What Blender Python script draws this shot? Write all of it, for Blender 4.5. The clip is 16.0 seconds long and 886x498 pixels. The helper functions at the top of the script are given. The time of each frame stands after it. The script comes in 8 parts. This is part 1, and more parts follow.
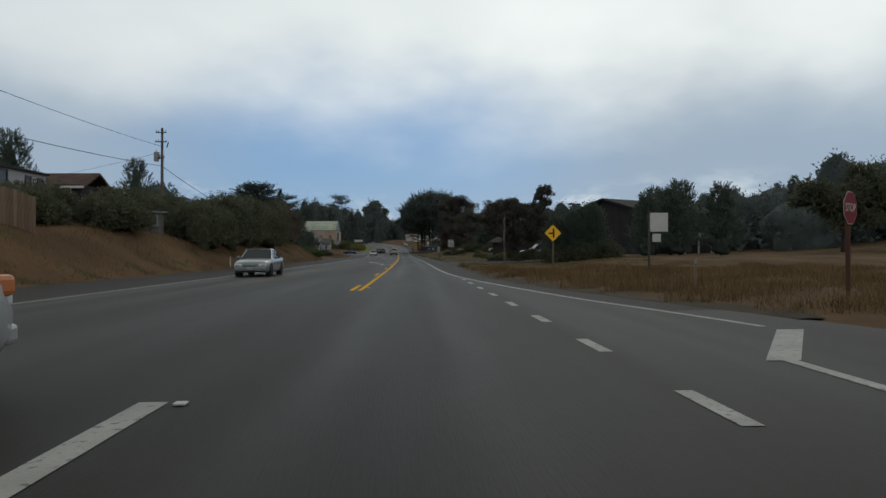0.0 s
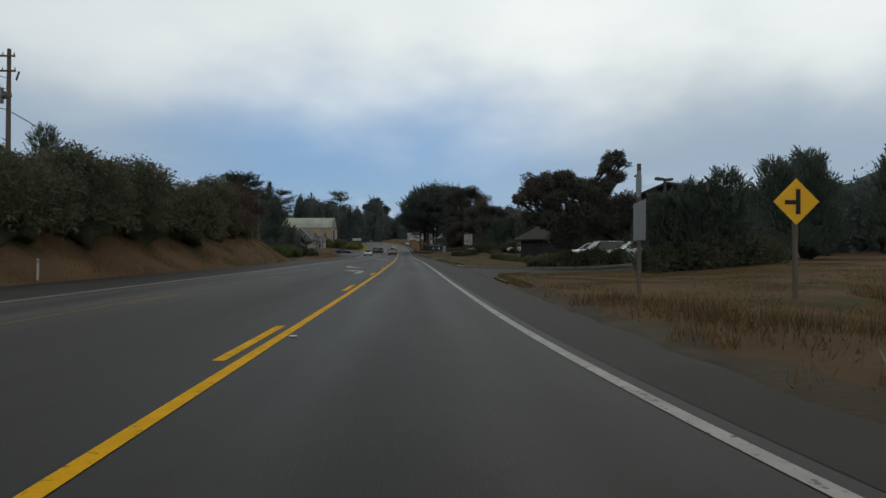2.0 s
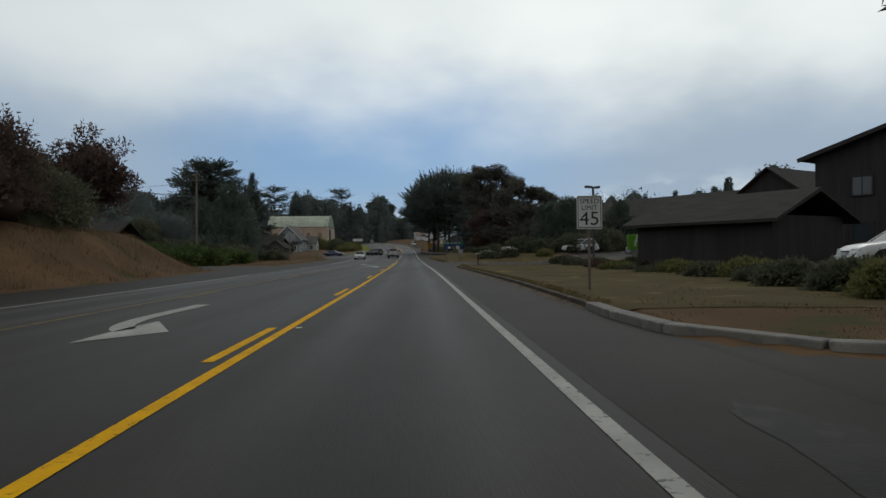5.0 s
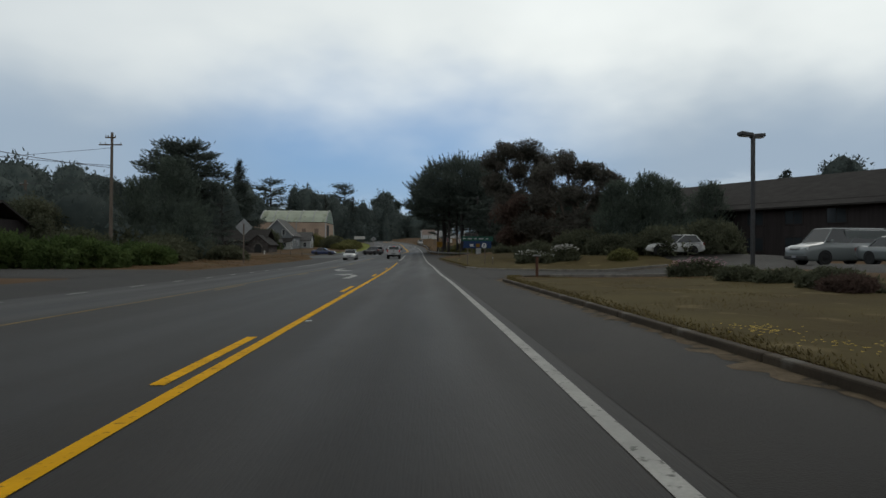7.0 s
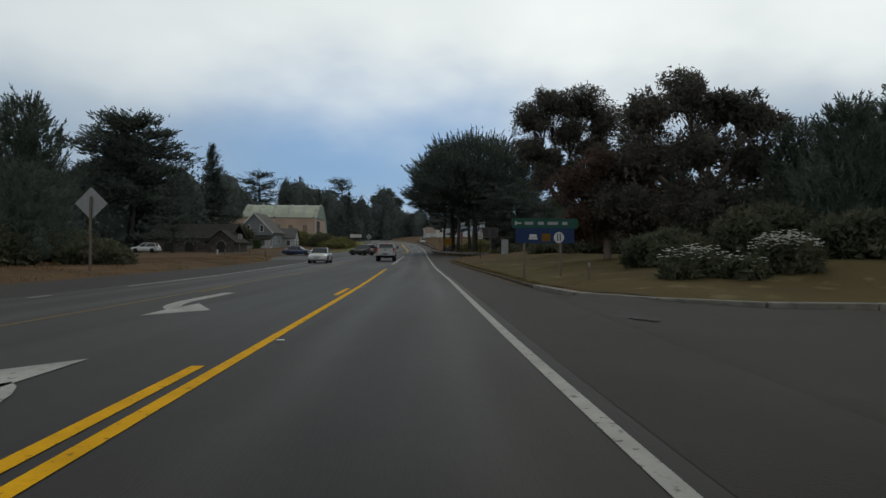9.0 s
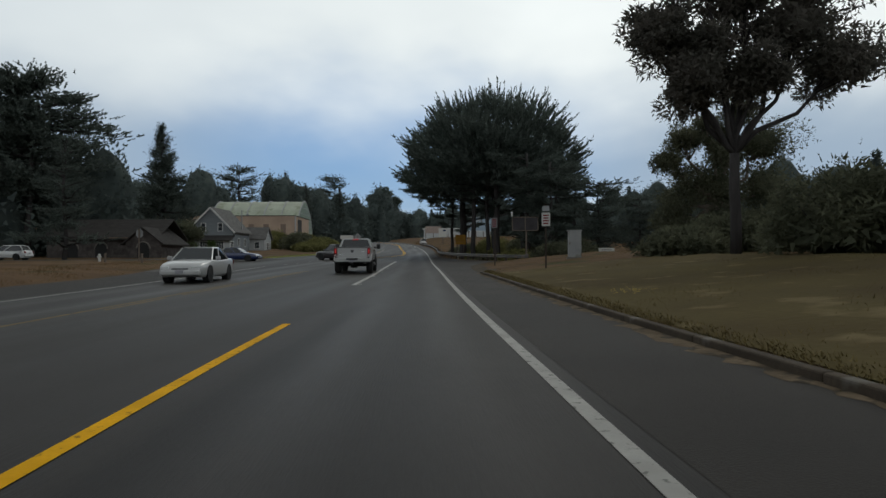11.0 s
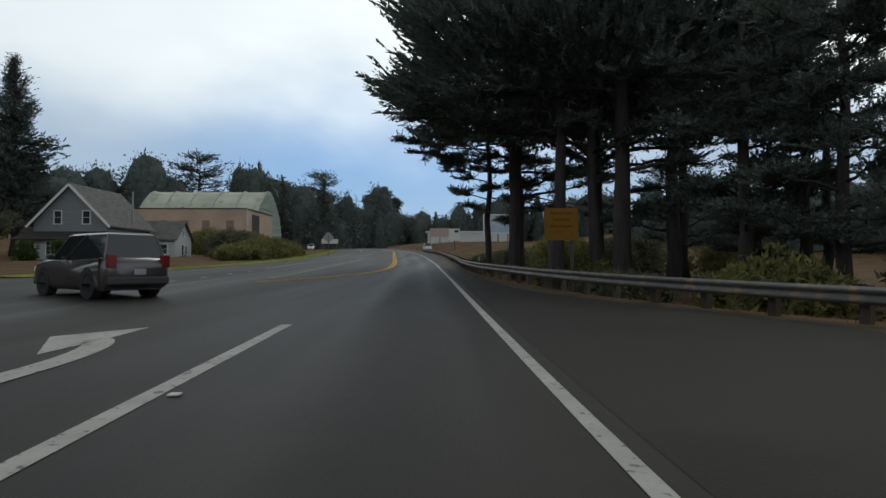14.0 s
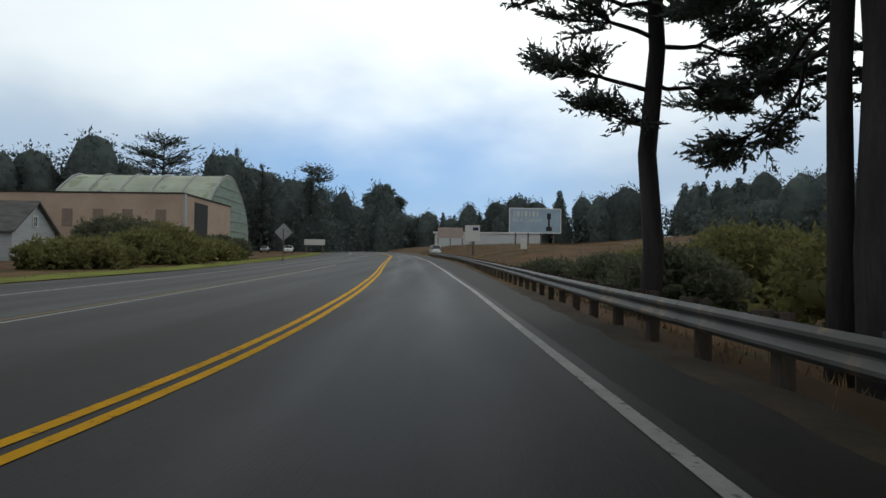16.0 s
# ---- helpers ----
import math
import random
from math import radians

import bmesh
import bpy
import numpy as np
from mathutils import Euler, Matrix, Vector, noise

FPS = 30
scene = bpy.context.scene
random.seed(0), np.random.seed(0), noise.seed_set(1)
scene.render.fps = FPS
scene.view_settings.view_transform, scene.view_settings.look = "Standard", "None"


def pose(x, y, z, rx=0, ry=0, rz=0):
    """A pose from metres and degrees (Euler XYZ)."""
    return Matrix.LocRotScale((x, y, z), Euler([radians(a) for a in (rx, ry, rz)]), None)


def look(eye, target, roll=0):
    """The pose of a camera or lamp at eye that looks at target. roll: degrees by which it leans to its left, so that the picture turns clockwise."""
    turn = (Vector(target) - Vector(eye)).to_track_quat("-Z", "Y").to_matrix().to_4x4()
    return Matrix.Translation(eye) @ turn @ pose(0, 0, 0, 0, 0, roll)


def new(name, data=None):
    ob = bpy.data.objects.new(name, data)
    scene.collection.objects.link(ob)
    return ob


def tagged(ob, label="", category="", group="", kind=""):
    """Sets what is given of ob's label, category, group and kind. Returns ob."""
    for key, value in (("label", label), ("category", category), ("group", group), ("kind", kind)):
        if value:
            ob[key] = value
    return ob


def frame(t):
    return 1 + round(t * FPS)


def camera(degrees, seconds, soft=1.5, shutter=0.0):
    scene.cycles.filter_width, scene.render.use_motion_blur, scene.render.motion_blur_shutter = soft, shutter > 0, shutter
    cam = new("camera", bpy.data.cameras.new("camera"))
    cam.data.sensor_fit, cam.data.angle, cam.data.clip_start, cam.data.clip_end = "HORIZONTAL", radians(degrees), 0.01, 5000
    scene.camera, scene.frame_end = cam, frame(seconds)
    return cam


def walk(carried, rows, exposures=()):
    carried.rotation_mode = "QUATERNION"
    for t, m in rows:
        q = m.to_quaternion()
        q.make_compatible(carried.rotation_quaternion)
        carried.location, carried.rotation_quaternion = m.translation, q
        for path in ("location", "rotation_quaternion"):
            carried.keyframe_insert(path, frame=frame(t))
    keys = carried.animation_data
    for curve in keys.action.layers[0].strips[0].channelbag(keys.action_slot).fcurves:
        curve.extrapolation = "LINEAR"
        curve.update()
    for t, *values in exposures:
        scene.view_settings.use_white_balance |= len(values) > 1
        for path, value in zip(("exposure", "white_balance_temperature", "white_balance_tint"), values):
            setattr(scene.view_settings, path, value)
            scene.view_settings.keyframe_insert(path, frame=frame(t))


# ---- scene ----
cam = camera(66.5, 16.0)
PATH = [
    (0.0, -0.077, 16.395, 1.220, 90.25, 0.30, -2.00),
    (0.5, -0.083, 23.488, 1.220, 90.25, 0.30, -1.90),
    (1.0, -0.096, 30.352, 1.220, 90.25, 0.20, -1.90),
    (1.5, -0.107, 37.216, 1.220, 90.25, 0.20, -1.90),
    (2.0, -0.126, 44.195, 1.220, 90.25, -0.10, -1.80),
    (2.5, -0.161, 51.059, 1.220, 90.35, -0.40, -1.60),
    (3.0, -0.212, 58.267, 1.220, 90.45, 0.10, -1.60),
    (3.5, -0.267, 65.245, 1.220, 90.45, 0.30, -1.50),
    (4.0, -0.340, 72.224, 1.220, 90.35, 0.70, -1.30),
    (6.5, -0.931, 106.116, 1.220, 90.35, -0.10, -0.70),
    (7.0, -1.106, 113.516, 1.220, 90.35, -0.30, -0.60),
    (7.5, -1.297, 121.064, 1.220, 90.35, -0.30, -0.50),
    (8.0, -1.502, 128.908, 1.220, 90.35, -0.10, -0.50),
    (8.5, -1.718, 136.900, 1.220, 90.35, -0.40, -0.40),
    (9.0, -1.937, 144.744, 1.220, 90.35, -0.40, -0.40),
    (11.5, -3.186, 189.444, 1.296, 90.65, 0.30, -0.40),
    (12.0, -3.435, 198.344, 1.350, 90.75, -0.10, -0.40),
    (12.5, -3.696, 207.422, 1.418, 90.85, 0.00, -0.30),
    (13.0, -3.976, 216.856, 1.505, 90.95, -0.20, -0.30),
    (13.5, -4.256, 226.290, 1.608, 91.05, 0.10, -0.30),
    (14.0, -4.558, 236.169, 1.732, 91.25, -0.10, -0.20),
    (14.5, -4.866, 245.692, 1.868, 91.35, 0.00, -0.10),
    (15.0, -5.193, 255.304, 2.021, 91.35, 0.00, 0.00),
    (15.5, -5.546, 265.183, 2.196, 91.45, -0.40, 0.10),
    (16.0, -5.911, 274.884, 2.385, 91.65, -0.70, 0.20),
]
EXPO = [(0.0, 0.05, 6480, 7), (8.0, 0.05, 6480, 7), (11.5, 0.12, 6400, 7), (13.0, 0.2, 6360, 7), (14.0, 0.34, 6340, 7), (15.5, 0.33, 6340, 7), (16.0, 0.44, 6380, 7)]
walk(cam, [(t, pose(*p)) for t, *p in PATH], EXPO)

# ---- world: an overcast deck with a blue gap low ahead, and a veiled sun ----
SUN_EL, SUN_AZ = 48.0, 20.0  # degrees; azimuth from +y towards +x
world = bpy.data.worlds.new("sky")
scene.world = world
world.use_nodes = True
wt = world.node_tree
wt.nodes.clear()


def wmath(op, a, b=None, clamp=False):
    n = wt.nodes.new("ShaderNodeMath")
    n.operation, n.use_clamp = op, clamp
    for i, v in enumerate((a, b)):
        if v is None:
            continue
        if isinstance(v, (int, float)):
            n.inputs[i].default_value = v
        else:
            wt.links.new(v, n.inputs[i])
    return n.outputs[0]


def wmix(fac, a, b):
    n = wt.nodes.new("ShaderNodeMix")
    n.data_type = "RGBA"
    for sock, v in ((n.inputs[0], fac), (n.inputs[6], a), (n.inputs[7], b)):
        if isinstance(v, tuple):
            sock.default_value = (*v, 1)
        elif isinstance(v, (int, float)):
            sock.default_value = v
        else:
            wt.links.new(v, sock)
    return n.outputs[2]


def wramp(v, lo, hi):
    n = wt.nodes.new("ShaderNodeMapRange")
    n.interpolation_type = "SMOOTHSTEP"
    wt.links.new(v, n.inputs[0])
    n.inputs[1].default_value, n.inputs[2].default_value = lo, hi
    return n.outputs[0]


coord = wt.nodes.new("ShaderNodeTexCoord").outputs["Generated"]
sep = wt.nodes.new("ShaderNodeSeparateXYZ")
wt.links.new(coord, sep.inputs[0])
sky = wt.nodes.new("ShaderNodeTexSky")
sky.sky_type, sky.sun_disc = "NISHITA", False
sky.sun_elevation, sky.sun_rotation = radians(SUN_EL), radians(SUN_AZ)
blue = wt.nodes.new("ShaderNodeMix")
blue.data_type, blue.blend_type = "RGBA", "MULTIPLY"
blue.inputs[0].default_value = 1
wt.links.new(sky.outputs[0], blue.inputs[6])
blue.inputs[7].default_value = (0.105, 0.105, 0.105, 1)


def wnoise(scale, stretch, detail, rough=0.55):
    m = wt.nodes.new("ShaderNodeMapping")
    m.inputs["Scale"].default_value = stretch
    m.inputs["Location"].default_value = (3.1, 1.7, 0.4)
    wt.links.new(coord, m.inputs[0])
    n = wt.nodes.new("ShaderNodeTexNoise")
    n.inputs["Scale"].default_value, n.inputs["Detail"].default_value, n.inputs["Roughness"].default_value = scale, detail, rough
    wt.links.new(m.outputs[0], n.inputs["Vector"])
    return n.outputs["Fac"]


big = wnoise(2.6, (1, 1, 1.8), 4, 0.5)
fine = wnoise(9.0, (1, 1, 2.6), 6, 0.6)
wob = wmath("ADD", wmath("MULTIPLY", wmath("SUBTRACT", big, 0.5), 0.22), wmath("MULTIPLY", wmath("SUBTRACT", fine, 0.5), 0.03))
elev = wmath("ADD", sep.outputs["Z"], wob)
deck = wramp(elev, 0.13, 0.31)                       # the cloud deck closes with height
streak = wmath("MULTIPLY", wramp(fine, 0.50, 0.66), wramp(wmath("MULTIPLY", elev, -1), -0.115, -0.06))
ahead = wmath("ABSOLUTE", wmath("ADD", sep.outputs["X"], 0.06))
side = wramp(ahead, 0.10, 0.42)                      # greyer haze away from the gap
haze = wmix(side, blue.outputs[2], (0.40, 0.47, 0.55))
haze = wmix(0.72, haze, wmix(side, (0.090, 0.235, 0.49), (0.30, 0.385, 0.50)))
haze = wmix(wmath("MULTIPLY", streak, 0.75), haze, (0.70, 0.76, 0.80))
tone = wramp(big, 0.30, 0.72)
cloud = wmix(tone, (0.64, 0.68, 0.70), (0.83, 0.86, 0.86))
glow = wramp(wmath("ADD", wmath("MULTIPLY", sep.outputs["Y"], 0.55), wmath("MULTIPLY", sep.outputs["Z"], 0.83)), 0.62, 1.0)
west = wramp(wmath("MULTIPLY", sep.outputs["X"], -1), 0.02, 0.55)
cloud = wmix(wmath("MULTIPLY", west, 0.55), cloud, (0.50, 0.55, 0.60))
cloud = wmix(wmath("MULTIPLY", glow, 0.6), cloud, (1.05, 1.07, 1.05))
thick = wramp(sep.outputs["Z"], 0.42, 0.85)             # unseen zenith darkened so that less light reaches the ground
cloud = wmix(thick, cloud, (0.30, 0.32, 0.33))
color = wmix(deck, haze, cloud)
behind = wramp(wmath("MULTIPLY", sep.outputs["Y"], -1), -0.25, 0.75)   # unseen sky behind, brightened to fill the sides that face -y
low = wramp(wmath("MULTIPLY", sep.outputs["Z"], -1), -0.75, -0.25)
color = wmix(wmath("MULTIPLY", behind, low), color, (0.74, 0.77, 0.80))
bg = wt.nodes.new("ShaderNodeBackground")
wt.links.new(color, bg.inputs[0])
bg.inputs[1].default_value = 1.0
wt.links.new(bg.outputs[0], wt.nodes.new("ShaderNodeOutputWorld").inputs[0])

lamp = bpy.data.lights.new("sun", "SUN")
lamp.energy, lamp.angle, lamp.color = 0.5, radians(25), (1.0, 0.96, 0.9)
sun = new("sun", lamp)
el, az = radians(SUN_EL), radians(SUN_AZ)
sun.matrix_world = look((math.cos(el) * math.sin(az) * 50, math.cos(el) * math.cos(az) * 50, math.sin(el) * 50), (0, 0, 0))

# ---- materials ----
def material(name, color, rough=0.7, metal=0.0, vary=0.25, scale=3.0, fine=40.0, bump=0.0, spread=0.0, tint=None, alpha_mix=None,
             spec=0.5, emit=None, coat=0.0, stretch=(1, 1, 1), wear=None, rand=0.0, island=0.0, fdetail=6.0):
    """Principled with two scales of noise in its colour; wear: (colour, amount, scale); rand: per object; island: per loose piece."""
    m = bpy.data.materials.new(name)
    m.use_nodes = True
    nt = m.node_tree
    p = nt.nodes["Principled BSDF"]
    p.inputs["Roughness"].default_value, p.inputs["Metallic"].default_value = rough, metal
    p.inputs["Specular IOR Level"].default_value = spec
    p.inputs["Coat Weight"].default_value = coat
    tc = nt.nodes.new("ShaderNodeTexCoord")
    mp = nt.nodes.new("ShaderNodeMapping")
    mp.inputs["Scale"].default_value = stretch
    nt.links.new(tc.outputs["Object"], mp.inputs[0])

    def noise_node(s, d):
        n = nt.nodes.new("ShaderNodeTexNoise")
        n.inputs["Scale"].default_value, n.inputs["Detail"].default_value = s, d
        nt.links.new(mp.outputs[0], n.inputs["Vector"])
        return n.outputs["Fac"]

    def mixc(fac, a, b):
        n = nt.nodes.new("ShaderNodeMix")
        n.data_type = "RGBA"
        for sock, v in ((n.inputs[0], fac), (n.inputs[6], a), (n.inputs[7], b)):
            if isinstance(v, (tuple, list)):
                sock.default_value = (*v[:3], 1)
            elif isinstance(v, (int, float)):
                sock.default_value = v
            else:
                nt.links.new(v, sock)
        return n.outputs[2]

    def ramp(v, lo, hi, a=0.0, b=1.0):
        n = nt.nodes.new("ShaderNodeMapRange")
        nt.links.new(v, n.inputs[0])
        for i, w in enumerate((lo, hi, a, b)):
            n.inputs[i + 1].default_value = w
        return n.outputs[0]

    col = color
    n1 = noise_node(scale, 4.0)
    n2 = noise_node(fine, fdetail)
    if vary > 0:
        dark = tuple(c * (1 - vary) for c in color)
        light = tuple(min(1, c * (1 + vary)) for c in color)
        col = mixc(ramp(n1, 0.3, 0.7), dark, tint or light)
        col = mixc(ramp(n2, 0.3, 0.7, 0, 0.5), col, tuple(c * (1 - 0.9 * vary) for c in color))
    if rand > 0 or island > 0:
        src = nt.nodes.new("ShaderNodeObjectInfo").outputs["Random"] if rand > 0 else nt.nodes.new("ShaderNodeNewGeometry").outputs["Random Per Island"]
        hs = nt.nodes.new("ShaderNodeHueSaturation")
        amount = rand or island
        nt.links.new(ramp(src, 0, 1, 1 - amount, 1 + amount), hs.inputs["Value"])
        if isinstance(col, tuple):
            hs.inputs["Color"].default_value = (*col, 1)
        else:
            nt.links.new(col, hs.inputs["Color"])
        col = hs.outputs[0]
    if wear:
        n3 = noise_node(wear[2], 8.0)
        col = mixc(ramp(n3, 0.62 - 0.3 * wear[1], 0.70 - 0.3 * wear[1]), col, wear[0])
    if isinstance(col, tuple):
        p.inputs["Base Color"].default_value = (*col, 1)
    else:
        nt.links.new(col, p.inputs["Base Color"])
    if spread > 0:
        nt.links.new(ramp(n1, 0.3, 0.7, rough - spread, rough + spread), p.inputs["Roughness"])
    if bump > 0:
        b = nt.nodes.new("ShaderNodeBump")
        b.inputs["Strength"].default_value, b.inputs["Distance"].default_value = bump, 0.02
        nt.links.new(n2, b.inputs["Height"])
        nt.links.new(b.outputs[0], p.inputs["Normal"])
    if emit:
        p.inputs["Emission Color"].default_value = (*emit[0], 1)
        p.inputs["Emission Strength"].default_value = emit[1]
    return m


def glassy(name, color, rough=0.05):
    m = material(name, color, rough, vary=0.0, spec=0.5)
    return m


ASPHALT = material("asphalt", (0.0205, 0.0180, 0.0158), 0.60, vary=0.28, scale=0.55, fine=60, bump=0.3, spread=0.07, spec=0.12, stretch=(1, 0.05, 1), wear=((0.0140, 0.0129, 0.0120), 0.14, 0.9))
ASPHALT_OLD = material("worn_asphalt", (0.0215, 0.0187, 0.0158), 0.70, vary=0.34, scale=0.35, fine=50, bump=0.4, spec=0.12, wear=((0.018, 0.0162, 0.0145), 0.24, 0.5))
ASPHALT_DARK = material("tarry_asphalt_patch", (0.0165, 0.0155, 0.0148), 0.7, vary=0.4, scale=1.5, fine=40, bump=0.4, spec=0.15, wear=((0.026, 0.024, 0.022), 0.25, 3.0))
GREENTURF = material("green_verge_turf", (0.15, 0.165, 0.035), 0.95, vary=0.4, scale=0.7, fine=14, bump=0.6, spec=0.05, wear=((0.13, 0.105, 0.05), 0.12, 0.6))
WHITE_PAINT = material("worn_white_road_paint", (0.30, 0.292, 0.27), 0.7, vary=0.2, scale=2.0, fine=30, bump=0.15, spec=0.15, wear=((0.11, 0.108, 0.10), 0.10, 11.0))
YELLOW_PAINT = material("worn_yellow_road_paint", (0.60, 0.315, 0.004), 0.75, vary=0.18, scale=2.0, fine=30, bump=0.15, spec=0.05, wear=((0.24, 0.13, 0.012), 0.07, 11.0))
FADED_YELLOW = material("faded_yellow_road_paint", (0.22, 0.15, 0.055), 0.75, vary=0.2, scale=2.0, fine=30, bump=0.15, spec=0.1, wear=((0.06, 0.05, 0.035), 0.2, 9.0))
KERB_DIRTY = material("dirty_kerb_concrete", (0.060, 0.047, 0.034), 0.9, vary=0.4, scale=1.2, fine=20, bump=0.4, spec=0.15, wear=((0.11, 0.10, 0.085), 0.12, 1.6))
CONCRETE = material("kerb_concrete", (0.15, 0.138, 0.12), 0.85, vary=0.3, scale=1.5, fine=25, bump=0.3, wear=((0.10, 0.095, 0.085), 0.3, 2.5))
GROUND = material("dry_ground", (0.106, 0.064, 0.036), 0.95, vary=0.38, scale=0.18, fine=3.0, bump=0.6, tint=(0.140, 0.088, 0.047), spec=0.05, wear=((0.048, 0.046, 0.02), 0.2, 0.35))
DIRT = material("dirt_verge", (0.058, 0.046, 0.032), 0.95, vary=0.35, scale=0.8, fine=12.0, bump=0.6, spec=0.1)
LAWN = material("parched_lawn", (0.100, 0.074, 0.034), 0.95, vary=0.4, scale=0.25, fine=6.0, bump=0.7, tint=(0.098, 0.080, 0.034), spec=0.05, wear=((0.125, 0.098, 0.050), 0.10, 0.8))
GRASS_DRY = material("dry_grass_blades", (0.140, 0.090, 0.042), 0.9, vary=0.3, scale=0.3, fine=3, tint=(0.20, 0.132, 0.062), spec=0.15, island=0.35)
GRASS_LAWN = material("parched_lawn_blades", (0.135, 0.104, 0.044), 0.9, vary=0.3, scale=0.3, fine=3, tint=(0.158, 0.124, 0.050), spec=0.1, island=0.3)
GRASS_GREEN = material("green_grass_blades", (0.17, 0.19, 0.045), 0.9, vary=0.3, scale=0.3, fine=3, spec=0.15, island=0.3)


def add_tracks(m):
    """Polished wheel tracks and a dark oil strip along each lane; the mesh gives the distance from the lane's middle as u."""
    nt = m.node_tree
    p = nt.nodes["Principled BSDF"]
    uv = nt.nodes.new("ShaderNodeUVMap")
    uv.uv_map = "lane"
    sx = nt.nodes.new("ShaderNodeSeparateXYZ")
    nt.links.new(uv.outputs[0], sx.inputs[0])

    def calc(op, a, b=0.0):
        n = nt.nodes.new("ShaderNodeMath")
        n.operation = op
        for k, v in enumerate((a, b)):
            if isinstance(v, (int, float)):
                n.inputs[k].default_value = v
            else:
                nt.links.new(v, n.inputs[k])
        return n.outputs[0]

    wob = nt.nodes.new("ShaderNodeTexNoise")
    wob.inputs["Scale"].default_value, wob.inputs["Detail"].default_value = 0.35, 3.0
    nt.links.new(uv.outputs[0], wob.inputs["Vector"])
    u = calc("ADD", sx.outputs[0], calc("MULTIPLY", calc("SUBTRACT", wob.outputs["Fac"], 0.5), 0.5))
    off = calc("ABSOLUTE", u)
    track = calc("POWER", 2.718, calc("MULTIPLY", calc("POWER", calc("DIVIDE", calc("SUBTRACT", off, 0.82), 0.34), 2.0), -1.0))
    oil = calc("POWER", 2.718, calc("MULTIPLY", calc("POWER", calc("DIVIDE", off, 0.36), 2.0), -1.0))
    mottle = nt.nodes.new("ShaderNodeTexNoise")
    mottle.inputs["Scale"].default_value, mottle.inputs["Detail"].default_value = 1.3, 7.0
    nt.links.new(uv.outputs[0], mottle.inputs["Vector"])
    tone = calc("ADD", calc("ADD", 0.78, calc("MULTIPLY", mottle.outputs["Fac"], 0.44)), calc("SUBTRACT", calc("MULTIPLY", track, 0.16), calc("MULTIPLY", oil, 0.20)))
    hs = nt.nodes.new("ShaderNodeHueSaturation")
    nt.links.new(p.inputs["Base Color"].links[0].from_socket, hs.inputs["Color"])
    nt.links.new(tone, hs.inputs["Value"])
    nt.links.new(hs.outputs[0], p.inputs["Base Color"])
    rough = p.inputs["Roughness"].links[0].from_socket
    nt.links.new(calc("SUBTRACT", rough, calc("MULTIPLY", track, 0.05)), p.inputs["Roughness"])


add_tracks(ASPHALT)


def leafy(name, color, tint, rough=0.7):
    """Leaves that let part of the light through."""
    m = material(name, color, rough, vary=0.35, scale=0.5, fine=4.0, tint=tint, spec=0.06, island=0.3)
    nt = m.node_tree
    p, out = nt.nodes["Principled BSDF"], nt.nodes["Material Output"]
    thin = nt.nodes.new("ShaderNodeBsdfTranslucent")
    nt.links.new(p.inputs["Base Color"].links[0].from_socket, thin.inputs["Color"])
    mix = nt.nodes.new("ShaderNodeMixShader")
    mix.inputs[0].default_value = 0.42
    nt.links.new(p.outputs[0], mix.inputs[1])
    nt.links.new(thin.outputs[0], mix.inputs[2])
    nt.links.new(mix.outputs[0], out.inputs[0])
    return m


CYPRESS = leafy("cypress_foliage", (0.098, 0.120, 0.106), (0.118, 0.140, 0.120))
PINE = leafy("pine_foliage", (0.094, 0.118, 0.100), (0.115, 0.140, 0.108))
EUCA = leafy("eucalyptus_foliage", (0.108, 0.110, 0.092), (0.135, 0.118, 0.102))
REDLEAF = leafy("reddish_foliage", (0.095, 0.068, 0.056), (0.125, 0.082, 0.068))
BUSH = leafy("bush_foliage", (0.104, 0.114, 0.076), (0.138, 0.140, 0.088))
BUSHLIGHT = leafy("coyote_brush_foliage", (0.165, 0.165, 0.062), (0.205, 0.195, 0.080))
IVY = leafy("ivy_foliage", (0.068, 0.110, 0.036), (0.103, 0.138, 0.047))
# the bluish cast of distance haze is put into this leaf colour
FARLEAF = leafy("far_wood_foliage", (0.092, 0.116, 0.112), (0.116, 0.138, 0.124))
PETAL = material("white_petals", (0.75, 0.74, 0.70), 0.7, vary=0.1)
PINKPETAL = material("pink_petals", (0.45, 0.25, 0.30), 0.7, vary=0.2)
YELLOWPETAL = material("yellow_petals", (0.6, 0.42, 0.04), 0.7, vary=0.2)
BARK = material("grey_brown_bark", (0.044, 0.040, 0.039), 0.95, vary=0.4, scale=1.2, fine=9, bump=1.0, stretch=(3, 3, 0.5), spec=0.15)
PALEBARK = material("pale_smooth_bark", (0.16, 0.13, 0.11), 0.85, vary=0.4, scale=0.9, fine=6, bump=0.4, stretch=(2, 2, 0.6), spec=0.2)
WOOD = material("weathered_wood", (0.17, 0.12, 0.085), 0.85, vary=0.3, scale=2.0, fine=14, bump=0.4, stretch=(6, 6, 0.6), rand=0.22, spec=0.2)
REDWOOD = material("red_brown_post_wood", (0.085, 0.042, 0.028), 0.85, vary=0.3, scale=2.0, fine=14, bump=0.4, stretch=(6, 6, 0.6), spec=0.15)
RAILWOOD = material("dark_rail_timber", (0.062, 0.050, 0.041), 0.9, vary=0.35, scale=2.0, fine=14, bump=0.4, stretch=(6, 6, 0.6), rand=0.25, spec=0.1)
POLEWOOD = material("pole_wood", (0.13, 0.105, 0.085), 0.9, vary=0.3, scale=2.0, fine=14, bump=0.4, stretch=(6, 6, 0.4), spec=0.2)
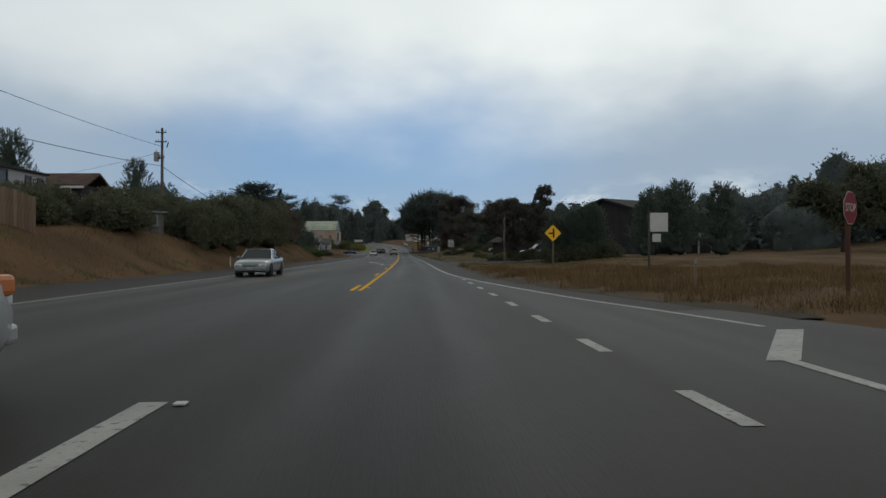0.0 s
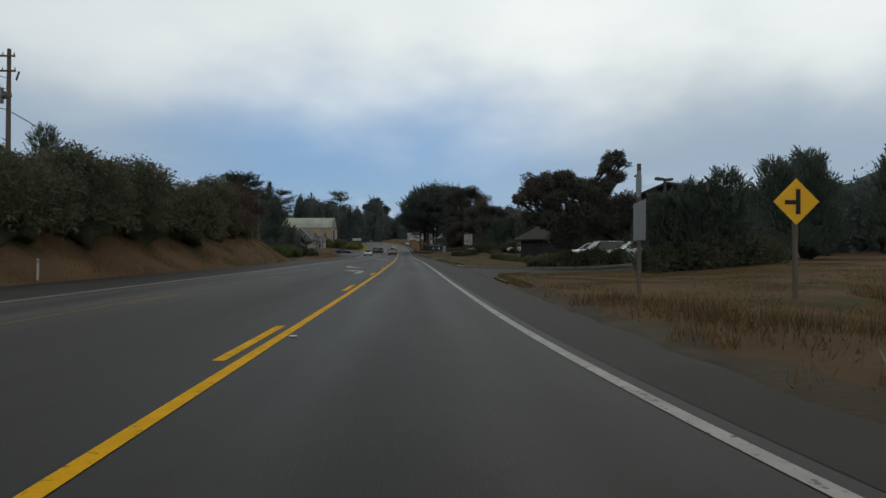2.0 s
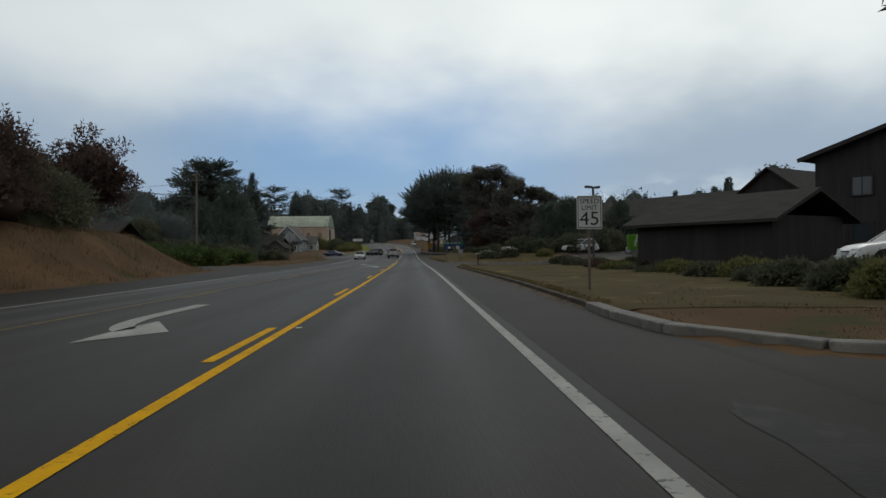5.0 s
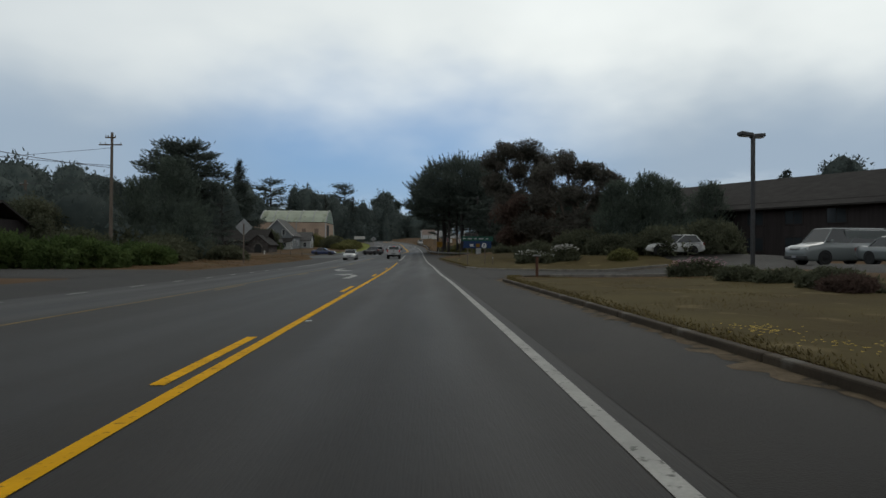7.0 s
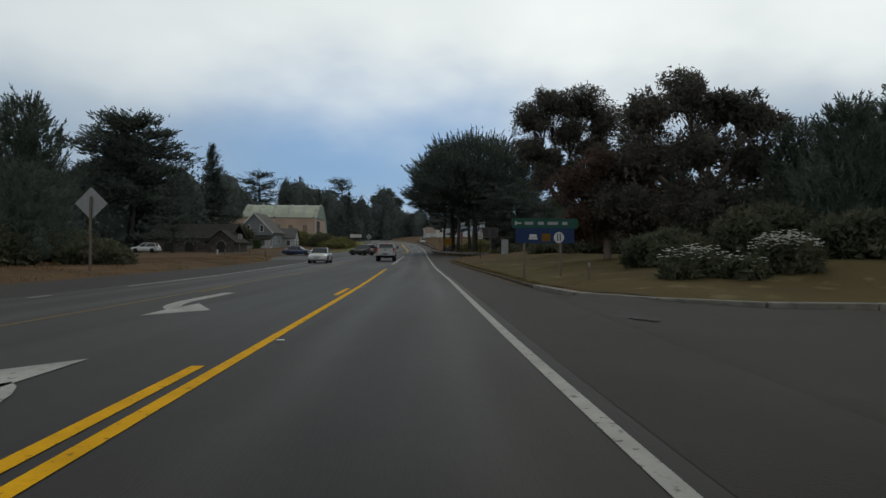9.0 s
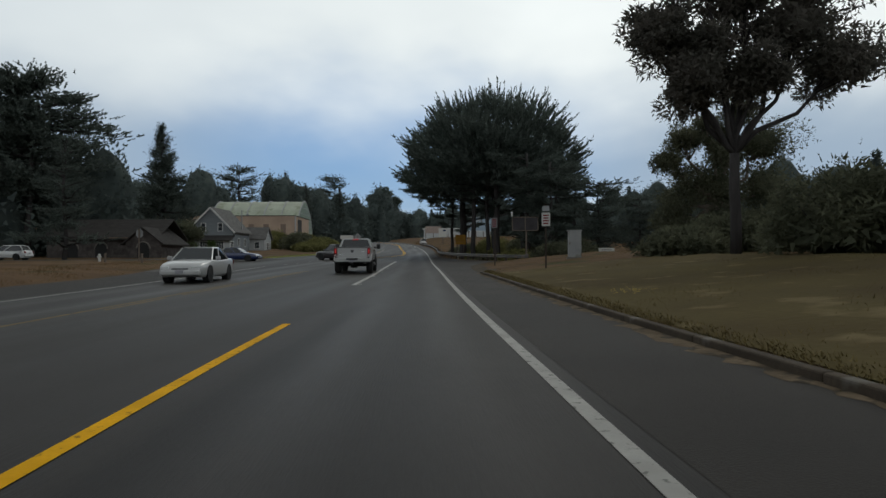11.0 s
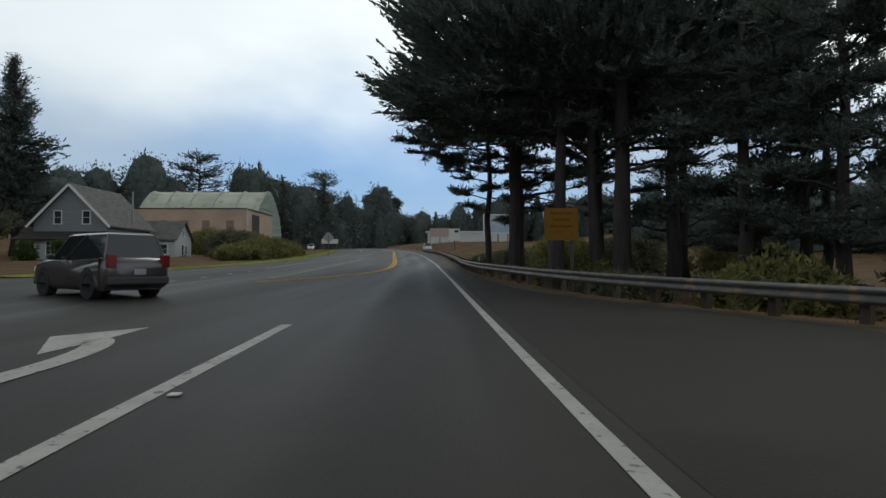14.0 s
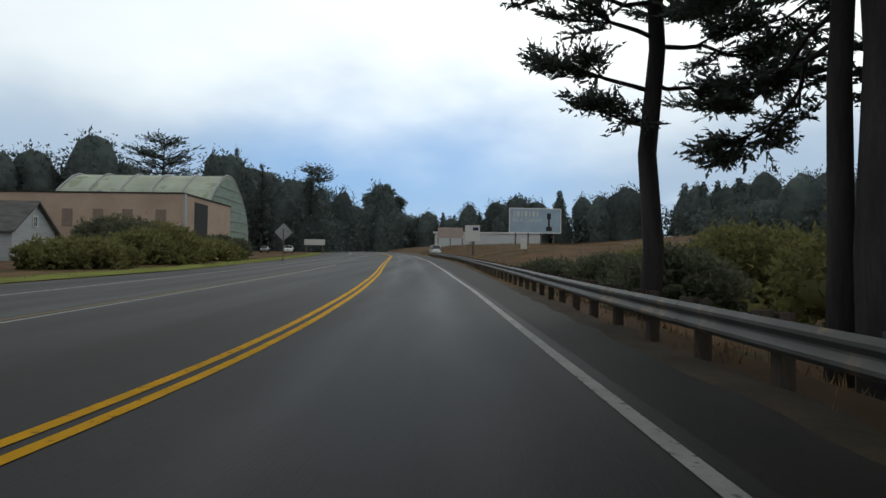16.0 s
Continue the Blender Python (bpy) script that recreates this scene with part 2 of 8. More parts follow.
STEEL = material("galvanised_steel", (0.125, 0.122, 0.116), 0.6, metal=0.7, vary=0.2, scale=1.5, fine=12, bump=0.05, wear=((0.22, 0.16, 0.11), 0.16, 3.0))
DARKSTEEL = material("dark_metal", (0.05, 0.05, 0.052), 0.5, metal=0.6, vary=0.2)
GALV = material("sign_back_aluminium", (0.24, 0.245, 0.25), 0.6, metal=0.6, vary=0.12, scale=3, fine=20)
SIGN_WHITE = material("white_sign_sheeting", (0.42, 0.42, 0.40), 0.45, vary=0.06, spec=0.15)
SIGN_BLACK = material("black_sign_lettering", (0.02, 0.02, 0.02), 0.5, vary=0.0, spec=0.15)
SIGN_YELLOW = material("yellow_sign_sheeting", (0.78, 0.42, 0.02), 0.45, vary=0.06, spec=0.15)
# amber darkened to hold the tree shade over the roadside panel
SIGN_ORANGE = material("amber_sign_sheeting", (0.12, 0.06, 0.004), 0.55, vary=0.15, scale=1.2, spec=0.15)
SIGN_RED = material("red_sign_sheeting", (0.15, 0.010, 0.014), 0.45, vary=0.08, spec=0.15)
SIGN_GREEN = material("green_sign_sheeting", (0.012, 0.055, 0.038), 0.45, vary=0.08, spec=0.15)
SIGN_BLUE = material("blue_sign_sheeting", (0.010, 0.026, 0.075), 0.45, vary=0.08, spec=0.15)
LIME = material("lime_green_panel", (0.075, 0.19, 0.018), 0.4, vary=0.06, spec=0.15)
NAVY = material("navy_blue_panel", (0.012, 0.03, 0.13), 0.4, vary=0.06, spec=0.15)
CABINET = material("grey_cabinet_paint", (0.27, 0.275, 0.275), 0.6, vary=0.12, scale=1.5, fine=12, spec=0.2, wear=((0.17, 0.16, 0.14), 0.15, 2.0))
CREAM = material("cream_panel", (0.42, 0.41, 0.38), 0.5, vary=0.08)
RUBBER = material("tyre_rubber", (0.018, 0.018, 0.018), 0.85, vary=0.2, spec=0.3)
CHROME = material("chrome", (0.6, 0.6, 0.6), 0.18, metal=1.0, vary=0.05)
RIM = material("alloy_rim", (0.30, 0.30, 0.31), 0.35, metal=0.8, vary=0.1)
BLACKRIM = material("black_rim", (0.03, 0.03, 0.032), 0.4, metal=0.5, vary=0.1)
PLASTIC = material("black_plastic", (0.025, 0.025, 0.026), 0.6, vary=0.15)
# near-black; also painted in as the shade inside doorways and wheel openings
UNDER_AND_SHADE = material("underbody", (0.012, 0.012, 0.012), 0.9, vary=0.2)
GLASS = glassy("dark_car_glass", (0.012, 0.014, 0.016), 0.06)
PANE = glassy("window_pane", (0.03, 0.035, 0.04), 0.08)
TAIL_ON = material("lit_tail_lamp", (0.5, 0.01, 0.01), 0.3, vary=0.0, emit=((1.0, 0.05, 0.04), 0.12))
TAIL = material("tail_lamp", (0.13, 0.008, 0.010), 0.25, vary=0.0)
HEAD = material("headlamp_glass", (0.55, 0.56, 0.56), 0.12, vary=0.1)
AMBER = material("amber_lens", (0.42, 0.15, 0.06), 0.25, vary=0.0)
PLATE = material("number_plate", (0.24, 0.24, 0.26), 0.5, vary=0.1)


def paint(name, color, rough=0.32, coat=0.6):
    return material(name, color, rough, vary=0.06, scale=1.0, fine=6, coat=coat)


WHITE_CAR = paint("white_car_paint", (0.50, 0.50, 0.49))
SILVER_WHITE = paint("pearl_white_car_paint", (0.36, 0.36, 0.355))
SILVER_CAR = paint("silver_green_car_paint", (0.135, 0.150, 0.150))
GREY_CAR = paint("silver_grey_car_paint", (0.27, 0.27, 0.275))
DARK_CAR = paint("dark_taupe_car_paint", (0.034, 0.029, 0.030))
BLUE_CAR = paint("navy_car_paint", (0.012, 0.022, 0.075))
RED_CAR = paint("maroon_car_paint", (0.10, 0.02, 0.02))

# ---- helpers of this scene ----
def finish(name, bm, mat, parent=None, smooth=False):
    me = bpy.data.meshes.new(name)
    bm.to_mesh(me)
    bm.free()
    if mat:
        me.materials.append(mat)
    if smooth:
        me.polygons.foreach_set("use_smooth", [True] * len(me.polygons))
    ob = new(name, me)
    if parent:
        ob.parent = parent
    return ob


def part(name, bm, mat, parent, label="", smooth=False):
    ob = finish(name, bm, mat, parent, smooth)
    return tagged(ob, label) if label else ob


def mesh_np(name, verts, faces, mat, parent=None, smooth=False):
    """A mesh from arrays: verts (n, 3), faces (m, 4) or (m, 3)."""
    me = bpy.data.meshes.new(name)
    k = faces.shape[1]
    me.vertices.add(len(verts))
    me.vertices.foreach_set("co", np.ascontiguousarray(verts, np.float32).ravel())
    me.loops.add(faces.size)
    me.loops.foreach_set("vertex_index", np.ascontiguousarray(faces, np.int32).ravel())
    me.polygons.add(len(faces))
    me.polygons.foreach_set("loop_start", np.arange(0, faces.size, k, dtype=np.int32))
    me.polygons.foreach_set("loop_total", np.full(len(faces), k, np.int32))
    if smooth:
        me.polygons.foreach_set("use_smooth", np.ones(len(faces), bool))
    me.update(calc_edges=True)
    me.materials.append(mat)
    ob = new(name, me)
    if parent:
        ob.parent = parent
    return ob


def thing(name, m, label, category, group="", kind=""):
    """An Empty at a thing's base."""
    ob = new(name)
    ob.empty_display_size = 0.2
    ob.matrix_world = m
    return tagged(ob, label, category, group, kind)


def box(bm, c, s, rz=0.0, bevel=0.0, rx=0.0, ry=0.0):
    r = bmesh.ops.create_cube(bm, size=1.0, matrix=pose(*c, rx, ry, rz) @ Matrix.Diagonal((*s, 1)))
    if bevel:
        es = list({e for v in r["verts"] for e in v.link_edges})
        bmesh.ops.bevel(bm, geom=es, offset=bevel, segments=2, profile=0.5, affect="EDGES")
    return bm


def boxed(c, s, rz=0.0, bevel=0.0, rx=0.0, ry=0.0):
    return box(bmesh.new(), c, s, rz, bevel, rx, ry)


def rod(bm, a, b, r0, r1=None, seg=10):
    a, b = Vector(a), Vector(b)
    d = b - a
    m = Matrix.Translation((a + b) / 2) @ d.to_track_quat("Z", "Y").to_matrix().to_4x4()
    bmesh.ops.create_cone(bm, cap_ends=True, segments=seg, radius1=r0, radius2=r0 if r1 is None else r1, depth=d.length, matrix=m)
    return bm


def rodded(a, b, r0, r1=None, seg=10):
    return rod(bmesh.new(), a, b, r0, r1, seg)


def prism(bm, outline, y0, y1, m=None):
    """An outline in x and z pulled from y0 to y1."""
    front = [bm.verts.new((x, y0, z)) for x, z in outline]
    back = [bm.verts.new((x, y1, z)) for x, z in outline]
    n = len(outline)
    faces = [bm.faces.new(front), bm.faces.new(back[::-1])]
    faces += [bm.faces.new((front[i], back[i], back[(i + 1) % n], front[(i + 1) % n])) for i in range(n)]
    bmesh.ops.recalc_face_normals(bm, faces=faces)
    if m:
        bmesh.ops.transform(bm, matrix=m, verts=front + back)
    return bm


def loft(bm, rings, close=True):
    """Joins rings of the same count, each a list of (x, y, z)."""
    vs = [[bm.verts.new(p) for p in ring] for ring in rings]
    n = len(vs[0])
    faces = []
    for a, b in zip(vs, vs[1:]):
        faces += [bm.faces.new((a[i], a[(i + 1) % n], b[(i + 1) % n], b[i])) for i in range(n)]
    if close:
        faces += [bm.faces.new(vs[0][::-1]), bm.faces.new(vs[-1])]
    bmesh.ops.recalc_face_normals(bm, faces=faces)
    return bm


def lettering(name, text, size, m, mat, parent, depth=0.003, width=None):
    cu = bpy.data.curves.new(name, "FONT")
    cu.body, cu.size, cu.align_x, cu.align_y, cu.extrude = text, size, "CENTER", "CENTER", depth
    tmp = new(name + "_tmp", cu)
    dg = bpy.context.evaluated_depsgraph_get()
    me = bpy.data.meshes.new_from_object(tmp.evaluated_get(dg))
    wide = tmp.dimensions.x
    bpy.data.objects.remove(tmp)
    me.name = name
    me.materials.clear()
    me.materials.append(mat)
    ob = new(name, me)
    ob.parent = parent
    ob.matrix_local = m @ Matrix.Diagonal(((width / wide) if width else 1, 1, 1, 1))
    return ob


# ---- the plan: the road's lines, its rise and its edges ----
def smooth_line(points):
    y = np.arange(-80.0, 640.0, 1.0)
    py, px = [p[0] for p in points], [p[1] for p in points]
    x = np.interp(y, py, px)
    k = np.ones(9) / 9
    x = np.convolve(np.pad(x, 4, mode="edge"), k, "valid")
    return lambda v: np.interp(v, y, x)


def rise(y):
    """Height of the road's surface."""
    a = np.clip(np.asarray(y, float) - 160, 0, None)
    z = np.where(a < 170, 0.03 * a * a / 340, 0.03 * 85 + 0.03 * (a - 170))
    return np.where(a > 330, 7.35 + 1.65 * (1 - np.exp(-(a - 330) / 55.0)), z)


edge_line = smooth_line([(-80, 5.9), (26, 5.9), (27.2, 5.7), (29.2, 4.85), (31.3, 4.35), (34.6, 3.8), (39.2, 3.03), (42.6, 2.6), (44.8, 2.28), (48.0, 1.88), (52.2, 1.56), (57, 1.36), (70, 1.07), (85, 0.82), (110, 0.32), (124, 0.02),
                         (142, -0.45), (152, -0.82), (174, -1.38), (195, -2.14), (204, -2.40), (212, -2.60), (222, -2.86), (241, -3.48), (267, -4.08), (282, -4.52),
                         (297, -4.95), (320, -6.0), (350, -7.7), (395, -11.5), (430, -16.0), (460, -20.5), (510, -29), (560, -40), (640, -60)])
yellow_near = smooth_line([(-80, -1.98), (40, -1.98), (62, -2.23), (80, -2.52), (112, -3.17), (151, -4.17), (170, -4.77), (192, -5.58)])
yellow_far = smooth_line([(-80, -7.0), (55, -7.0), (88, -7.4), (138, -8.3), (160, -8.95), (203, -10.6), (218, -11.0), (285, -12.45), (296, -12.9), (314, -13.6), (345, -15.0), (400, -19.0), (640, -68)])
white_far = smooth_line([(-80, -10.0), (50, -10.0), (90, -10.4), (131, -11.4), (163, -12.4), (179, -12.9), (207, -14.6), (230, -16.2), (257, -15.6), (274, -16.2), (282, -16.75), (290, -17.3), (304, -18.0),
                         (343, -19.9), (395, -23.0), (430, -27.5), (460, -32), (510, -41), (560, -52), (640, -72)])
thin_pair = smooth_line([(262, -12.5), (276.5, -12.95), (288, -13.4), (300, -13.85), (314, -14.3), (345, -15.6), (400, -19.4)])
double_yellow = smooth_line([(262, -13.3), (265.4, -11.85), (269, -10.55), (272, -9.66), (275, -8.98), (279, -8.52), (284, -8.33), (295, -8.70), (310, -9.57), (333, -11.3), (395, -15.5), (430, -20.0),
                             (456, -23.8), (510, -33), (560, -44), (640, -64)])
paved_left = smooth_line([(-80, -14.6), (115, -14.7), (130, -16.0), (140, -17.0), (165, -17.0), (200, -18.3), (215, -19.3), (226, -22.0), (238, -24.5), (266, -24.4), (280, -22.2), (295, -20.8), (316, -21.2),
                          (340, -23.0), (372, -26), (405, -30), (440, -35.5), (510, -48), (560, -60), (640, -80)])
paved_right = smooth_line([(-80, 9.6), (21, 8.2), (28.7, 6.7), (33, 5.3), (41.5, 3.8), (47.4, 3.15), (60, 3.05), (72, 3.15), (95, 3.0), (112, 2.9), (128, 2.4), (143, 1.8), (167, 1.6), (192, 0.35),
                           (212, -0.52), (224, -0.68), (230, -0.5), (236, 0.0), (240, 2.0), (244, 3.4), (249, 2.1), (252, 0.5), (256, -1.1), (261, -2.0), (270, -2.7), (280, -3.2), (300, -3.5), (320, -3.9), (350, -5.1), (395, -8.8),
                           (430, -12.8), (460, -17), (510, -25), (560, -36), (640, -56)])


def step(v, lo, hi):
    s = np.clip((np.asarray(v, float) - lo) / (hi - lo), 0, 1)
    return s * s * (3 - 2 * s)


def ripple(x, y):
    return 0.5 * np.sin(x * 0.61 + 1.7 * np.sin(y * 0.23)) + 0.3 * np.sin(y * 0.83 + x * 0.37) + 0.2 * np.sin(x * 1.9 - y * 1.3)


LOT_Z = 0.75


near_kerb = lambda x: np.interp(x, [3.0, 3.2, 3.6, 5.2, 8.6, 13.4, 17.0, 20.0], [74.0, 74.8, 76.4, 78.6, 81.5, 85.3, 87.0, 87.2])     # the car park entrance lies between these
far_kerb = lambda x: np.interp(x, [2.6, 3.0, 4.2, 6.4, 15.0], [98.0, 95.6, 93.5, 92.5, 92.3])


def land(x, y):
    """Height of the ground."""
    x, y = np.asarray(x, float), np.asarray(y, float)
    base = rise(y)
    ul, ur = paved_left(y) - x, x - paved_right(y)
    # cut bank along the far side, then its plateau
    bank = step(y, 143, 132)
    z = base + np.where(ul > 0, bank * (2.7 * step(ul, 0.2, 5.5) + 0.13 * np.clip(ul - 5, 0, 22)) + bank * 0.16 * ripple(x, y) * step(ul, 0.5, 3), 0)
    verge = step(y, 158, 170)
    z = z + np.where(ul > 0, verge * 0.25 * step(ul, 0.3, 4) * step(y, 262, 246), 0)
    z = z + np.where(ul > 0, 4.2 * step(ul, 22, 60) * step(y, 320, 372), 0)
    z = z + 5.0 * step(ul, 60, 160) * step(y, 120, 200)
    # field, lawns and the dip behind the rail
    field = step(y, 76, 66)
    z = z + np.where(ur > 0, field * (0.10 * step(ur, 0.1, 1.2) + 0.10 * ripple(x, y) * step(ur, 1, 4)), 0)
    drives = step(y - near_kerb(x), -0.2, 0.5) * step(far_kerb(x) - y, -0.2, 0.5) + step(y, 146, 149) * step(y, 163, 160)
    lawn = step(y, 60, 75) * step(y, 170, 160)
    z = z + np.where(ur > 0, lawn * (0.10 * (1 - drives) * step(ur, 0.0, 0.5) + (LOT_Z - 0.15) * step(ur, 8, 17) + 0.03 * ripple(x, y)), 0)
    park = step(y, 160, 168) * step(y, 250, 236)
    z = z + np.where(ur > 0, park * (0.12 * step(ur, 0, 0.5) + 0.105 * np.clip(ur - 0.6, 0, 9) + 0.05 * ripple(x, y) * step(ur, 1, 4)), 0)
    dip = step(y, 246, 256) * step(y, 345, 325)
    z = z - np.where(ur > 0, dip * 0.9 * step(ur, 0.8, 4), 0)
    z = z + np.where(ur > 0, step(y, 335, 380) * 2.2 * step(ur, 3, 14), 0)
    z = z + 6.0 * step(ur, 40, 130)
    inside = (ul <= 0) & (ur <= 0)
    return np.where(inside, base - 0.07, z)


xs = np.unique(np.concatenate([np.arange(-2400, -200, 200.0), np.arange(-200, -60, 7.0), np.arange(-60, -28, 1.6), np.arange(-28, -12, 0.5), np.arange(-12, -1, 2.0), np.arange(-1, 16, 0.35),
                               np.arange(16, 60, 1.6), np.arange(60, 200, 7.0), np.arange(200, 2600, 200.0)]))
ys = np.unique(np.concatenate([np.arange(-400, -40, 30.0), np.arange(-40, 280, 1.0), np.arange(280, 460, 2.5), np.arange(460, 640, 8.0), np.arange(640, 3200, 160.0)]))
gx, gy = np.meshgrid(xs, ys)
gz = land(gx, gy)
flare = 4.4 + 6.3 * (1 - np.clip((gx - 1.0) / 8.0, 0, 1)) ** 2
gz = gz - 0.1 * ((gx > 1.3) & (gx < 16.4) & (np.abs(gy - 154.65) < flare))      # bed of the paved entrance
nx, ny = len(xs), len(ys)
idx = np.arange(nx * ny).reshape(ny, nx)
quads = np.stack([idx[:-1, :-1], idx[:-1, 1:], idx[1:, 1:], idx[1:, :-1]], -1).reshape(-1, 4)
ground = mesh_np("ground", np.stack([gx, gy, gz], -1).reshape(-1, 3), quads, GROUND, smooth=True)
tagged(ground, "dry brown grassy ground rising to a cut bank", "ground", kind="structure")


def ribbon(name, left, right, y0, y1, mat, lift, dy=1.0, cols=1, parent=None):
    """A sheet between two lines x(y), following the road's rise."""
    y = np.linspace(y0, y1, max(2, int((y1 - y0) / dy) + 1))
    t = np.linspace(0, 1, cols + 1)
    X = left(y)[:, None] * (1 - t) + right(y)[:, None] * t
    Y = np.repeat(y[:, None], cols + 1, 1)
    Z = rise(Y) + lift
    i = np.arange(X.size).reshape(X.shape)
    f = np.stack([i[:-1, :-1], i[:-1, 1:], i[1:, 1:], i[1:, :-1]], -1).reshape(-1, 4)
    return mesh_np(name, np.stack([X, Y, Z], -1).reshape(-1, 3), f, mat, parent)


road = ribbon("road", paved_left, paved_right, -70, 600, ASPHALT, 0.0, 1.0, 24)
lane_mid = smooth_line([(-80, -0.1), (40, -0.3), (60, -0.5), (110, -1.3), (150, -2.4), (190, -3.5), (215, -4.25), (240, -5.0), (275, -6.25), (300, -7.1), (350, -10.1), (395, -13.5), (430, -18.0),
                        (460, -22.2), (510, -31), (560, -42), (640, -62)])
layer = road.data.uv_layers.new(name="lane")
spot = np.empty(len(road.data.vertices) * 3, np.float32)
road.data.vertices.foreach_get("co", spot)
spot = spot.reshape(-1, 3)
corner = np.empty(len(road.data.loops), np.int32)
road.data.loops.foreach_get("vertex_index", corner)
across = (spot[:, 0] - lane_mid(spot[:, 1]))[corner].reshape(-1, 4)
far_lane = ((yellow_far(spot[:, 1]) + white_far(spot[:, 1])) / 2 - lane_mid(spot[:, 1]))[corner].reshape(-1, 4)
oncoming = across.mean(1, keepdims=True) < far_lane.mean(1, keepdims=True) / 2      # the oncoming lane has tracks of its own
across = np.where(oncoming, across - far_lane, across).ravel()
layer.data.foreach_set("uv", np.stack([across, spot[corner, 1]], 1).astype(np.float32).ravel())


def stripe(line, y0, y1, width, mat, offset=0.0, name="lane_marking", lift=0.006):
    return ribbon(name, lambda y: line(y) + offset - width / 2, lambda y: line(y) + offset + width / 2, y0, y1, mat, lift, 1.0, 1, road)


ribbon("shoulder", lambda y: edge_line(y) + 0.25, lambda y: paved_right(y) - 0.02, 30, 560, ASPHALT_OLD, 0.003, 1.0, 2, road)
ribbon("shoulder", lambda y: paved_left(y) + 0.02, lambda y: white_far(y) - 0.4, -60, 222, ASPHALT_OLD, 0.003, 1.0, 2, road)
# edge line and its dashed mouth
stripe(edge_line, 27.0, 500, 0.15, WHITE_PAINT)
stripe(lambda y: 0 * y + 4.0, -30, 23.8, 0.17, WHITE_PAINT)
for k in range(-11, 8):
    y0 = 21.0 + 3.5 * k
    stripe(lambda y: 2.22 - 0.0145 * (y - 21.5), y0, y0 + 1.2, 0.17, WHITE_PAINT)
bm = bmesh.new()
vs = [bm.verts.new(p) for p in ((3.72, 23.7, 0.008), (4.12, 23.7, 0.008), (5.8, 26.55, 0.008), (5.38, 26.55, 0.008))]
bm.faces.new(vs)
part("stop_line", bm, WHITE_PAINT, road)
stripe(lambda y: 0 * y - 2.25, -40, 22.0, 0.24, WHITE_PAINT)
# centre turn lane
stripe(yellow_near, 38.0, 192, 0.145, YELLOW_PAINT)
for y0 in (38.0, 51.8, 65.4, 79.8, 93.4, 105.7, 119.7, 134.5, 148.4, 164.0):
    stripe(yellow_near, y0, y0 + 3.55, 0.145, YELLOW_PAINT, -0.275)
stripe(yellow_far, 42, 222, 0.085, FADED_YELLOW, -0.12)
for k in range(3, 15):
    stripe(yellow_far, 15 * k, 15 * k + 3.7, 0.085, FADED_YELLOW, 0.13)
stripe(yellow_far, 200, 222, 0.085, FADED_YELLOW, 0.13)
stripe(thin_pair, 268, 330, 0.10, FADED_YELLOW, -0.13)
stripe(thin_pair, 268, 330, 0.10, WHITE_PAINT, 0.13)
stripe(double_yellow, 264.5, 560, 0.13, YELLOW_PAINT, -0.075)
stripe(double_yellow, 264.5, 560, 0.13, YELLOW_PAINT, 0.175)
# far edge line, broken at the entrances
stripe(white_far, -40, 126, 0.12, WHITE_PAINT)
stripe(white_far, 168, 232, 0.12, WHITE_PAINT)
stripe(white_far, 284, 560, 0.12, WHITE_PAINT)
for y0 in (128.5, 132.6, 136.8, 141, 145.2, 149.4, 153.6, 157.8, 162, 238, 242.5, 247.5, 251.5, 255.5, 259.5, 264, 268.5, 273, 278):
    stripe(white_far, y0, y0 + 1.1, 0.12, WHITE_PAINT)
# left-turn pocket
pocket = smooth_line([(200, -5.95), (205, -6.05), (218, -6.35), (227, -6.7), (248, -7.2), (260, -7.5)])
stripe(pocket, 205.3, 247.8, 0.19, WHITE_PAINT)


def turn_arrow(x, y, m_turn, big=1.0):
    """A painted left-turn arrow lying on the road: shaft, bend and broad head."""
    bm = bmesh.new()
    left, right = [], []
    for i in range(13):
        t = i / 12
        if t < 0.45:
            p, d = (0.35, t / 0.45 * 1.7), (0, 1)
        else:
            a = (t - 0.45) / 0.55 * 1.35
            p, d = (0.35 - 0.75 * (1 - math.cos(a)), 1.7 + 1.5 * math.sin(a)), (-math.sin(a) * 0.75, math.cos(a) * 1.5)
        n = math.hypot(*d)
        nxv, nyv = d[1] / n * 0.17, -d[0] / n * 0.17
        left.append((p[0] - nxv, p[1] - nyv))
        right.append((p[0] + nxv, p[1] + nyv))
    lv = [bm.verts.new((*p, 0)) for p in left]
    rv = [bm.verts.new((*p, 0)) for p in right]
    for i in range(12):
        bm.faces.new((lv[i], rv[i], rv[i + 1], lv[i + 1]))
    head = [bm.verts.new((*p, 0)) for p in ((-0.20, 2.35), (-1.05, 3.35), (-0.15, 4.1), (-0.1, 3.2))]
    bm.faces.new(head)
    bmesh.ops.recalc_face_normals(bm, faces=bm.faces[:])
    ob = part("arrow_marking", bm, WHITE_PAINT, road)
    ob.matrix_local = Matrix.Translation((x, y, float(rise(y)) + 0.009)) @ Matrix.Rotation(math.atan(float(rise(y + 1) - rise(y))) , 4, "X") @ Matrix.Rotation(radians(m_turn), 4, "Z") @ Matrix.Diagonal((big, big * 1.75, 1, 1))
    return ob


for x, y, a in ((-4.15, 82.0, 0), (-5.75, 102.4, 180), (-5.7, 145.2, 0), (-7.72, 164.7, 180), (-9.2, 240.2, 0)):
    turn_arrow(x, y, a)
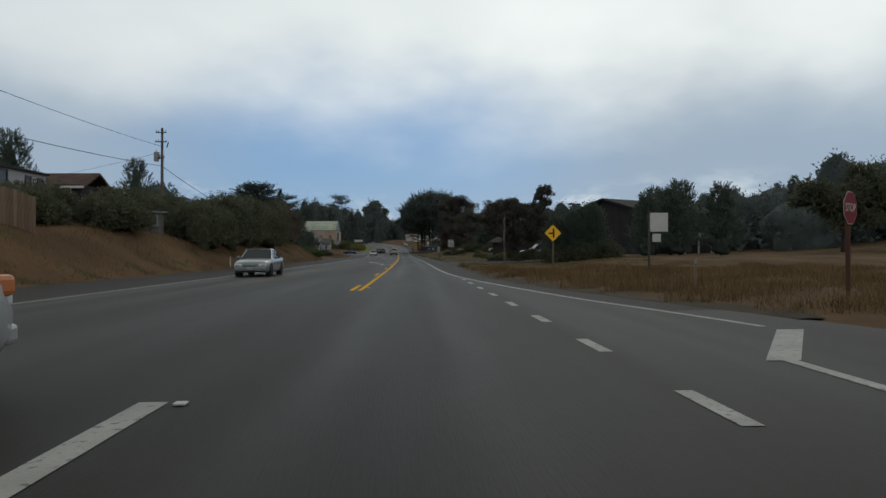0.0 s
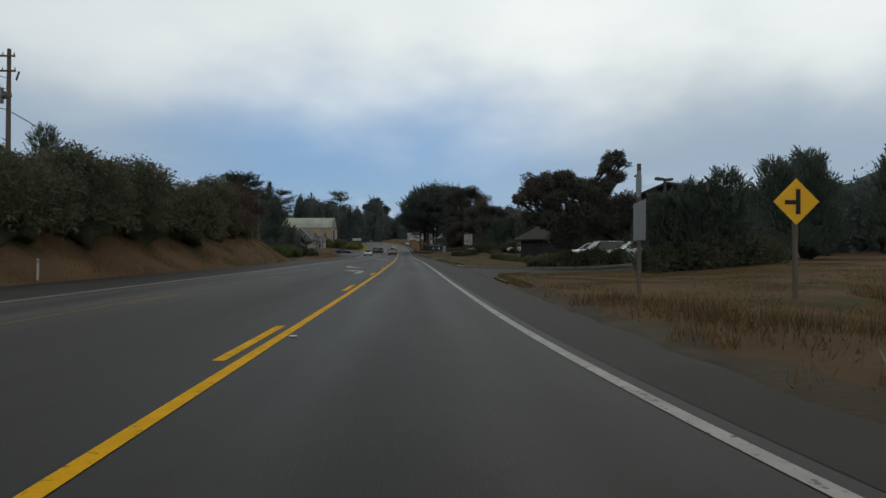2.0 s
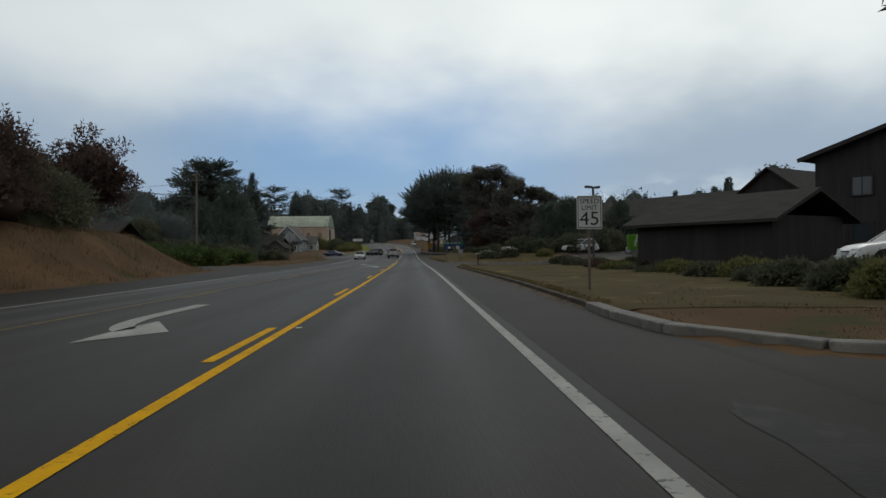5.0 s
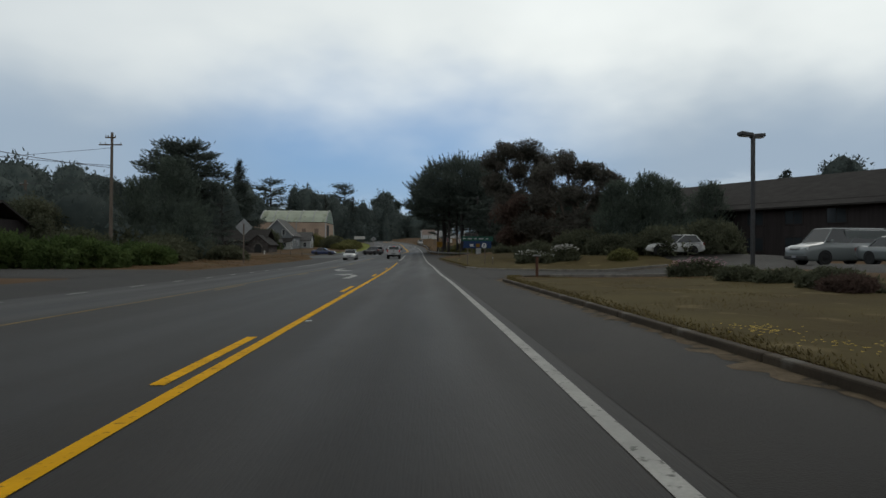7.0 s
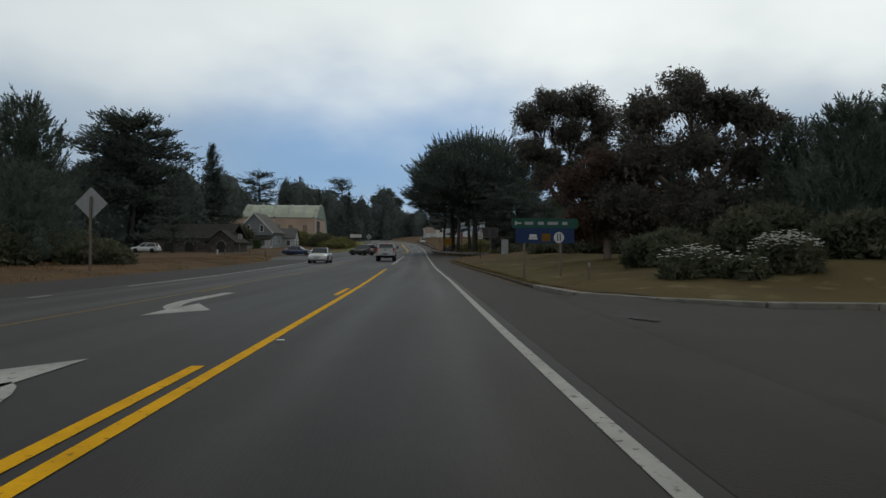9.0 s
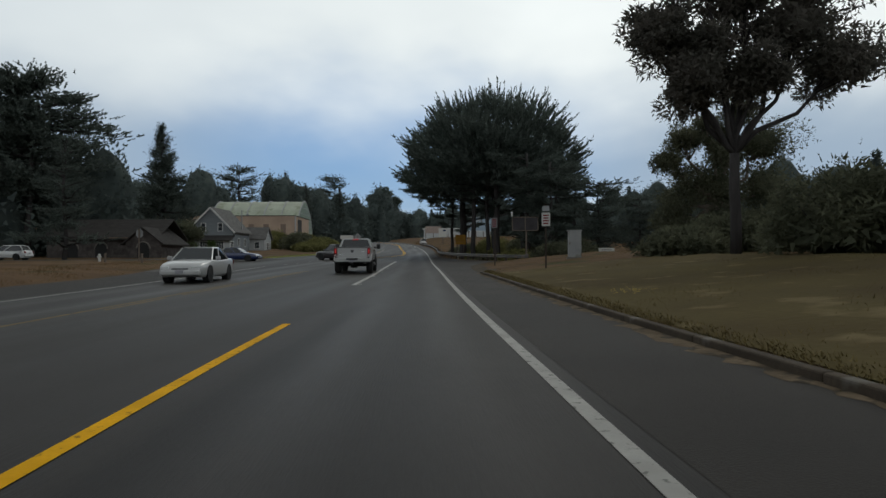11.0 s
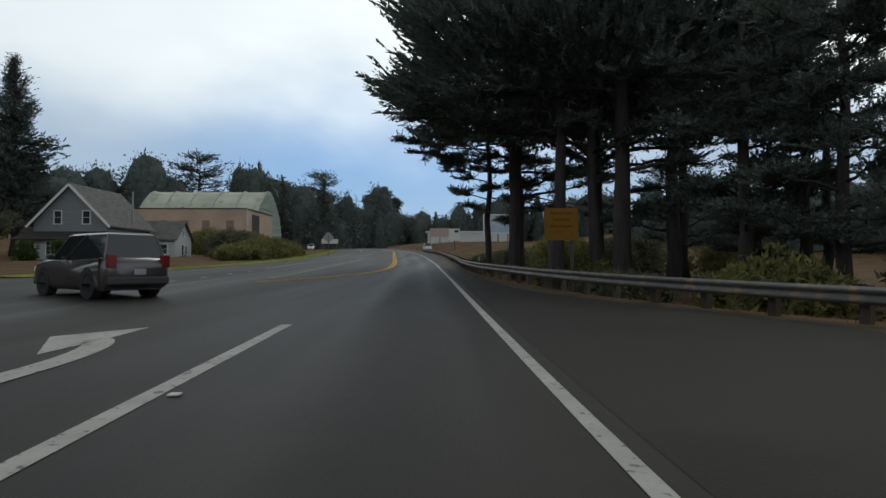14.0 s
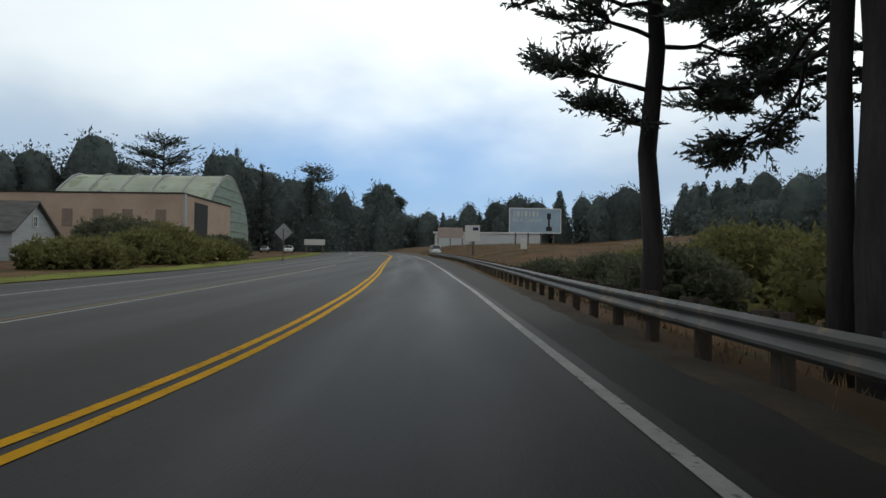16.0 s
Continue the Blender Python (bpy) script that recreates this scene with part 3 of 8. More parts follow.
# raised pavement markers
marker_bm = boxed((0, 0, 0.009), (0.10, 0.10, 0.018), bevel=0.006)
marker_me = bpy.data.meshes.new("road_marker")
marker_bm.to_mesh(marker_me)
marker_bm.free()
marker_me.materials.append(SIGN_WHITE)
spots = [(float(pocket(y)) + 0.22, y) for y in np.arange(205.5, 249, 7.3)] + [(float(yellow_near(y)) + 0.18, y) for y in np.arange(39.6, 192, 14.3)] + [(-2.0, 21.9)]
for x, y in spots:
    ob = new("road_marker", marker_me)
    ob.parent = road
    ob.location = (x, y, float(rise(y)) + 0.006)

# side entrances and the car park
def flat_sheet(name, x0, x1, y0, y1, mat, lift, label, n=(24, 24), shape=None):
    X, Y = np.meshgrid(np.linspace(x0, x1, n[0]), np.linspace(y0, y1, n[1]))
    if shape:
        X, Y = shape(X, Y)
    Z = np.maximum(land(X, Y), rise(Y)) + 0.008 + lift * step(np.minimum(np.abs(X - x0), np.abs(X - x1)), 0.3, 3.0) - 0.03 * step(np.minimum(np.abs(X - x0), np.abs(X - x1)), 0.35, 0.0)
    for edge in (np.s_[0, :], np.s_[-1, :], np.s_[:, 0], np.s_[:, -1]):      # the rim is sunk into the ground
        Z[edge] -= 0.16
    i = np.arange(X.size).reshape(X.shape)
    f = np.stack([i[:-1, :-1], i[:-1, 1:], i[1:, 1:], i[1:, :-1]], -1).reshape(-1, 4)
    return tagged(mesh_np(name, np.stack([X, Y, Z], -1).reshape(-1, 3), f, mat), label, "pavement", kind="structure")


def mouth(ya, yb, flare):
    """An entrance whose mouth widens towards the road."""
    def go(X, Y):
        u = np.clip((X - 1.0) / 8.0, 0, 1)
        w = flare * (1 - u) ** 2
        mid, half = (ya + yb) / 2, (yb - ya) / 2
        return X, mid + (Y - mid) / half * (half + w)
    return go


flat_sheet("pavement_entrance", 2.6, 17, 78.5, 90.3, ASPHALT_OLD, 0.02, "patched grey asphalt entrance to a car park", (40, 30), lambda X, Y: (X, near_kerb(X) + (Y - 78.5) / 11.8 * (far_kerb(X) - near_kerb(X))))
flat_sheet("pavement_entrance", 0.9, 17, 149.5, 159.8, ASPHALT_OLD, 0.0, "grey asphalt entrance with curved kerbs", (40, 30), mouth(149.5, 159.8, 6.3))
flat_sheet("pavement_car_park", 15.5, 27, 87, 200, ASPHALT_OLD, 0.07, "worn asphalt hotel car park", (20, 80))
flat_sheet("pavement_side_street", -70, -20, 247, 262, ASPHALT_OLD, 0.05, "asphalt side street mouth", (40, 16))
flat_sheet("pavement_driveway", -60, -16.0, 143, 158, ASPHALT_OLD, 0.05, "asphalt driveway mouth beside the bank", (40, 16))
flat_sheet("pavement_side_street", 6.5, 60, -8, 20.5, ASPHALT_OLD, 0.05, "asphalt side street mouth", (30, 16))


def kerb(points, label, height=0.15, width=0.16, name="kerb", mat=None):
    """A rounded concrete kerb of separate stones along a line."""
    pts = [Vector((x, y, 0)) for x, y in points]
    holder = thing(name, Matrix(), label, "kerb", kind="structure")
    run = 0.0
    for a, b in zip(pts, pts[1:]):
        n = max(1, int((b - a).length / 2.4))
        for i in range(n):
            p, q = a.lerp(b, i / n), a.lerp(b, (i + 1) / n)
            d = q - p
            mid = (p + q) / 2
            zp, zq = (float(rise(v.y)) + (LOT_Z - 0.15) * float(step(v.x - paved_right(v.y), 8, 17) * step(v.y, 60, 75) * step(v.y, 170, 166)) for v in (p, q))
            bm = bmesh.new()
            box(bm, (0, 0, height / 2 - 0.06), (d.length - 0.012, width, height + 0.12), bevel=0.025)
            ob = part("kerbstone", bm, mat or CONCRETE, holder)
            ob.matrix_local = Matrix.Translation((mid.x, mid.y, (zp + zq) / 2)) @ Matrix.Rotation(math.atan2(d.y, d.x), 4, "Z") @ Matrix.Rotation(-math.atan2(zq - zp, d.length), 4, "Y")
    return holder


kerb([(3.12, 69.5), (3.2, 74.6), (3.6, 76.4), (5.2, 78.6), (8.6, 81.5), (13.4, 85.3), (16, 86.7)], "worn concrete kerb along dry grass", 0.11, mat=KERB_DIRTY)
kerb([(15, 92.5), (11.2, 92.4), (6.4, 92.6), (4.2, 93.6), (3.05, 95.7), (2.9, 98), (2.95, 100)], "pale concrete kerb round a lawn corner", 0.15, 0.32)
kerb([(2.95, 100), (2.9, 112), (2.6, 121), (2.35, 129), (1.85, 142.6), (2.2, 145), (3.2, 147.0), (5.0, 148.6)], "dirty concrete kerb along a parched lawn", 0.13, mat=KERB_DIRTY)
kerb([(5.0, 148.6), (9, 149.2), (15, 149.2)], "concrete kerb at an entrance", 0.15)
kerb([(15, 160.2), (10.5, 160.0), (5.6, 160.2), (3.6, 161.6), (2.0, 163.8), (1.45, 168)], "pale concrete kerb round a lawn corner", 0.15, 0.28)
kerb([(1.45, 168), (0.95, 181), (0.35, 192), (-0.08, 203.3), (-0.42, 212.4), (-0.56, 214.5), (-0.6, 217.2)], "dirty concrete kerb along a dry grass verge", 0.12, mat=KERB_DIRTY)
LITTER = material("dry_gutter_litter", (0.120, 0.092, 0.062), 0.95, vary=0.45, scale=2.5, fine=18.0, bump=0.7, spec=0.05, wear=((0.045, 0.038, 0.029), 0.3, 3.0))


def resample(points, gap):
    p = np.array(points, float)
    run = np.concatenate([[0], np.cumsum(np.hypot(*np.diff(p, axis=0).T))])
    d = np.arange(0, run[-1], gap)
    q = np.stack([np.interp(d, run, p[:, k]) for k in (0, 1)], 1)
    t = np.gradient(q, axis=0)
    t /= np.linalg.norm(t, axis=1, keepdims=True) + 1e-9
    return q, np.stack([t[:, 1], -t[:, 0]], 1)


def gutter(points, side, wide=0.3, seed=1):
    """Dead grass and grit washed along a kerb's foot, in a ragged strip."""
    g = np.random.default_rng(seed)
    q, n = resample(points, 0.22)
    w = np.clip(wide * (0.65 + 0.35 * np.sin(q[:, 1] * 1.1) + 0.45 * g.normal(size=len(q))), 0.05, None)
    a, b = q + n * 0.05 * side, q - n * side * (0.1 + w)[:, None]
    X, Y = np.stack([a[:, 0], b[:, 0]], 1), np.stack([a[:, 1], b[:, 1]], 1)
    Z = rise(Y) + np.array([0.035, 0.006])
    i = np.arange(X.size).reshape(X.shape)
    f = np.stack([i[:-1, :-1], i[:-1, 1:], i[1:, 1:], i[1:, :-1]], -1).reshape(-1, 4)
    return tagged(mesh_np("gutter_litter", np.stack([X, Y, Z], -1).reshape(-1, 3), f, LITTER), "dead grass and grit along a kerb's foot", "litter", kind="stuff")


def fringe(points, side, n, seed, mat, top=0.1):
    """Grass that leans over the top of a kerb."""
    g = np.random.default_rng(seed)
    q, nn = resample(points, 0.1)
    k = g.integers(0, len(q), n)
    xy = q[k] + nn[k] * side * g.uniform(0.0, 0.42, n)[:, None] + g.normal(size=(n, 2)) * 0.04
    b = np.stack([xy[:, 0], xy[:, 1], np.maximum(land(xy[:, 0], xy[:, 1]), rise(xy[:, 1])) + np.where(g.random(n) < 0.5, 0.0, top * 0.6)], 1)
    d = np.stack([-nn[k][:, 0] * side * 0.5 + g.normal(size=n) * 0.6, -nn[k][:, 1] * side * 0.5 + g.normal(size=n) * 0.6, np.ones(n)], 1)
    d /= np.linalg.norm(d, axis=1, keepdims=True)
    a = g.uniform(0, math.tau, n)
    s = np.stack([np.cos(a), np.sin(a), 0 * a], 1) * (0.006 + 0.010 * g.random(n))[:, None]
    v = np.stack([b - s, b + s, b + d * g.uniform(0.03, 0.08, n)[:, None]], 1).reshape(-1, 3)
    return tagged(mesh_np("kerb_grass", v, np.arange(3 * n).reshape(-1, 3), mat), "dry grass leaning over a kerb", "grass", kind="stuff")


for k, (line, side) in enumerate((([(3.12, 66), (3.2, 74.6), (3.6, 76.4), (5.2, 78.6)], 1), ([(2.95, 100), (2.9, 112), (2.6, 121), (2.35, 129), (1.85, 142.6), (2.2, 145), (2.8, 146.3)], 1),
                                  ([(1.45, 168), (0.95, 181), (0.35, 192), (-0.08, 203.3), (-0.42, 212.4), (-0.6, 217.2)], 1))):
    gutter(line, side, 0.28, 60 + k)
    fringe(line, side, 14000 if k else 5000, 70 + k, GRASS_LAWN)


# dirt strip along the broken pavement edge
def dirt(y0, y1, wide):
    y = np.arange(y0, y1, 0.6)
    t = np.linspace(0, 1, 7)
    w = wide * (0.8 + 0.25 * np.sin(y * 1.3) + 0.15 * np.sin(y * 3.1))
    X = paved_right(y)[:, None] - 0.18 - 0.06 * np.sin(y * 2.3)[:, None] + (w + 0.3)[:, None] * t
    Y = np.repeat(y[:, None], 7, 1)
    Z = np.maximum(land(X, Y), rise(Y)) - 0.02 + 0.03 * np.minimum(1, t * 6) + 0.02 * np.sin(t * math.pi)
    i = np.arange(X.size).reshape(X.shape)
    f = np.stack([i[:-1, :-1], i[:-1, 1:], i[1:, 1:], i[1:, :-1]], -1).reshape(-1, 4)
    return tagged(mesh_np("dirt_verge", np.stack([X, Y, Z], -1).reshape(-1, 3), f, DIRT, smooth=True), "bare dirt strip at the pavement edge", "dirt", kind="structure")


dirt(28, 75, 0.6)
dirt(217, 246, 0.9)
dirt(246, 300, 0.35)


# green strip along the far verge
def green_verge():
    y = np.arange(268, 430, 1.0)
    t = np.linspace(0, 1, 5)
    X = (paved_left(y) - 2.9 - 0.3 * np.sin(y * 0.7))[:, None] * (1 - t) + (paved_left(y) - 0.15)[:, None] * t
    Y = np.repeat(y[:, None], 5, 1)
    i = np.arange(X.size).reshape(X.shape)
    f = np.stack([i[:-1, :-1], i[:-1, 1:], i[1:, 1:], i[1:, :-1]], -1).reshape(-1, 4)
    Z = np.maximum(land(X, Y), rise(Y)) + 0.03 + 0.03 * np.sin(t * math.pi)
    return tagged(mesh_np("green_verge", np.stack([X, Y, Z], -1).reshape(-1, 3), f, GREENTURF, smooth=True), "bright yellow-green strip of verge turf", "grass verge", kind="structure")


green_verge()


def lawn(y0, y1, x1, label, start=None):
    """A parched lawn laid over the ground behind its kerb."""
    y = np.arange(y0, y1 + 0.1, 0.5)
    t = np.linspace(0, 1, 30) ** 1.4
    a = start(y) if start else paved_right(y) + 0.28
    X = a[:, None] * (1 - t) + x1 * t
    Y = np.repeat(y[:, None], len(t), 1)
    Z = np.maximum(land(X, Y), rise(Y)) + 0.012
    i = np.arange(X.size).reshape(X.shape)
    f = np.stack([i[:-1, :-1], i[:-1, 1:], i[1:, 1:], i[1:, :-1]], -1).reshape(-1, 4)
    return tagged(mesh_np("lawn", np.stack([X, Y, Z], -1).reshape(-1, 3), f, LAWN, smooth=True), label, "lawn", kind="structure")


lawn(98.5, 144, 14.5, "parched olive-brown lawn behind the kerb")
lawn(168, 214, 13, "parched olive-brown verge behind the kerb")
lawn(160.9, 168, 20, "parched lawn at the entrance's corner", lambda y: np.interp(y, [160.5, 161.6, 163.8, 168], [5.6, 4.1, 2.5, 1.9]))


def crack(x, y, n, ang, seed):
    """A thin ragged crack in the asphalt."""
    g = np.random.default_rng(seed)
    p = np.array([x, y], float)
    pts, wd = [], []
    for k in range(n):
        pts.append(p.copy())
        wd.append(0.002 + 0.004 * g.random())
        ang += g.normal() * 0.8
        p = p + 0.11 * np.array([math.cos(ang), math.sin(ang)])
    bm = bmesh.new()
    rows = []
    for (px, py), w in zip(pts, wd):
        z = float(rise(py)) + 0.005
        rows.append((bm.verts.new((px, py - w, z)), bm.verts.new((px, py + w * 2, z))))
    for (a, b), (c, d) in zip(rows, rows[1:]):
        bm.faces.new((a, c, d, b))
    bmesh.ops.recalc_face_normals(bm, faces=bm.faces[:])
    return part("crack", bm, ASPHALT_DARK, road)


for k in range(40):
    g = np.random.default_rng(900 + k)
    crack(g.uniform(-0.4, 2.3), g.uniform(78.5, 87.0), int(g.integers(3, 8)), g.uniform(-0.5, 0.5) + math.pi * (k % 2), 950 + k)
def tar_patch(x, y, w, d, seed):
    """A dark ragged repair or oil stain on the asphalt."""
    g = np.random.default_rng(seed)
    bm = bmesh.new()
    ring = []
    for a in np.arange(0, math.tau, math.tau / 28):
        r = 1 + 0.16 * math.sin(3 * a + seed) + 0.12 * g.normal()
        px, py = x + w / 2 * r * math.cos(a), y + d / 2 * r * math.sin(a)
        ring.append(bm.verts.new((px, py, float(max(land(px, py), rise(py))) + 0.026 if px > paved_right(py) else float(rise(py)) + 0.007)))
    mid = bm.verts.new((x, y, sum(v.co.z for v in ring) / len(ring)))
    for a, b in zip(ring, ring[1:] + ring[:1]):
        bm.faces.new((a, b, mid))
    return part("tar_patch", bm, ASPHALT_DARK, road)


tar_patch(1.75, 71.2, 2.3, 0.16, 31)
for k, (x, y, w, d) in enumerate(((1.95, 86.5, 0.7, 1.9), (2.3, 83.4, 0.9, 0.8), (2.0, 89.6, 0.8, 2.6), (2.5, 80.2, 1.1, 0.5), (1.9, 158.0, 0.7, 2.2), (-4.9, 12.5, 0.5, 1.6))):
    tar_patch(x, y, w, d, 32 + k)
for k in range(26):
    g = np.random.default_rng(1000 + k)
    crack(g.uniform(-9, 2), g.uniform(8, 260), int(g.integers(5, 14)), g.uniform(0, math.tau), 1050 + k)


# ---- plants ----
rng = np.random.default_rng(7)


def unit(v):
    return v / (np.linalg.norm(v, axis=-1, keepdims=True) + 1e-9)


def blades(base, way, length, width, curl=0.0):
    """Pointed leaf blades, one triangle each; arrays of n."""
    n = len(base)
    side = unit(np.cross(way, rng.normal(size=(n, 3))))
    tip = base + way * length[:, None] + np.array([0, 0, curl]) * length[:, None]
    w = (width if np.ndim(width) else np.full(n, width))[:, None]
    return np.stack([base - side * w, base + side * w, tip], 1).reshape(-1, 3)


def tris_of(n):
    return np.arange(3 * n).reshape(-1, 3)


def sprays(base, way, length, per, spread=0.5, leaf=0.34, width=0.07, curl=0.25):
    """Feathery shoots: blades set along a curved axis. Returns vertices, three a blade."""
    n = len(base)
    t = (np.arange(per) + 0.5) / per
    t = np.tile(t, n) + rng.uniform(-0.3, 0.3, n * per) / per
    b, d, L = np.repeat(base, per, 0), np.repeat(way, per, 0), np.repeat(length, per)
    pos = b + d * (L * t)[:, None] + np.array([0, 0, 1.0]) * (curl * L * t * t)[:, None]
    w = unit(d + np.array([0, 0, 1.0]) * (curl * 1.6 * t)[:, None] + spread * rng.normal(size=(n * per, 3)))
    ll = L * leaf * (1.15 - 0.6 * t) * rng.uniform(0.7, 1.3, n * per)
    return blades(pos, w, ll, width * np.repeat(length, per) * rng.uniform(0.7, 1.2, n * per))


def clumps(centres, radii, per, leaf, flat=0.8, width=0.45):
    """Leafy balls with ragged edges: blades round each centre, denser outside."""
    n = len(centres)
    c, r = np.repeat(centres, per, 0), np.repeat(radii, per)
    d = unit(rng.normal(size=(n * per, 3)))
    d[:, 2] *= flat
    rad = r * rng.uniform(0.25, 1.0, n * per) ** 0.6 * rng.uniform(0.85, 1.2, n * per)
    pos = c + d * rad[:, None]
    way = unit(d + 0.9 * rng.normal(size=(n * per, 3)))
    ln = leaf * rng.uniform(0.6, 1.5, n * per)
    return blades(pos, way, ln, ln * width * 0.5)


def foliage(name, parts_, mat, parent, label=""):
    v = np.concatenate(parts_)
    ob = mesh_np(name, v, tris_of(len(v) // 3), mat, parent)
    if label:
        tagged(ob, label)
    return ob


def heart(bm, c, s, seed, sub=2, rough=0.16):
    """A lumpy mass of shaded inner foliage behind the outer leaves."""
    r = bmesh.ops.create_icosphere(bm, subdivisions=sub, radius=1.0)
    for v in r["verts"]:
        k = 1 + rough * noise.noise(Vector((v.co.x * 2.1 + seed, v.co.y * 2.1, v.co.z * 2.1 + seed)))  * 2
        v.co = Vector((c[0] + v.co.x * s[0] * k, c[1] + v.co.y * s[1] * k, c[2] + v.co.z * s[2] * k))
    return bm


def limb(bm, points, r0, r1, seg=8):
    """A tapering, crooked limb through points."""
    pts = [Vector(p) for p in points]
    rings = []
    for i, p in enumerate(pts):
        d = (pts[min(i + 1, len(pts) - 1)] - pts[max(i - 1, 0)]).normalized()
        a = d.orthogonal().normalized()
        b = d.cross(a)
        r = r0 + (r1 - r0) * i / (len(pts) - 1)
        rings.append([tuple(p + r * (math.cos(k * math.tau / seg) * a + math.sin(k * math.tau / seg) * b)) for k in range(seg)])
    # keep the rings from twisting by lining up their first points
    for i in range(1, len(rings)):
        prev = Vector(rings[i - 1][0]) - pts[i - 1]
        best = max(range(seg), key=lambda k: (Vector(rings[i][k]) - pts[i]).dot(prev))
        rings[i] = rings[i][best:] + rings[i][:best]
    return loft(bm, rings)


def bent(a, b, n=5, wob=0.06):
    a, b = np.array(a, float), np.array(b, float)
    L = np.linalg.norm(b - a)
    out = [tuple(a + (b - a) * t + (rng.normal(size=3) * wob * L * 0.5 if 0 < t < 1 else 0)) for t in np.linspace(0, 1, n)]
    return out


def at_ground(x, y, dz=-0.1):
    return Matrix.Translation((x, y, float(land(x, y)) + dz))


def tree_cypress_dome(x, y, h, w, trunks, crown_from, label, n=2600, seed=1, inner=900):
    """A wind-shaped dome of upswept feathery shoots on one or more trunks. trunks: (dx, dy, radius)."""
    global rng
    rng = np.random.default_rng(seed)
    t = thing("cypress_tree", at_ground(x, y), label, "tree")
    cz, rz = crown_from + (h - crown_from) * 0.36, (h - crown_from) * 0.64
    for dx, dy, r in trunks:
        bm = bmesh.new()
        top = (dx * 0.75 + rng.normal() * 0.4, dy * 0.75 + rng.normal() * 0.4, h * 0.72)
        pts = bent((dx, dy, -0.3), top, 7, 0.025)
        limb(bm, pts, r * 1.15, r * 0.3, 10)
        for k in range(5):
            f = rng.uniform(0.5, 0.85)
            p = np.array(pts[min(5, int(f * 6))])
            ang = rng.uniform(0, math.tau)
            q = p + np.array([math.cos(ang) * w * 0.16, math.sin(ang) * w * 0.16, h * 0.10])
            limb(bm, bent(p, q, 4, 0.08), r * 0.35, r * 0.08, 6)
        part("trunk", bm, BARK, t, smooth=True)
    # outer shoots on the dome's skin
    d = unit(rng.normal(size=(n * 2, 3)))
    d = d[d[:, 2] > -0.42][:n]
    lump = 1 + 0.10 * np.sin(5 * np.arctan2(d[:, 1], d[:, 0]) + 3 * d[:, 2] * 4) + 0.07 * rng.normal(size=len(d))
    low = np.where(d[:, 2] < 0, 0.75, 1.0)
    base = np.stack([d[:, 0] * w / 2 * 0.90 * lump, d[:, 1] * w / 2 * 0.90 * lump, cz + d[:, 2] * rz * 0.95 * low * lump], 1)
    way = unit(d * np.array([1, 1, 0.7]) + np.array([0, 0, 0.22]) + 0.20 * rng.normal(size=d.shape))
    ln = rng.uniform(0.07, 0.14, len(d)) * w * 0.60 * np.where(rng.random(len(d)) < 0.2, 1.55, 1.0)
    f = [sprays(base, way, ln, 14, 0.34, 0.30, 0.050, 0.24)]
    # the dark inside
    d2 = unit(rng.normal(size=(inner, 3)))
    r2 = rng.uniform(0.2, 0.8, inner)[:, None]
    c2 = d2 * r2 * np.array([w / 2, w / 2, rz]) * 0.95 + np.array([0, 0, cz])
    c2 = c2[c2[:, 2] > crown_from * 1.25]
    f.append(clumps(c2, np.full(len(c2), w * 0.05), 40, w * 0.016, 0.7, 0.4))
    foliage("crown", f, CYPRESS, t)
    return t


def tree_layered(x, y, h, w, label, seed=2, layers=9, n=420, mat=None, lean=0.0, bare=0.25, name="cypress_tree", top_flat=True):
    """A flat-topped tree: level pads of shoots on spreading limbs, with sky between."""
    global rng
    rng = np.random.default_rng(seed)
    t = thing(name, at_ground(x, y), label, "tree")
    bm = bmesh.new()
    pts = bent((0, 0, -0.3), (lean, 0.2, h * 0.9), 7, 0.02)
    limb(bm, pts, h * 0.017 + 0.05, h * 0.005, 10)
    f = []
    for i in range(layers):
        u = (i + 0.5) / layers
        z = h * (bare + (1 - bare) * u)
        reach = w / 2 * ((0.52 + 0.46 * math.sin(0.2 + u * 2.3)) * rng.uniform(0.72, 1.12) if top_flat else (1.02 - u) ** 0.9 * rng.uniform(0.85, 1.3))
        arms = 6 if top_flat else 7
        slim = 1.0 if top_flat else 1.22 - u
        for k in range(arms):
            ang = rng.uniform(0, math.tau)
            R = reach * rng.uniform(0.4, 1.1)
            p = np.array(pts[min(6, int(u * 6))])
            p[2] = z - 0.08 * h * rng.random()
            q = np.array([lean * u + math.cos(ang) * R, math.sin(ang) * R, z + 0.02 * h * rng.normal()])
            limb(bm, bent(p, q, 4, 0.05), h * 0.008, h * 0.002, 5)
            m = max(7, n // (layers * arms)) * (6 if top_flat else 5)
            s = rng.uniform(0.25, 1.0, m)
            c = p + (q - p) * s[:, None]
            c += rng.normal(size=(m, 3)) * np.array([w * 0.065 * slim, w * 0.065 * slim, h * 0.020])
            d = unit((q - p) * np.array([1, 1, 0]) + rng.normal(size=(m, 3)) * R * 0.5 * np.array([1, 1, 0.25]) + np.array([0, 0, 0.18 * R]))
            f.append(sprays(c, d, rng.uniform(0.05, 0.10, m) * w * 0.8 * min(1.0, slim + 0.1), 9, 0.45, 0.36, 0.12, 0.18))
    part("trunk", bm, BARK, t, smooth=True)
    foliage("crown", f, mat or CYPRESS, t)
    return t


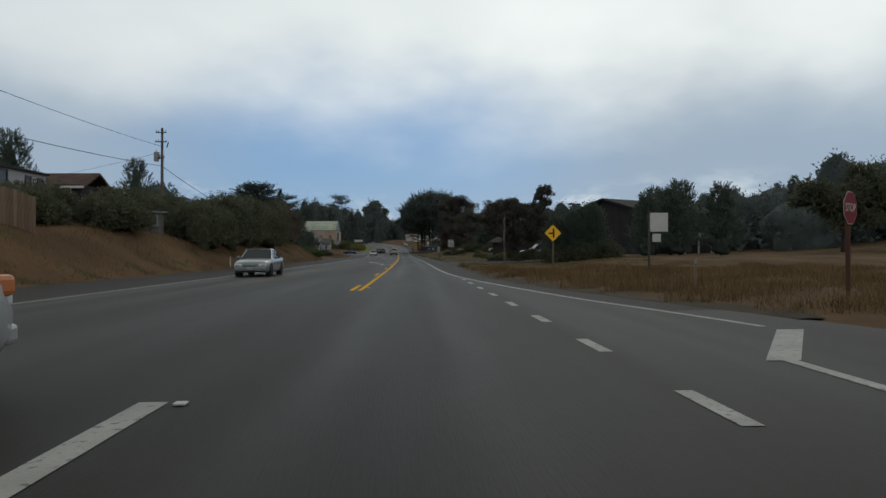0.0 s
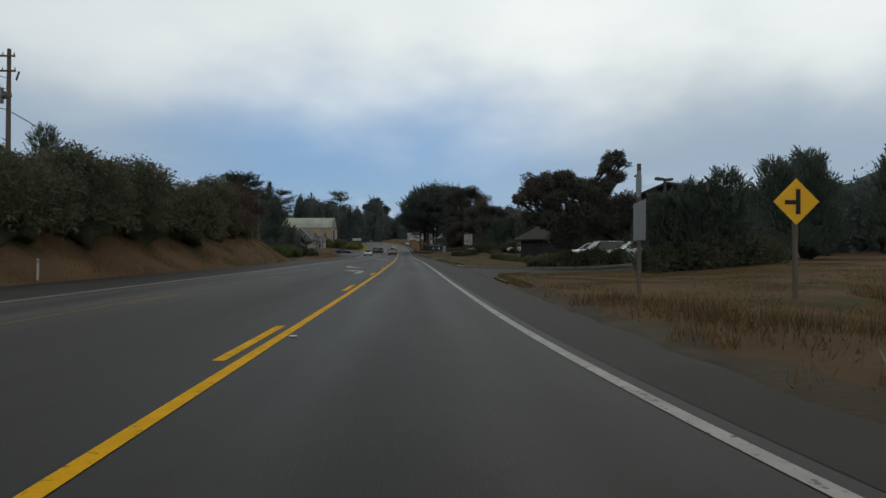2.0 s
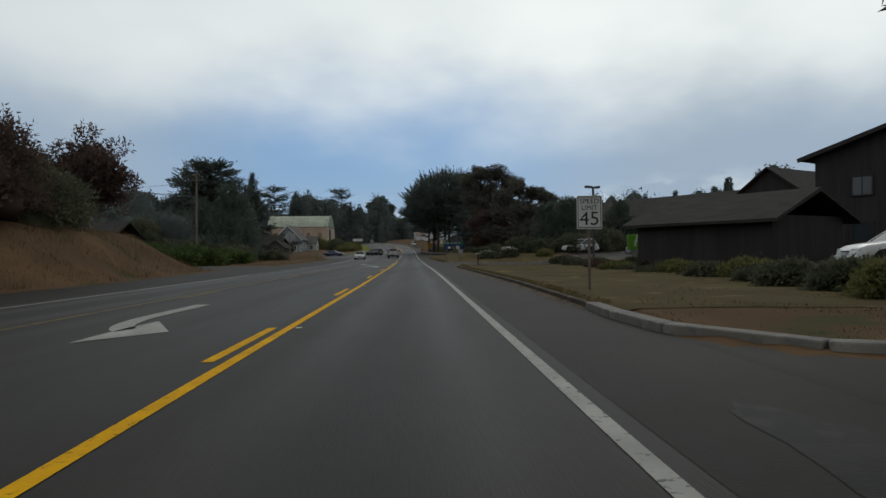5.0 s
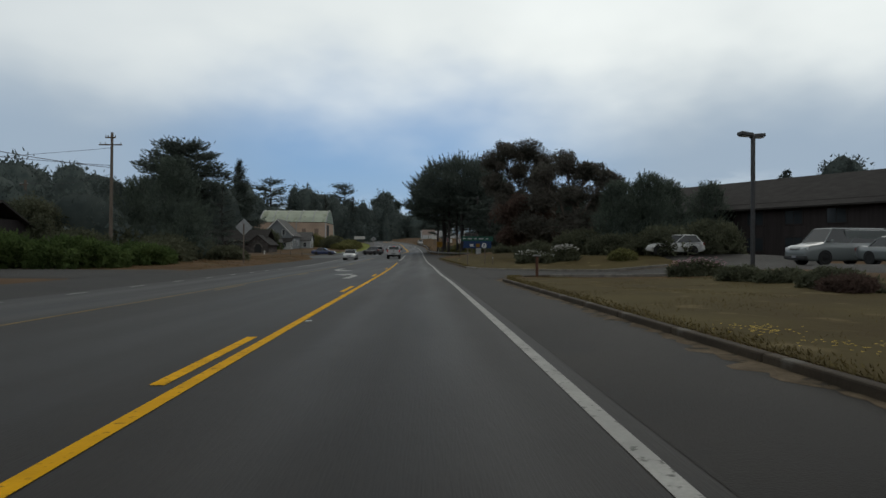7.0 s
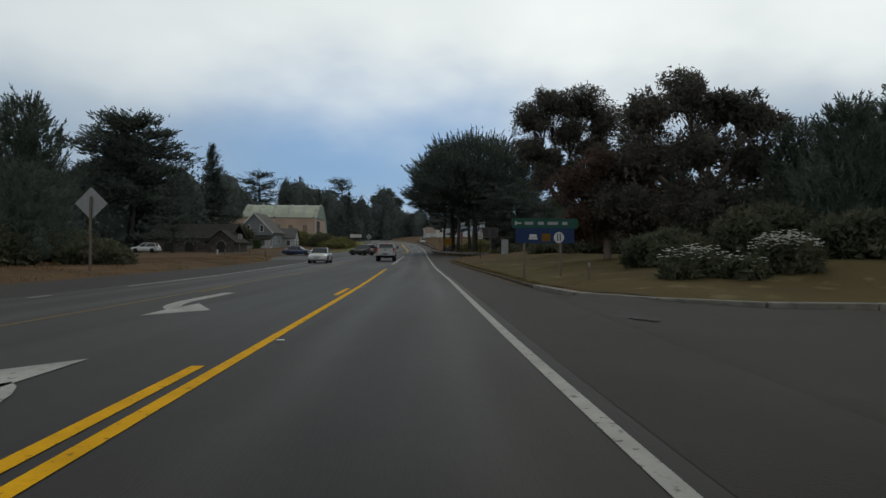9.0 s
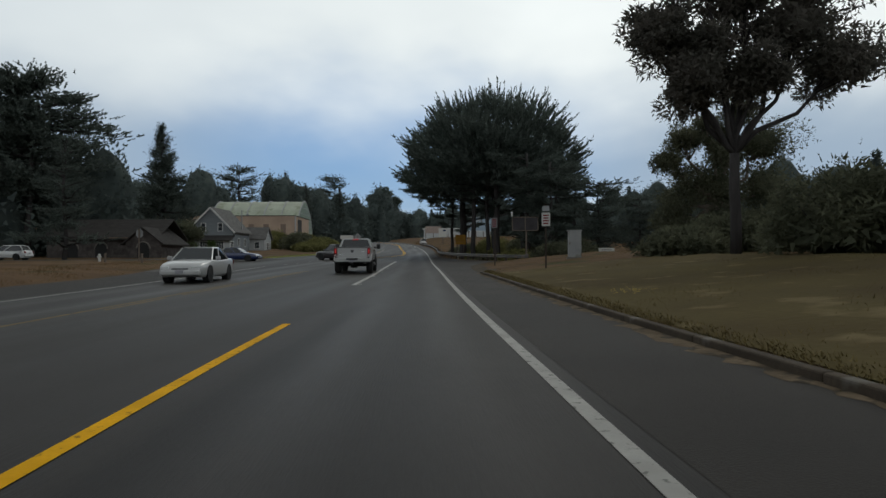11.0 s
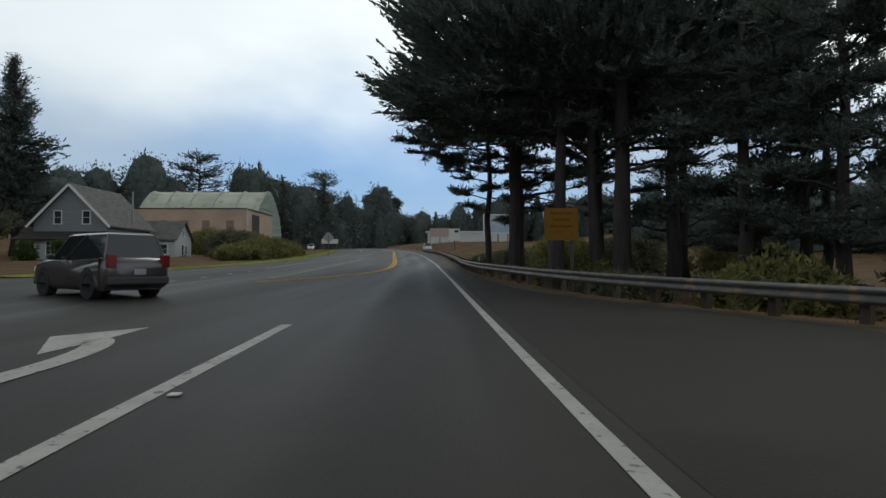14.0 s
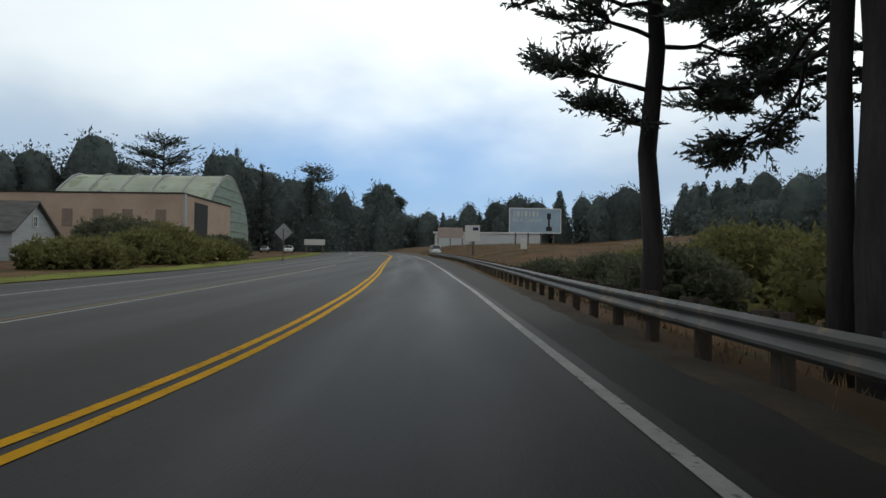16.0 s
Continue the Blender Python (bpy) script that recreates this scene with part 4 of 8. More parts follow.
def cypress(x, y, h, r, boughs, label, seed, lean=(0.0, 0.0), size=1.0, dens=1.0):
    """A tall bare trunk with named boughs. boughs: (height at the trunk, dx, dy, z of the tip, spread)."""
    global rng
    rng = np.random.default_rng(seed)
    t = thing("cypress_tree", at_ground(x, y), label, "tree")
    bm = bmesh.new()
    pts = bent((0, 0, -0.3), (lean[0], lean[1], h), 9, 0.012)
    limb(bm, pts, r * 1.15, r * 0.35, 12)
    spine = np.array(pts)
    f = []
    for z0, dx, dy, z1, spread in boughs:
        p = np.array([np.interp(z0, spine[:, 2], spine[:, k]) for k in range(3)])
        q = np.array([dx, dy, z1], float)
        L = float(np.linalg.norm(q - p))
        line = np.array(bent(p, q, 6, 0.05))
        limb(bm, [tuple(v) for v in line], 0.05 if spread < 0.6 else min(0.11, max(0.045, r * 0.27)), 0.02, 6)
        thin = spread < 0.6
        for k in range(int(3 + L * 0.4) if thin else int(4 + L * 1.25)):            # side twigs, each with its flat spray
            s = rng.uniform(0.68, 1.0) if thin else rng.uniform(0.3, 1.0)
            b = np.array([np.interp(s, np.linspace(0, 1, 6), line[:, c]) for c in range(3)])
            side = unit((q - p) * 0.7 / L + rng.normal(size=3) * np.array([0.8, 0.8, 0.16]))
            tl = spread * rng.uniform(0.5, 1.1) * (1.15 - 0.5 * s)
            e = b + side * tl + np.array([0, 0, rng.normal() * 0.08 * tl])
            limb(bm, bent(b, e, 3, 0.05), 0.035, 0.01, 4)
            m = int((12 + 6 * tl) * dens)
            u = rng.uniform(0.15, 1.05, m)
            c = b + (e - b) * u[:, None] + rng.normal(size=(m, 3)) * np.array([0.22, 0.22, 0.05]) * max(0.7, tl * 0.4)
            d = unit(side * 0.9 + rng.normal(size=(m, 3)) * np.array([0.6, 0.6, 0.18]) + np.array([0, 0, 0.12]))
            f.append(sprays(c, d, rng.uniform(0.35, 0.75, m) * size, 8, 0.42, 0.36, 0.075, 0.15))
    part("trunk", bm, BARK, t, smooth=True)
    foliage("crown", f, CYPRESS, t)
    return t


def fan(seed, n, zlo, zhi, reach, ang0=0.0, ang1=360.0, drop=0.0, spread=1.6):
    """Boughs spread over a range of heights and directions."""
    g = np.random.default_rng(seed)
    out = []
    for i in range(n):
        z = zlo + (zhi - zlo) * (i + g.uniform(0.1, 0.9)) / n
        a, R = radians(g.uniform(ang0, ang1)), reach * g.uniform(0.6, 1.05)
        out.append((z, math.cos(a) * R, math.sin(a) * R, z + R * (0.12 - drop) + 0.4 * g.normal(), spread * g.uniform(0.8, 1.2)))
    return out


def tree_pine(x, y, h, w, label, seed=3, whorls=14, n=1500, name="pine_tree"):
    """A conical pine whose shoots stand up like candles."""
    global rng
    rng = np.random.default_rng(seed)
    t = thing(name, at_ground(x, y), label, "tree")
    bm = bmesh.new()
    limb(bm, bent((0, 0, -0.3), (0.1, 0.1, h * 0.97), 6, 0.01), h * 0.02 + 0.05, 0.03, 8)
    n = int(n * 0.8)
    u = rng.random(n) ** 0.8
    lev = np.round(u * whorls) / whorls * 0.86 + 0.05 + 0.02 * np.abs(rng.normal(size=n))
    bough = rng.integers(0, 8, n)
    ang = bough / 8 * math.tau + np.round(u * whorls) * 1.3 + 0.2 * rng.normal(size=n)
    reach = 0.62 + 0.5 * np.abs(np.sin(bough * 2.7 + np.round(u * whorls) * 1.9 + seed))       # uneven boughs
    env = np.clip(1.02 - lev ** 1.5, 0, 1) ** 0.75 * np.clip((lev + 0.24) * 3.2, 0, 1) * reach
    R = w / 2 * env * rng.uniform(0.3, 1.0, n) ** 0.7
    base = np.stack([np.cos(ang) * R, np.sin(ang) * R, lev * h + 0.14 * R], 1)
    out = np.stack([np.cos(ang), np.sin(ang), np.zeros(n)], 1)
    way = unit(out * 0.5 + np.array([0, 0, 0.8]) + 0.25 * rng.normal(size=(n, 3)))
    f = [sprays(base, way, rng.uniform(0.5, 1.35, n) * (h * 0.055 + 0.22), 13, 0.45, 0.40, 0.055, 0.12)]
    for k in range(20):
        a = rng.uniform(0, math.tau)
        z = h * rng.uniform(0.15, 0.8)
        limb(bm, bent((0, 0, z), (math.cos(a) * w * 0.38 * (1 - z / h), math.sin(a) * w * 0.38 * (1 - z / h), z + h * 0.05), 4, 0.05), 0.06, 0.015, 5)
    part("trunk", bm, BARK, t, smooth=True)
    bm = bmesh.new()
    for k in range(4):
        heart(bm, (0, 0, h * (0.20 + 0.16 * k)), (w * (0.20 - 0.04 * k), w * (0.20 - 0.04 * k), h * 0.16), seed + k, 3, 0.4)
    part("inner_foliage", bm, PINE, t, smooth=True)
    foliage("crown", f, PINE, t)
    return t


def tree_gum(x, y, h, w, label, seed=4, lobes=(), mat=None, trunk_r=0.35, leaf=0.28, per=260, name="eucalyptus_tree", bark=None, sub=9):
    """A loose broadleaf tree: limbs ending in leafy lobes with gaps. lobes: (dx, dy, z, radius)."""
    global rng
    rng = np.random.default_rng(seed)
    per, leaf = int(per * 1.05), leaf * 1.1
    t = thing(name, at_ground(x, y), label, "tree")
    bm = bmesh.new()
    fork = (rng.normal() * 0.3, rng.normal() * 0.3, h * 0.28)
    limb(bm, bent((0, 0, -0.3), fork, 4, 0.03), trunk_r, trunk_r * 0.8, 9)
    f = []
    for dx, dy, z, r in lobes:
        pts = bent(fork, (dx, dy, z - r * 0.2), 5, 0.07)
        limb(bm, pts, trunk_r * 0.55, 0.04, 7)
        c = []
        for k in range(sub):
            d = rng.normal(size=3)
            d = d / np.linalg.norm(d)
            q = np.array([dx, dy, z]) + d * r * rng.uniform(0.35, 0.95 if r > 0.9 else 1.35) * np.array([1, 1, 0.8])
            c.append(q)
            limb(bm, bent(pts[3], q, 3, 0.05), 0.045, 0.012, 5)
        c = np.array(c)
        many = max(12, int(per * min(1.0, r / 1.3) ** 2.6))
        f.append(clumps(c, rng.uniform(0.32, 0.58, len(c)) * r, many, leaf, 0.8, 0.42))
        f.append(clumps(np.array([[dx, dy, z]]), np.array([r * 0.62]), many * 3, leaf * 1.3, 0.85, 0.5))
    part("trunk", bm, bark or PALEBARK, t, smooth=True)
    bm = bmesh.new()
    for i, (dx, dy, z, r) in enumerate(lobes):
        if r > 2.0:
            heart(bm, (dx, dy, z), (r * 0.42, r * 0.42, r * 0.36), seed + i, 2, 0.3)
    if bm.verts:
        part("inner_foliage", bm, mat or EUCA, t, smooth=True)
    foliage("crown", f, mat or EUCA, t)
    return t


def bush(x, y, w, d, h, label, seed=5, mat=None, leaf=0.16, n=26, per=120, name="bush", category="bush", dz=-0.15, upright=0.28):
    """A low mound of leafy clumps with short stems."""
    global rng
    rng = np.random.default_rng(seed)
    t = thing(name, at_ground(x, y, dz), label, category)
    size = min(h, (w + d) / 2)
    core = min(0.20 * size + 0.08, 0.85)
    n = int(np.clip(1.15 * w * d / (core * core), n, 88))
    per, leaf = int(per * 0.5), leaf * 1.4
    a, r = rng.uniform(0, math.tau, n), np.sqrt(rng.random(n))
    wave = 1 + 0.12 * np.sin(3 * a + seed) + 0.08 * rng.normal(size=n)
    c = np.stack([np.cos(a) * r * (w / 2 - core * 0.6) * wave, np.sin(a) * r * (d / 2 - core * 0.6) * wave, (h - core * 0.7) * (0.16 + 0.84 * np.sqrt(1 - 0.9 * r * r)) * rng.uniform(0.82, 1.0, n)], 1)
    rad = rng.uniform(0.65, 1.15, n) * core
    c[:, 2] = np.maximum(c[:, 2], rad * 0.5)
    f = [clumps(c, rad, per, leaf, 0.9, 0.5)]
    edge = r > 0.55
    low = c[edge].copy()
    low[:, 2] *= 0.45
    f.append(clumps(low, rad[edge] * 0.95, per // 2, leaf * 1.2, 0.9, 0.6))
    top = c + np.stack([rng.normal(size=n) * 0.1, rng.normal(size=n) * 0.1, rad * 0.5], 1)
    f.append(sprays(np.repeat(top, 2, 0) + rng.normal(size=(2 * n, 3)) * rad.mean() * 0.5, unit(rng.normal(size=(2 * n, 3)) * 0.6 + np.array([0, 0, 1.0])), rng.uniform(0.2, 0.45, 2 * n) * min(h, 3.0) * upright, 7, 0.5, 0.4, 0.07, 0.0))
    bm = bmesh.new()
    for k in range(5):
        q = c[k]
        limb(bm, bent((q[0] * 0.2, q[1] * 0.2, 0), q, 3, 0.05), 0.05, 0.015, 5)
    part("stems", bm, BARK, t)
    bm = bmesh.new()
    heart(bm, (0, 0, h * 0.24), (w * 0.25, d * 0.25, h * 0.31), seed, 3, 0.5)
    part("inner_foliage", bm, mat or BUSH, t, smooth=True)
    foliage("leaves", f, mat or BUSH, t)
    return t


def wood(name, spots, label, mat=None, per=1000, seed=9):
    """A far wood as one object. spots: (x, y, ground z, height, width, kind)."""
    global rng
    rng = np.random.default_rng(seed)
    f = []
    for x, y, z, h, w, k in spots:
        n = per
        if k == 0:      # rounded
            d = unit(rng.normal(size=(n, 3)))
            lump = 1 + 0.22 * np.sin(4 * np.arctan2(d[:, 1], d[:, 0]) + x) * np.cos(3 * d[:, 2] + y)
            pos = np.array([x, y, z + h * 0.54]) + d * lump[:, None] * np.array([w / 2, w / 2, h * 0.43]) * rng.uniform(0.72, 1.0, n)[:, None]
            way = unit(d + 0.6 * rng.normal(size=(n, 3)) + np.array([0, 0, 0.4]))
        elif k == 1:    # pointed
            u = rng.random(n) ** 1.2
            a = rng.uniform(0, math.tau, n)
            R = w / 2 * (1.05 - u) * rng.uniform(0.55, 1.0, n) * (0.85 + 0.25 * np.sin(u * 26 + x))
            pos = np.stack([x + np.cos(a) * R, y + np.sin(a) * R, z + h * (0.10 + 0.88 * u)], 1)
            way = unit(np.stack([np.cos(a), np.sin(a), 0.5 + 0 * a], 1) + 0.4 * rng.normal(size=(n, 3)))
        else:           # a broad, flattish top
            d = unit(rng.normal(size=(n, 3)))
            lump = 1 + 0.16 * np.sin(5 * np.arctan2(d[:, 1], d[:, 0]) + x)
            pos = np.array([x, y, z + h * 0.70]) + d * lump[:, None] * np.array([w * 0.56, w * 0.56, h * 0.26]) * rng.uniform(0.75, 1.0, n)[:, None]
            way = unit(d * np.array([1, 1, 0.5]) + 0.45 * rng.normal(size=(n, 3)) + np.array([0, 0, 0.25]))
        ln = rng.uniform(0.035, 0.075, n) * (h + w) * 0.42
        f.append(blades(pos, way, ln, ln * 0.3))
        # lower thicket that closes the gaps between the trees
        m = n // 3
        p2 = np.stack([x + rng.normal(size=m) * w * 0.4, y + rng.normal(size=m) * w * 0.3, z + h * rng.uniform(0, 0.5, m)], 1)
        l2 = rng.uniform(0.05, 0.09, m) * (h + w) * 0.55
        f.append(blades(p2, unit(rng.normal(size=(m, 3))), l2, l2 * 0.4))
    v = np.concatenate(f)
    faces = tris_of(len(v) // 3)
    # shaded hearts: coarse lumpy drums
    hv, hf = [], []
    for x, y, z, h, w, k in spots:
        levels = ((0.0, 0.40), (0.16, 0.40), (0.34, 0.42), (0.52, 0.43), (0.70, 0.38), (0.84, 0.24), (0.91, 0.06)) if k == 0 else ((0.0, 0.34), (0.3, 0.32), (0.48, 0.42), (0.64, 0.50), (0.80, 0.46), (0.90, 0.28), (0.93, 0.04)) if k == 2 else ((0.0, 0.40), (0.16, 0.38), (0.34, 0.30), (0.52, 0.22), (0.70, 0.13), (0.84, 0.06), (0.92, 0.01))
        b = sum(len(q) for q in hv)
        ring = []
        a = np.arange(11) / 11 * math.tau
        wave = 1 + 0.12 * rng.normal(size=11)
        for u, r in levels:
            rr = w * r * wave * (1 + 0.10 * rng.normal(size=11))
            ring.append(np.stack([x + np.cos(a) * rr, y + np.sin(a) * rr, z + h * (u + 0.02 * rng.normal(size=11)) - 0.4 * (u == 0)], 1))
        hv.append(np.concatenate(ring))
        for i in range(6):
            for j in range(11):
                q = (b + i * 11 + j, b + i * 11 + (j + 1) % 11, b + i * 11 + 11 + (j + 1) % 11, b + i * 11 + 11 + j)
                hf += [(q[0], q[1], q[2]), (q[0], q[2], q[3])]
    hv = np.concatenate(hv)
    faces = np.concatenate([faces, np.array(hf) + len(v)])
    ob = mesh_np(name, np.concatenate([v, hv]), faces, mat or FARLEAF)
    return tagged(ob, label, "trees", kind="stuff")


def belt(x0, y0, x1, y1, n, h, dh, w, depth, kinds, seed, z=None):
    g = np.random.default_rng(seed)
    out = []
    for i in range(n):
        t = (i + g.uniform(0.1, 0.9)) / n
        x, y = x0 + (x1 - x0) * t + g.normal() * depth, y0 + (y1 - y0) * t + g.normal() * depth
        hh = max(4.0, h + dh * g.normal())
        out.append((x, y, float(land(x, y)) if z is None else z, hh, w * g.uniform(0.7, 1.35), kinds[g.integers(len(kinds))]))
    return out

# ---- planting: far woods first ----
wood("far_wood", belt(-190, 330, -62, 505, 44, 20, 4, 13, 5, (0, 0, 2, 1, 2), 11) + belt(-75, 470, -62, 600, 14, 27, 4, 13, 4, (0, 2, 0), 12),
     "dark conifer wood behind the buildings")
wood("far_wood", belt(-58, 640, 20, 640, 26, 22, 3.5, 13, 6, (0, 0, 1), 13) + belt(-46, 650, -40, 655, 5, 36, 2, 15, 2, (0,), 14), "distant wooded skyline at the bend")
wood("far_wood", belt(10, 560, 210, 470, 52, 19, 3, 12, 8, (0, 0, 1, 0), 15), "low distant conifer wood")
wood("far_wood", belt(70, 330, 150, 190, 34, 17, 3, 11, 6, (0, 0, 1), 16) + belt(60, 150, 150, 60, 34, 12, 2.5, 11, 6, (0, 0, 1), 17) + belt(40, 380, 90, 300, 22, 9.5, 1.6, 10, 5, (0, 1, 0), 27), "dark wooded slope beyond the field")
wood("far_wood", belt(-70, 190, -185, 330, 36, 14, 2.5, 11, 6, (0, 0, 2, 1), 18) + belt(-58, 60, -120, 190, 26, 9, 2, 9, 5, (0, 0, 1), 19), "dark wood behind the houses")
wood("far_wood", belt(-44, 474, -64, 478, 7, 22 - 0.6 * float(land(-52, 475)), 3, 10, 4, (0, 1, 0), 24), "dark trees beside the bend")
wood("far_wood", belt(-40, 560, -100, 575, 16, 24, 4, 12, 5, (0, 1, 0), 20), "conifer wood at the far bend")

# bank top thicket, far side of the road
spec = [(-18.4, 73.6, 5.4, 8.5, 4.1), (-18.5, 80.6, 6.2, 8.5, 5.2), (-18.6, 88.3, 6.2, 8.5, 5.5), (-18.6, 96.8, 6.2, 9.4, 5.0), (-19.4, 106.8, 6.2, 9.4, 6.0), (-20.2, 114.6, 6.2, 8.5, 5.7),
        (-24.0, 58.9, 6.2, 9.4, 2.7), (-24.0, 72.1, 7.0, 10.2, 3.8), (-25.6, 86.0, 7.0, 11.1, 4.3), (-26.4, 99.9, 7.0, 11.1, 4.4), (-27.1, 113.0, 7.7, 10.2, 4.5), (-36.5, 85, 7.7, 9, 3.4), (-32.5, 101.4, 7.7, 11.9, 4.5),
        (-20.3, 61.5, 4.6, 6.0, 2.4), (-22.5, 54, 5, 7, 2.2), (-22, 122, 6, 9, 4.2)]
for i, (x, y, w, d, h) in enumerate(spec):
    bush(x, y, w, d, h, "dense dark shrub on top of the grassy bank", 100 + i, REDLEAF if i in (5,) else BUSH, 0.13, 40, 240, name="shrub", upright=0.10)
tree_gum(-23.5, 132, 7.5, 6, "small reddish tree at the end of the bank", 121, [(0, 0, 5.0, 2.4), (-1.8, 1, 4.2, 2.0), (1.6, -1, 3.8, 1.8), (0, 1.5, 3.0, 2.2)], REDLEAF, 0.22, 0.22, 200, name="small_tree")
for i, (x, y, h, w) in enumerate(((-46, 128, 11, 7), (-52, 104, 12, 8), (-41, 140, 10, 6))):
    tree_pine(x, y, h, w, "dark pine behind the bank", 130 + i, n=900)
# ivy hedge beside the driveway
for i, (x, y, w, d, h) in enumerate(((-27, 161.5, 7, 6, 2.4), (-32, 160.5, 7, 6, 2.9), (-24.5, 167, 6, 6, 1.9), (-38, 161, 7, 6, 3.0))):
    bush(x, y, w, d, h, "sprawling green ivy hedge beside the driveway", 140 + i, IVY, 0.2, 34, 150, name="ivy_hedge", category="hedge", upright=0.25)
for i, (x, y, w, d, h) in enumerate(((-26, 176, 5, 6, 2.4), (-29, 184, 6, 7, 3.0), (-33, 174, 6, 6, 3.2), (-24.5, 190, 4, 5, 1.8), (-30, 196, 6, 7, 2.6), (-36, 188, 7, 8, 4.0), (-40, 178, 8, 8, 6.5))):
    bush(x, y, w, d, h, "dark rounded shrub on a dry verge", 150 + i, BUSH, 0.2, 30, 130, name="shrub")
wood("dark_grove", belt(-98, 262, -54, 292, 12, 17, 2.5, 11, 3, (0, 0, 2), 21) + belt(-66, 206, -44, 226, 7, 10.5, 1.5, 8, 2, (0, 0, 1), 22) + belt(-52, 178, -36, 186, 5, 7.5, 1.2, 6, 1.5, (0,), 23), "dense dark trees round the stone house")
tree_pine(-27.5, 186.5, 6.2, 6, "small dark pine behind the verge shrubs", 167, n=900)
# the flat-topped cypresses and pines on the far side
tree_layered(-62.5, 279, 26.5, 21, "tall flat-topped cypress with layered boughs", 160, 9, 1100, bare=0.35)
tree_layered(-67, 285, 22, 22, "flat-topped cypress with layered boughs", 161, 8, 620, bare=0.2)
tree_pine(-32.5, 195, 12.4, 9, "dense dark pine with upright shoots", 162, n=1700)
tree_pine(-38.5, 199, 10.5, 9, "dense dark pine with upright shoots", 163, n=1100)
tree_layered(-48, 262, 15.5, 11, "slim dark conifer beside the stone house", 164, 8, 420, top_flat=False, bare=0.12, name="conifer_tree")
tree_layered(-64, 330, 28, 16, "tall ragged conifer standing above the roofs", 165, 13, 2000, top_flat=False, bare=0.14, name="conifer_tree")
tree_gum(-47, 297, 8, 7, "low leafy tree between the houses", 166, [(0, 0, 4.6, 2.6), (2.2, 0, 3.6, 2.2), (-2, 1, 3.8, 2.2), (0.5, -1.2, 2.4, 2.0)], BUSH, 0.2, 0.25, 200, name="leafy_tree")
for i, (x, y, top, w) in enumerate(((-45, 470, 31.5, 11), (-60, 472, 33, 10))):
    tree_layered(x, y, top - float(land(x, y)), w, "tall ragged conifer beside the bend", 176 + i, 9, 900, top_flat=False, bare=0.15, name="conifer_tree")
for i, (x, y, h, w) in enumerate(((-88, 470, 30, 22), (-72, 486, 33, 16), (-66, 590, 42, 26))):
    tree_layered(x, y, h, w, "tall dark cypress on the skyline", 170 + i, 8, 420, top_flat=(i != 1), bare=0.2)
tree_gum(-42, 665, 41, 30, "broad dark tree standing out on the skyline", 175, [(-6, 0, 30, 7), (2, 0, 34, 7), (8, 0, 29, 6), (-2, 0, 24, 8), (6, 0, 22, 8), (-8, 0, 20, 7)], PINE, 0.6, 1.2, 160, name="skyline_tree", bark=BARK)

# ---- the near side: gum trees by the hotel ----
tree_gum(11.13, 96.01, 8.5, 10, "ragged dark eucalyptus beside the car park", 180,
         [(-3.30, 0.00, 5.62, 0.85), (-3.86, 0.10, 5.20, 0.62), (-2.45, 0.00, 6.30, 1.25), (-1.50, 0.20, 6.75, 1.05), (-0.40, 0.39, 6.85, 1.15), (0.55, 0.00, 6.35, 1.10), (1.75, 0.00, 6.05, 1.10), (2.78, 0.00, 6.30, 0.95), (3.15, 0.10, 8.45, 0.60), (3.85, 0.00, 8.75, 0.55), (4.20, 0.15, 8.15, 0.50), (2.75, 0.0, 7.65, 0.55), (3.50, 0.2, 7.35, 0.50), (4.05, 0.1, 6.95, 0.60),
          (-1.30, 0.00, 5.30, 1.65), (0.93, 0.00, 5.00, 1.80), (2.60, 0.39, 4.80, 1.50), (4.17, 0.00, 5.04, 1.20), (-3.20, 0.00, 4.05, 0.55), (-3.00, 0.00, 3.45, 0.42), (-1.30, 0.00, 3.60, 1.30), (0.39, 0.00, 3.00, 1.60), (2.20, 0.00, 3.20, 1.50), (5.30, 0.00, 4.60, 1.40), (4.40, 0.20, 3.40, 1.30), (-0.60, 0.30, 2.20, 1.10)],
         EUCA, 0.24, 0.16, 400, bark=BARK)
for i, (x, y, w, d, h) in enumerate(((10.7, 94.7, 2.6, 1.6, 1.5), (12.9, 94.9, 2.6, 1.6, 1.6), (8.8, 95.3, 1.7, 1.3, 0.8), (14.8, 94.7, 2.2, 1.5, 1.4))):
    bush(x, y, w, d, h, "dark shrub at a eucalyptus tree's foot", 600 + i, BUSH, 0.11, 26, 160, name="shrub", upright=0.12)
for i, (x, y, h, w) in enumerate(((13.2, 81.5, 4.4, 3.6), (14.7, 80.8, 4.8, 3.8), (16.4, 80.4, 5.3, 4.0), (25.4, 91.4, 7.0, 4.2), (33.9, 91.4, 8.2, 5.4))):
    tree_pine(x, y, h, w, "bushy young pine beside the car park", 185 + i, n=1300)
for i, (x, y, w, h) in enumerate(((13.2, 80.4, 3.4, 1.7), (15.2, 79.6, 3.6, 1.9), (17.4, 79.8, 3.8, 2.0))):
    bush(x, y, w, 2.8, h, "dark shrub under young pines", 196 + i, BUSH, 0.12, 26, 120, name="shrub")
tree_gum(54, 101, 12, 13, "broad dark tree on the slope", 191, [(-3, 0, 7, 3.1), (2.4, 0, 8.6, 3.3), (0, 0, 5.4, 3.9), (4.8, 0, 6.2, 3.1)], BUSH, 0.3, 0.45, 260, name="broad_tree", bark=BARK)
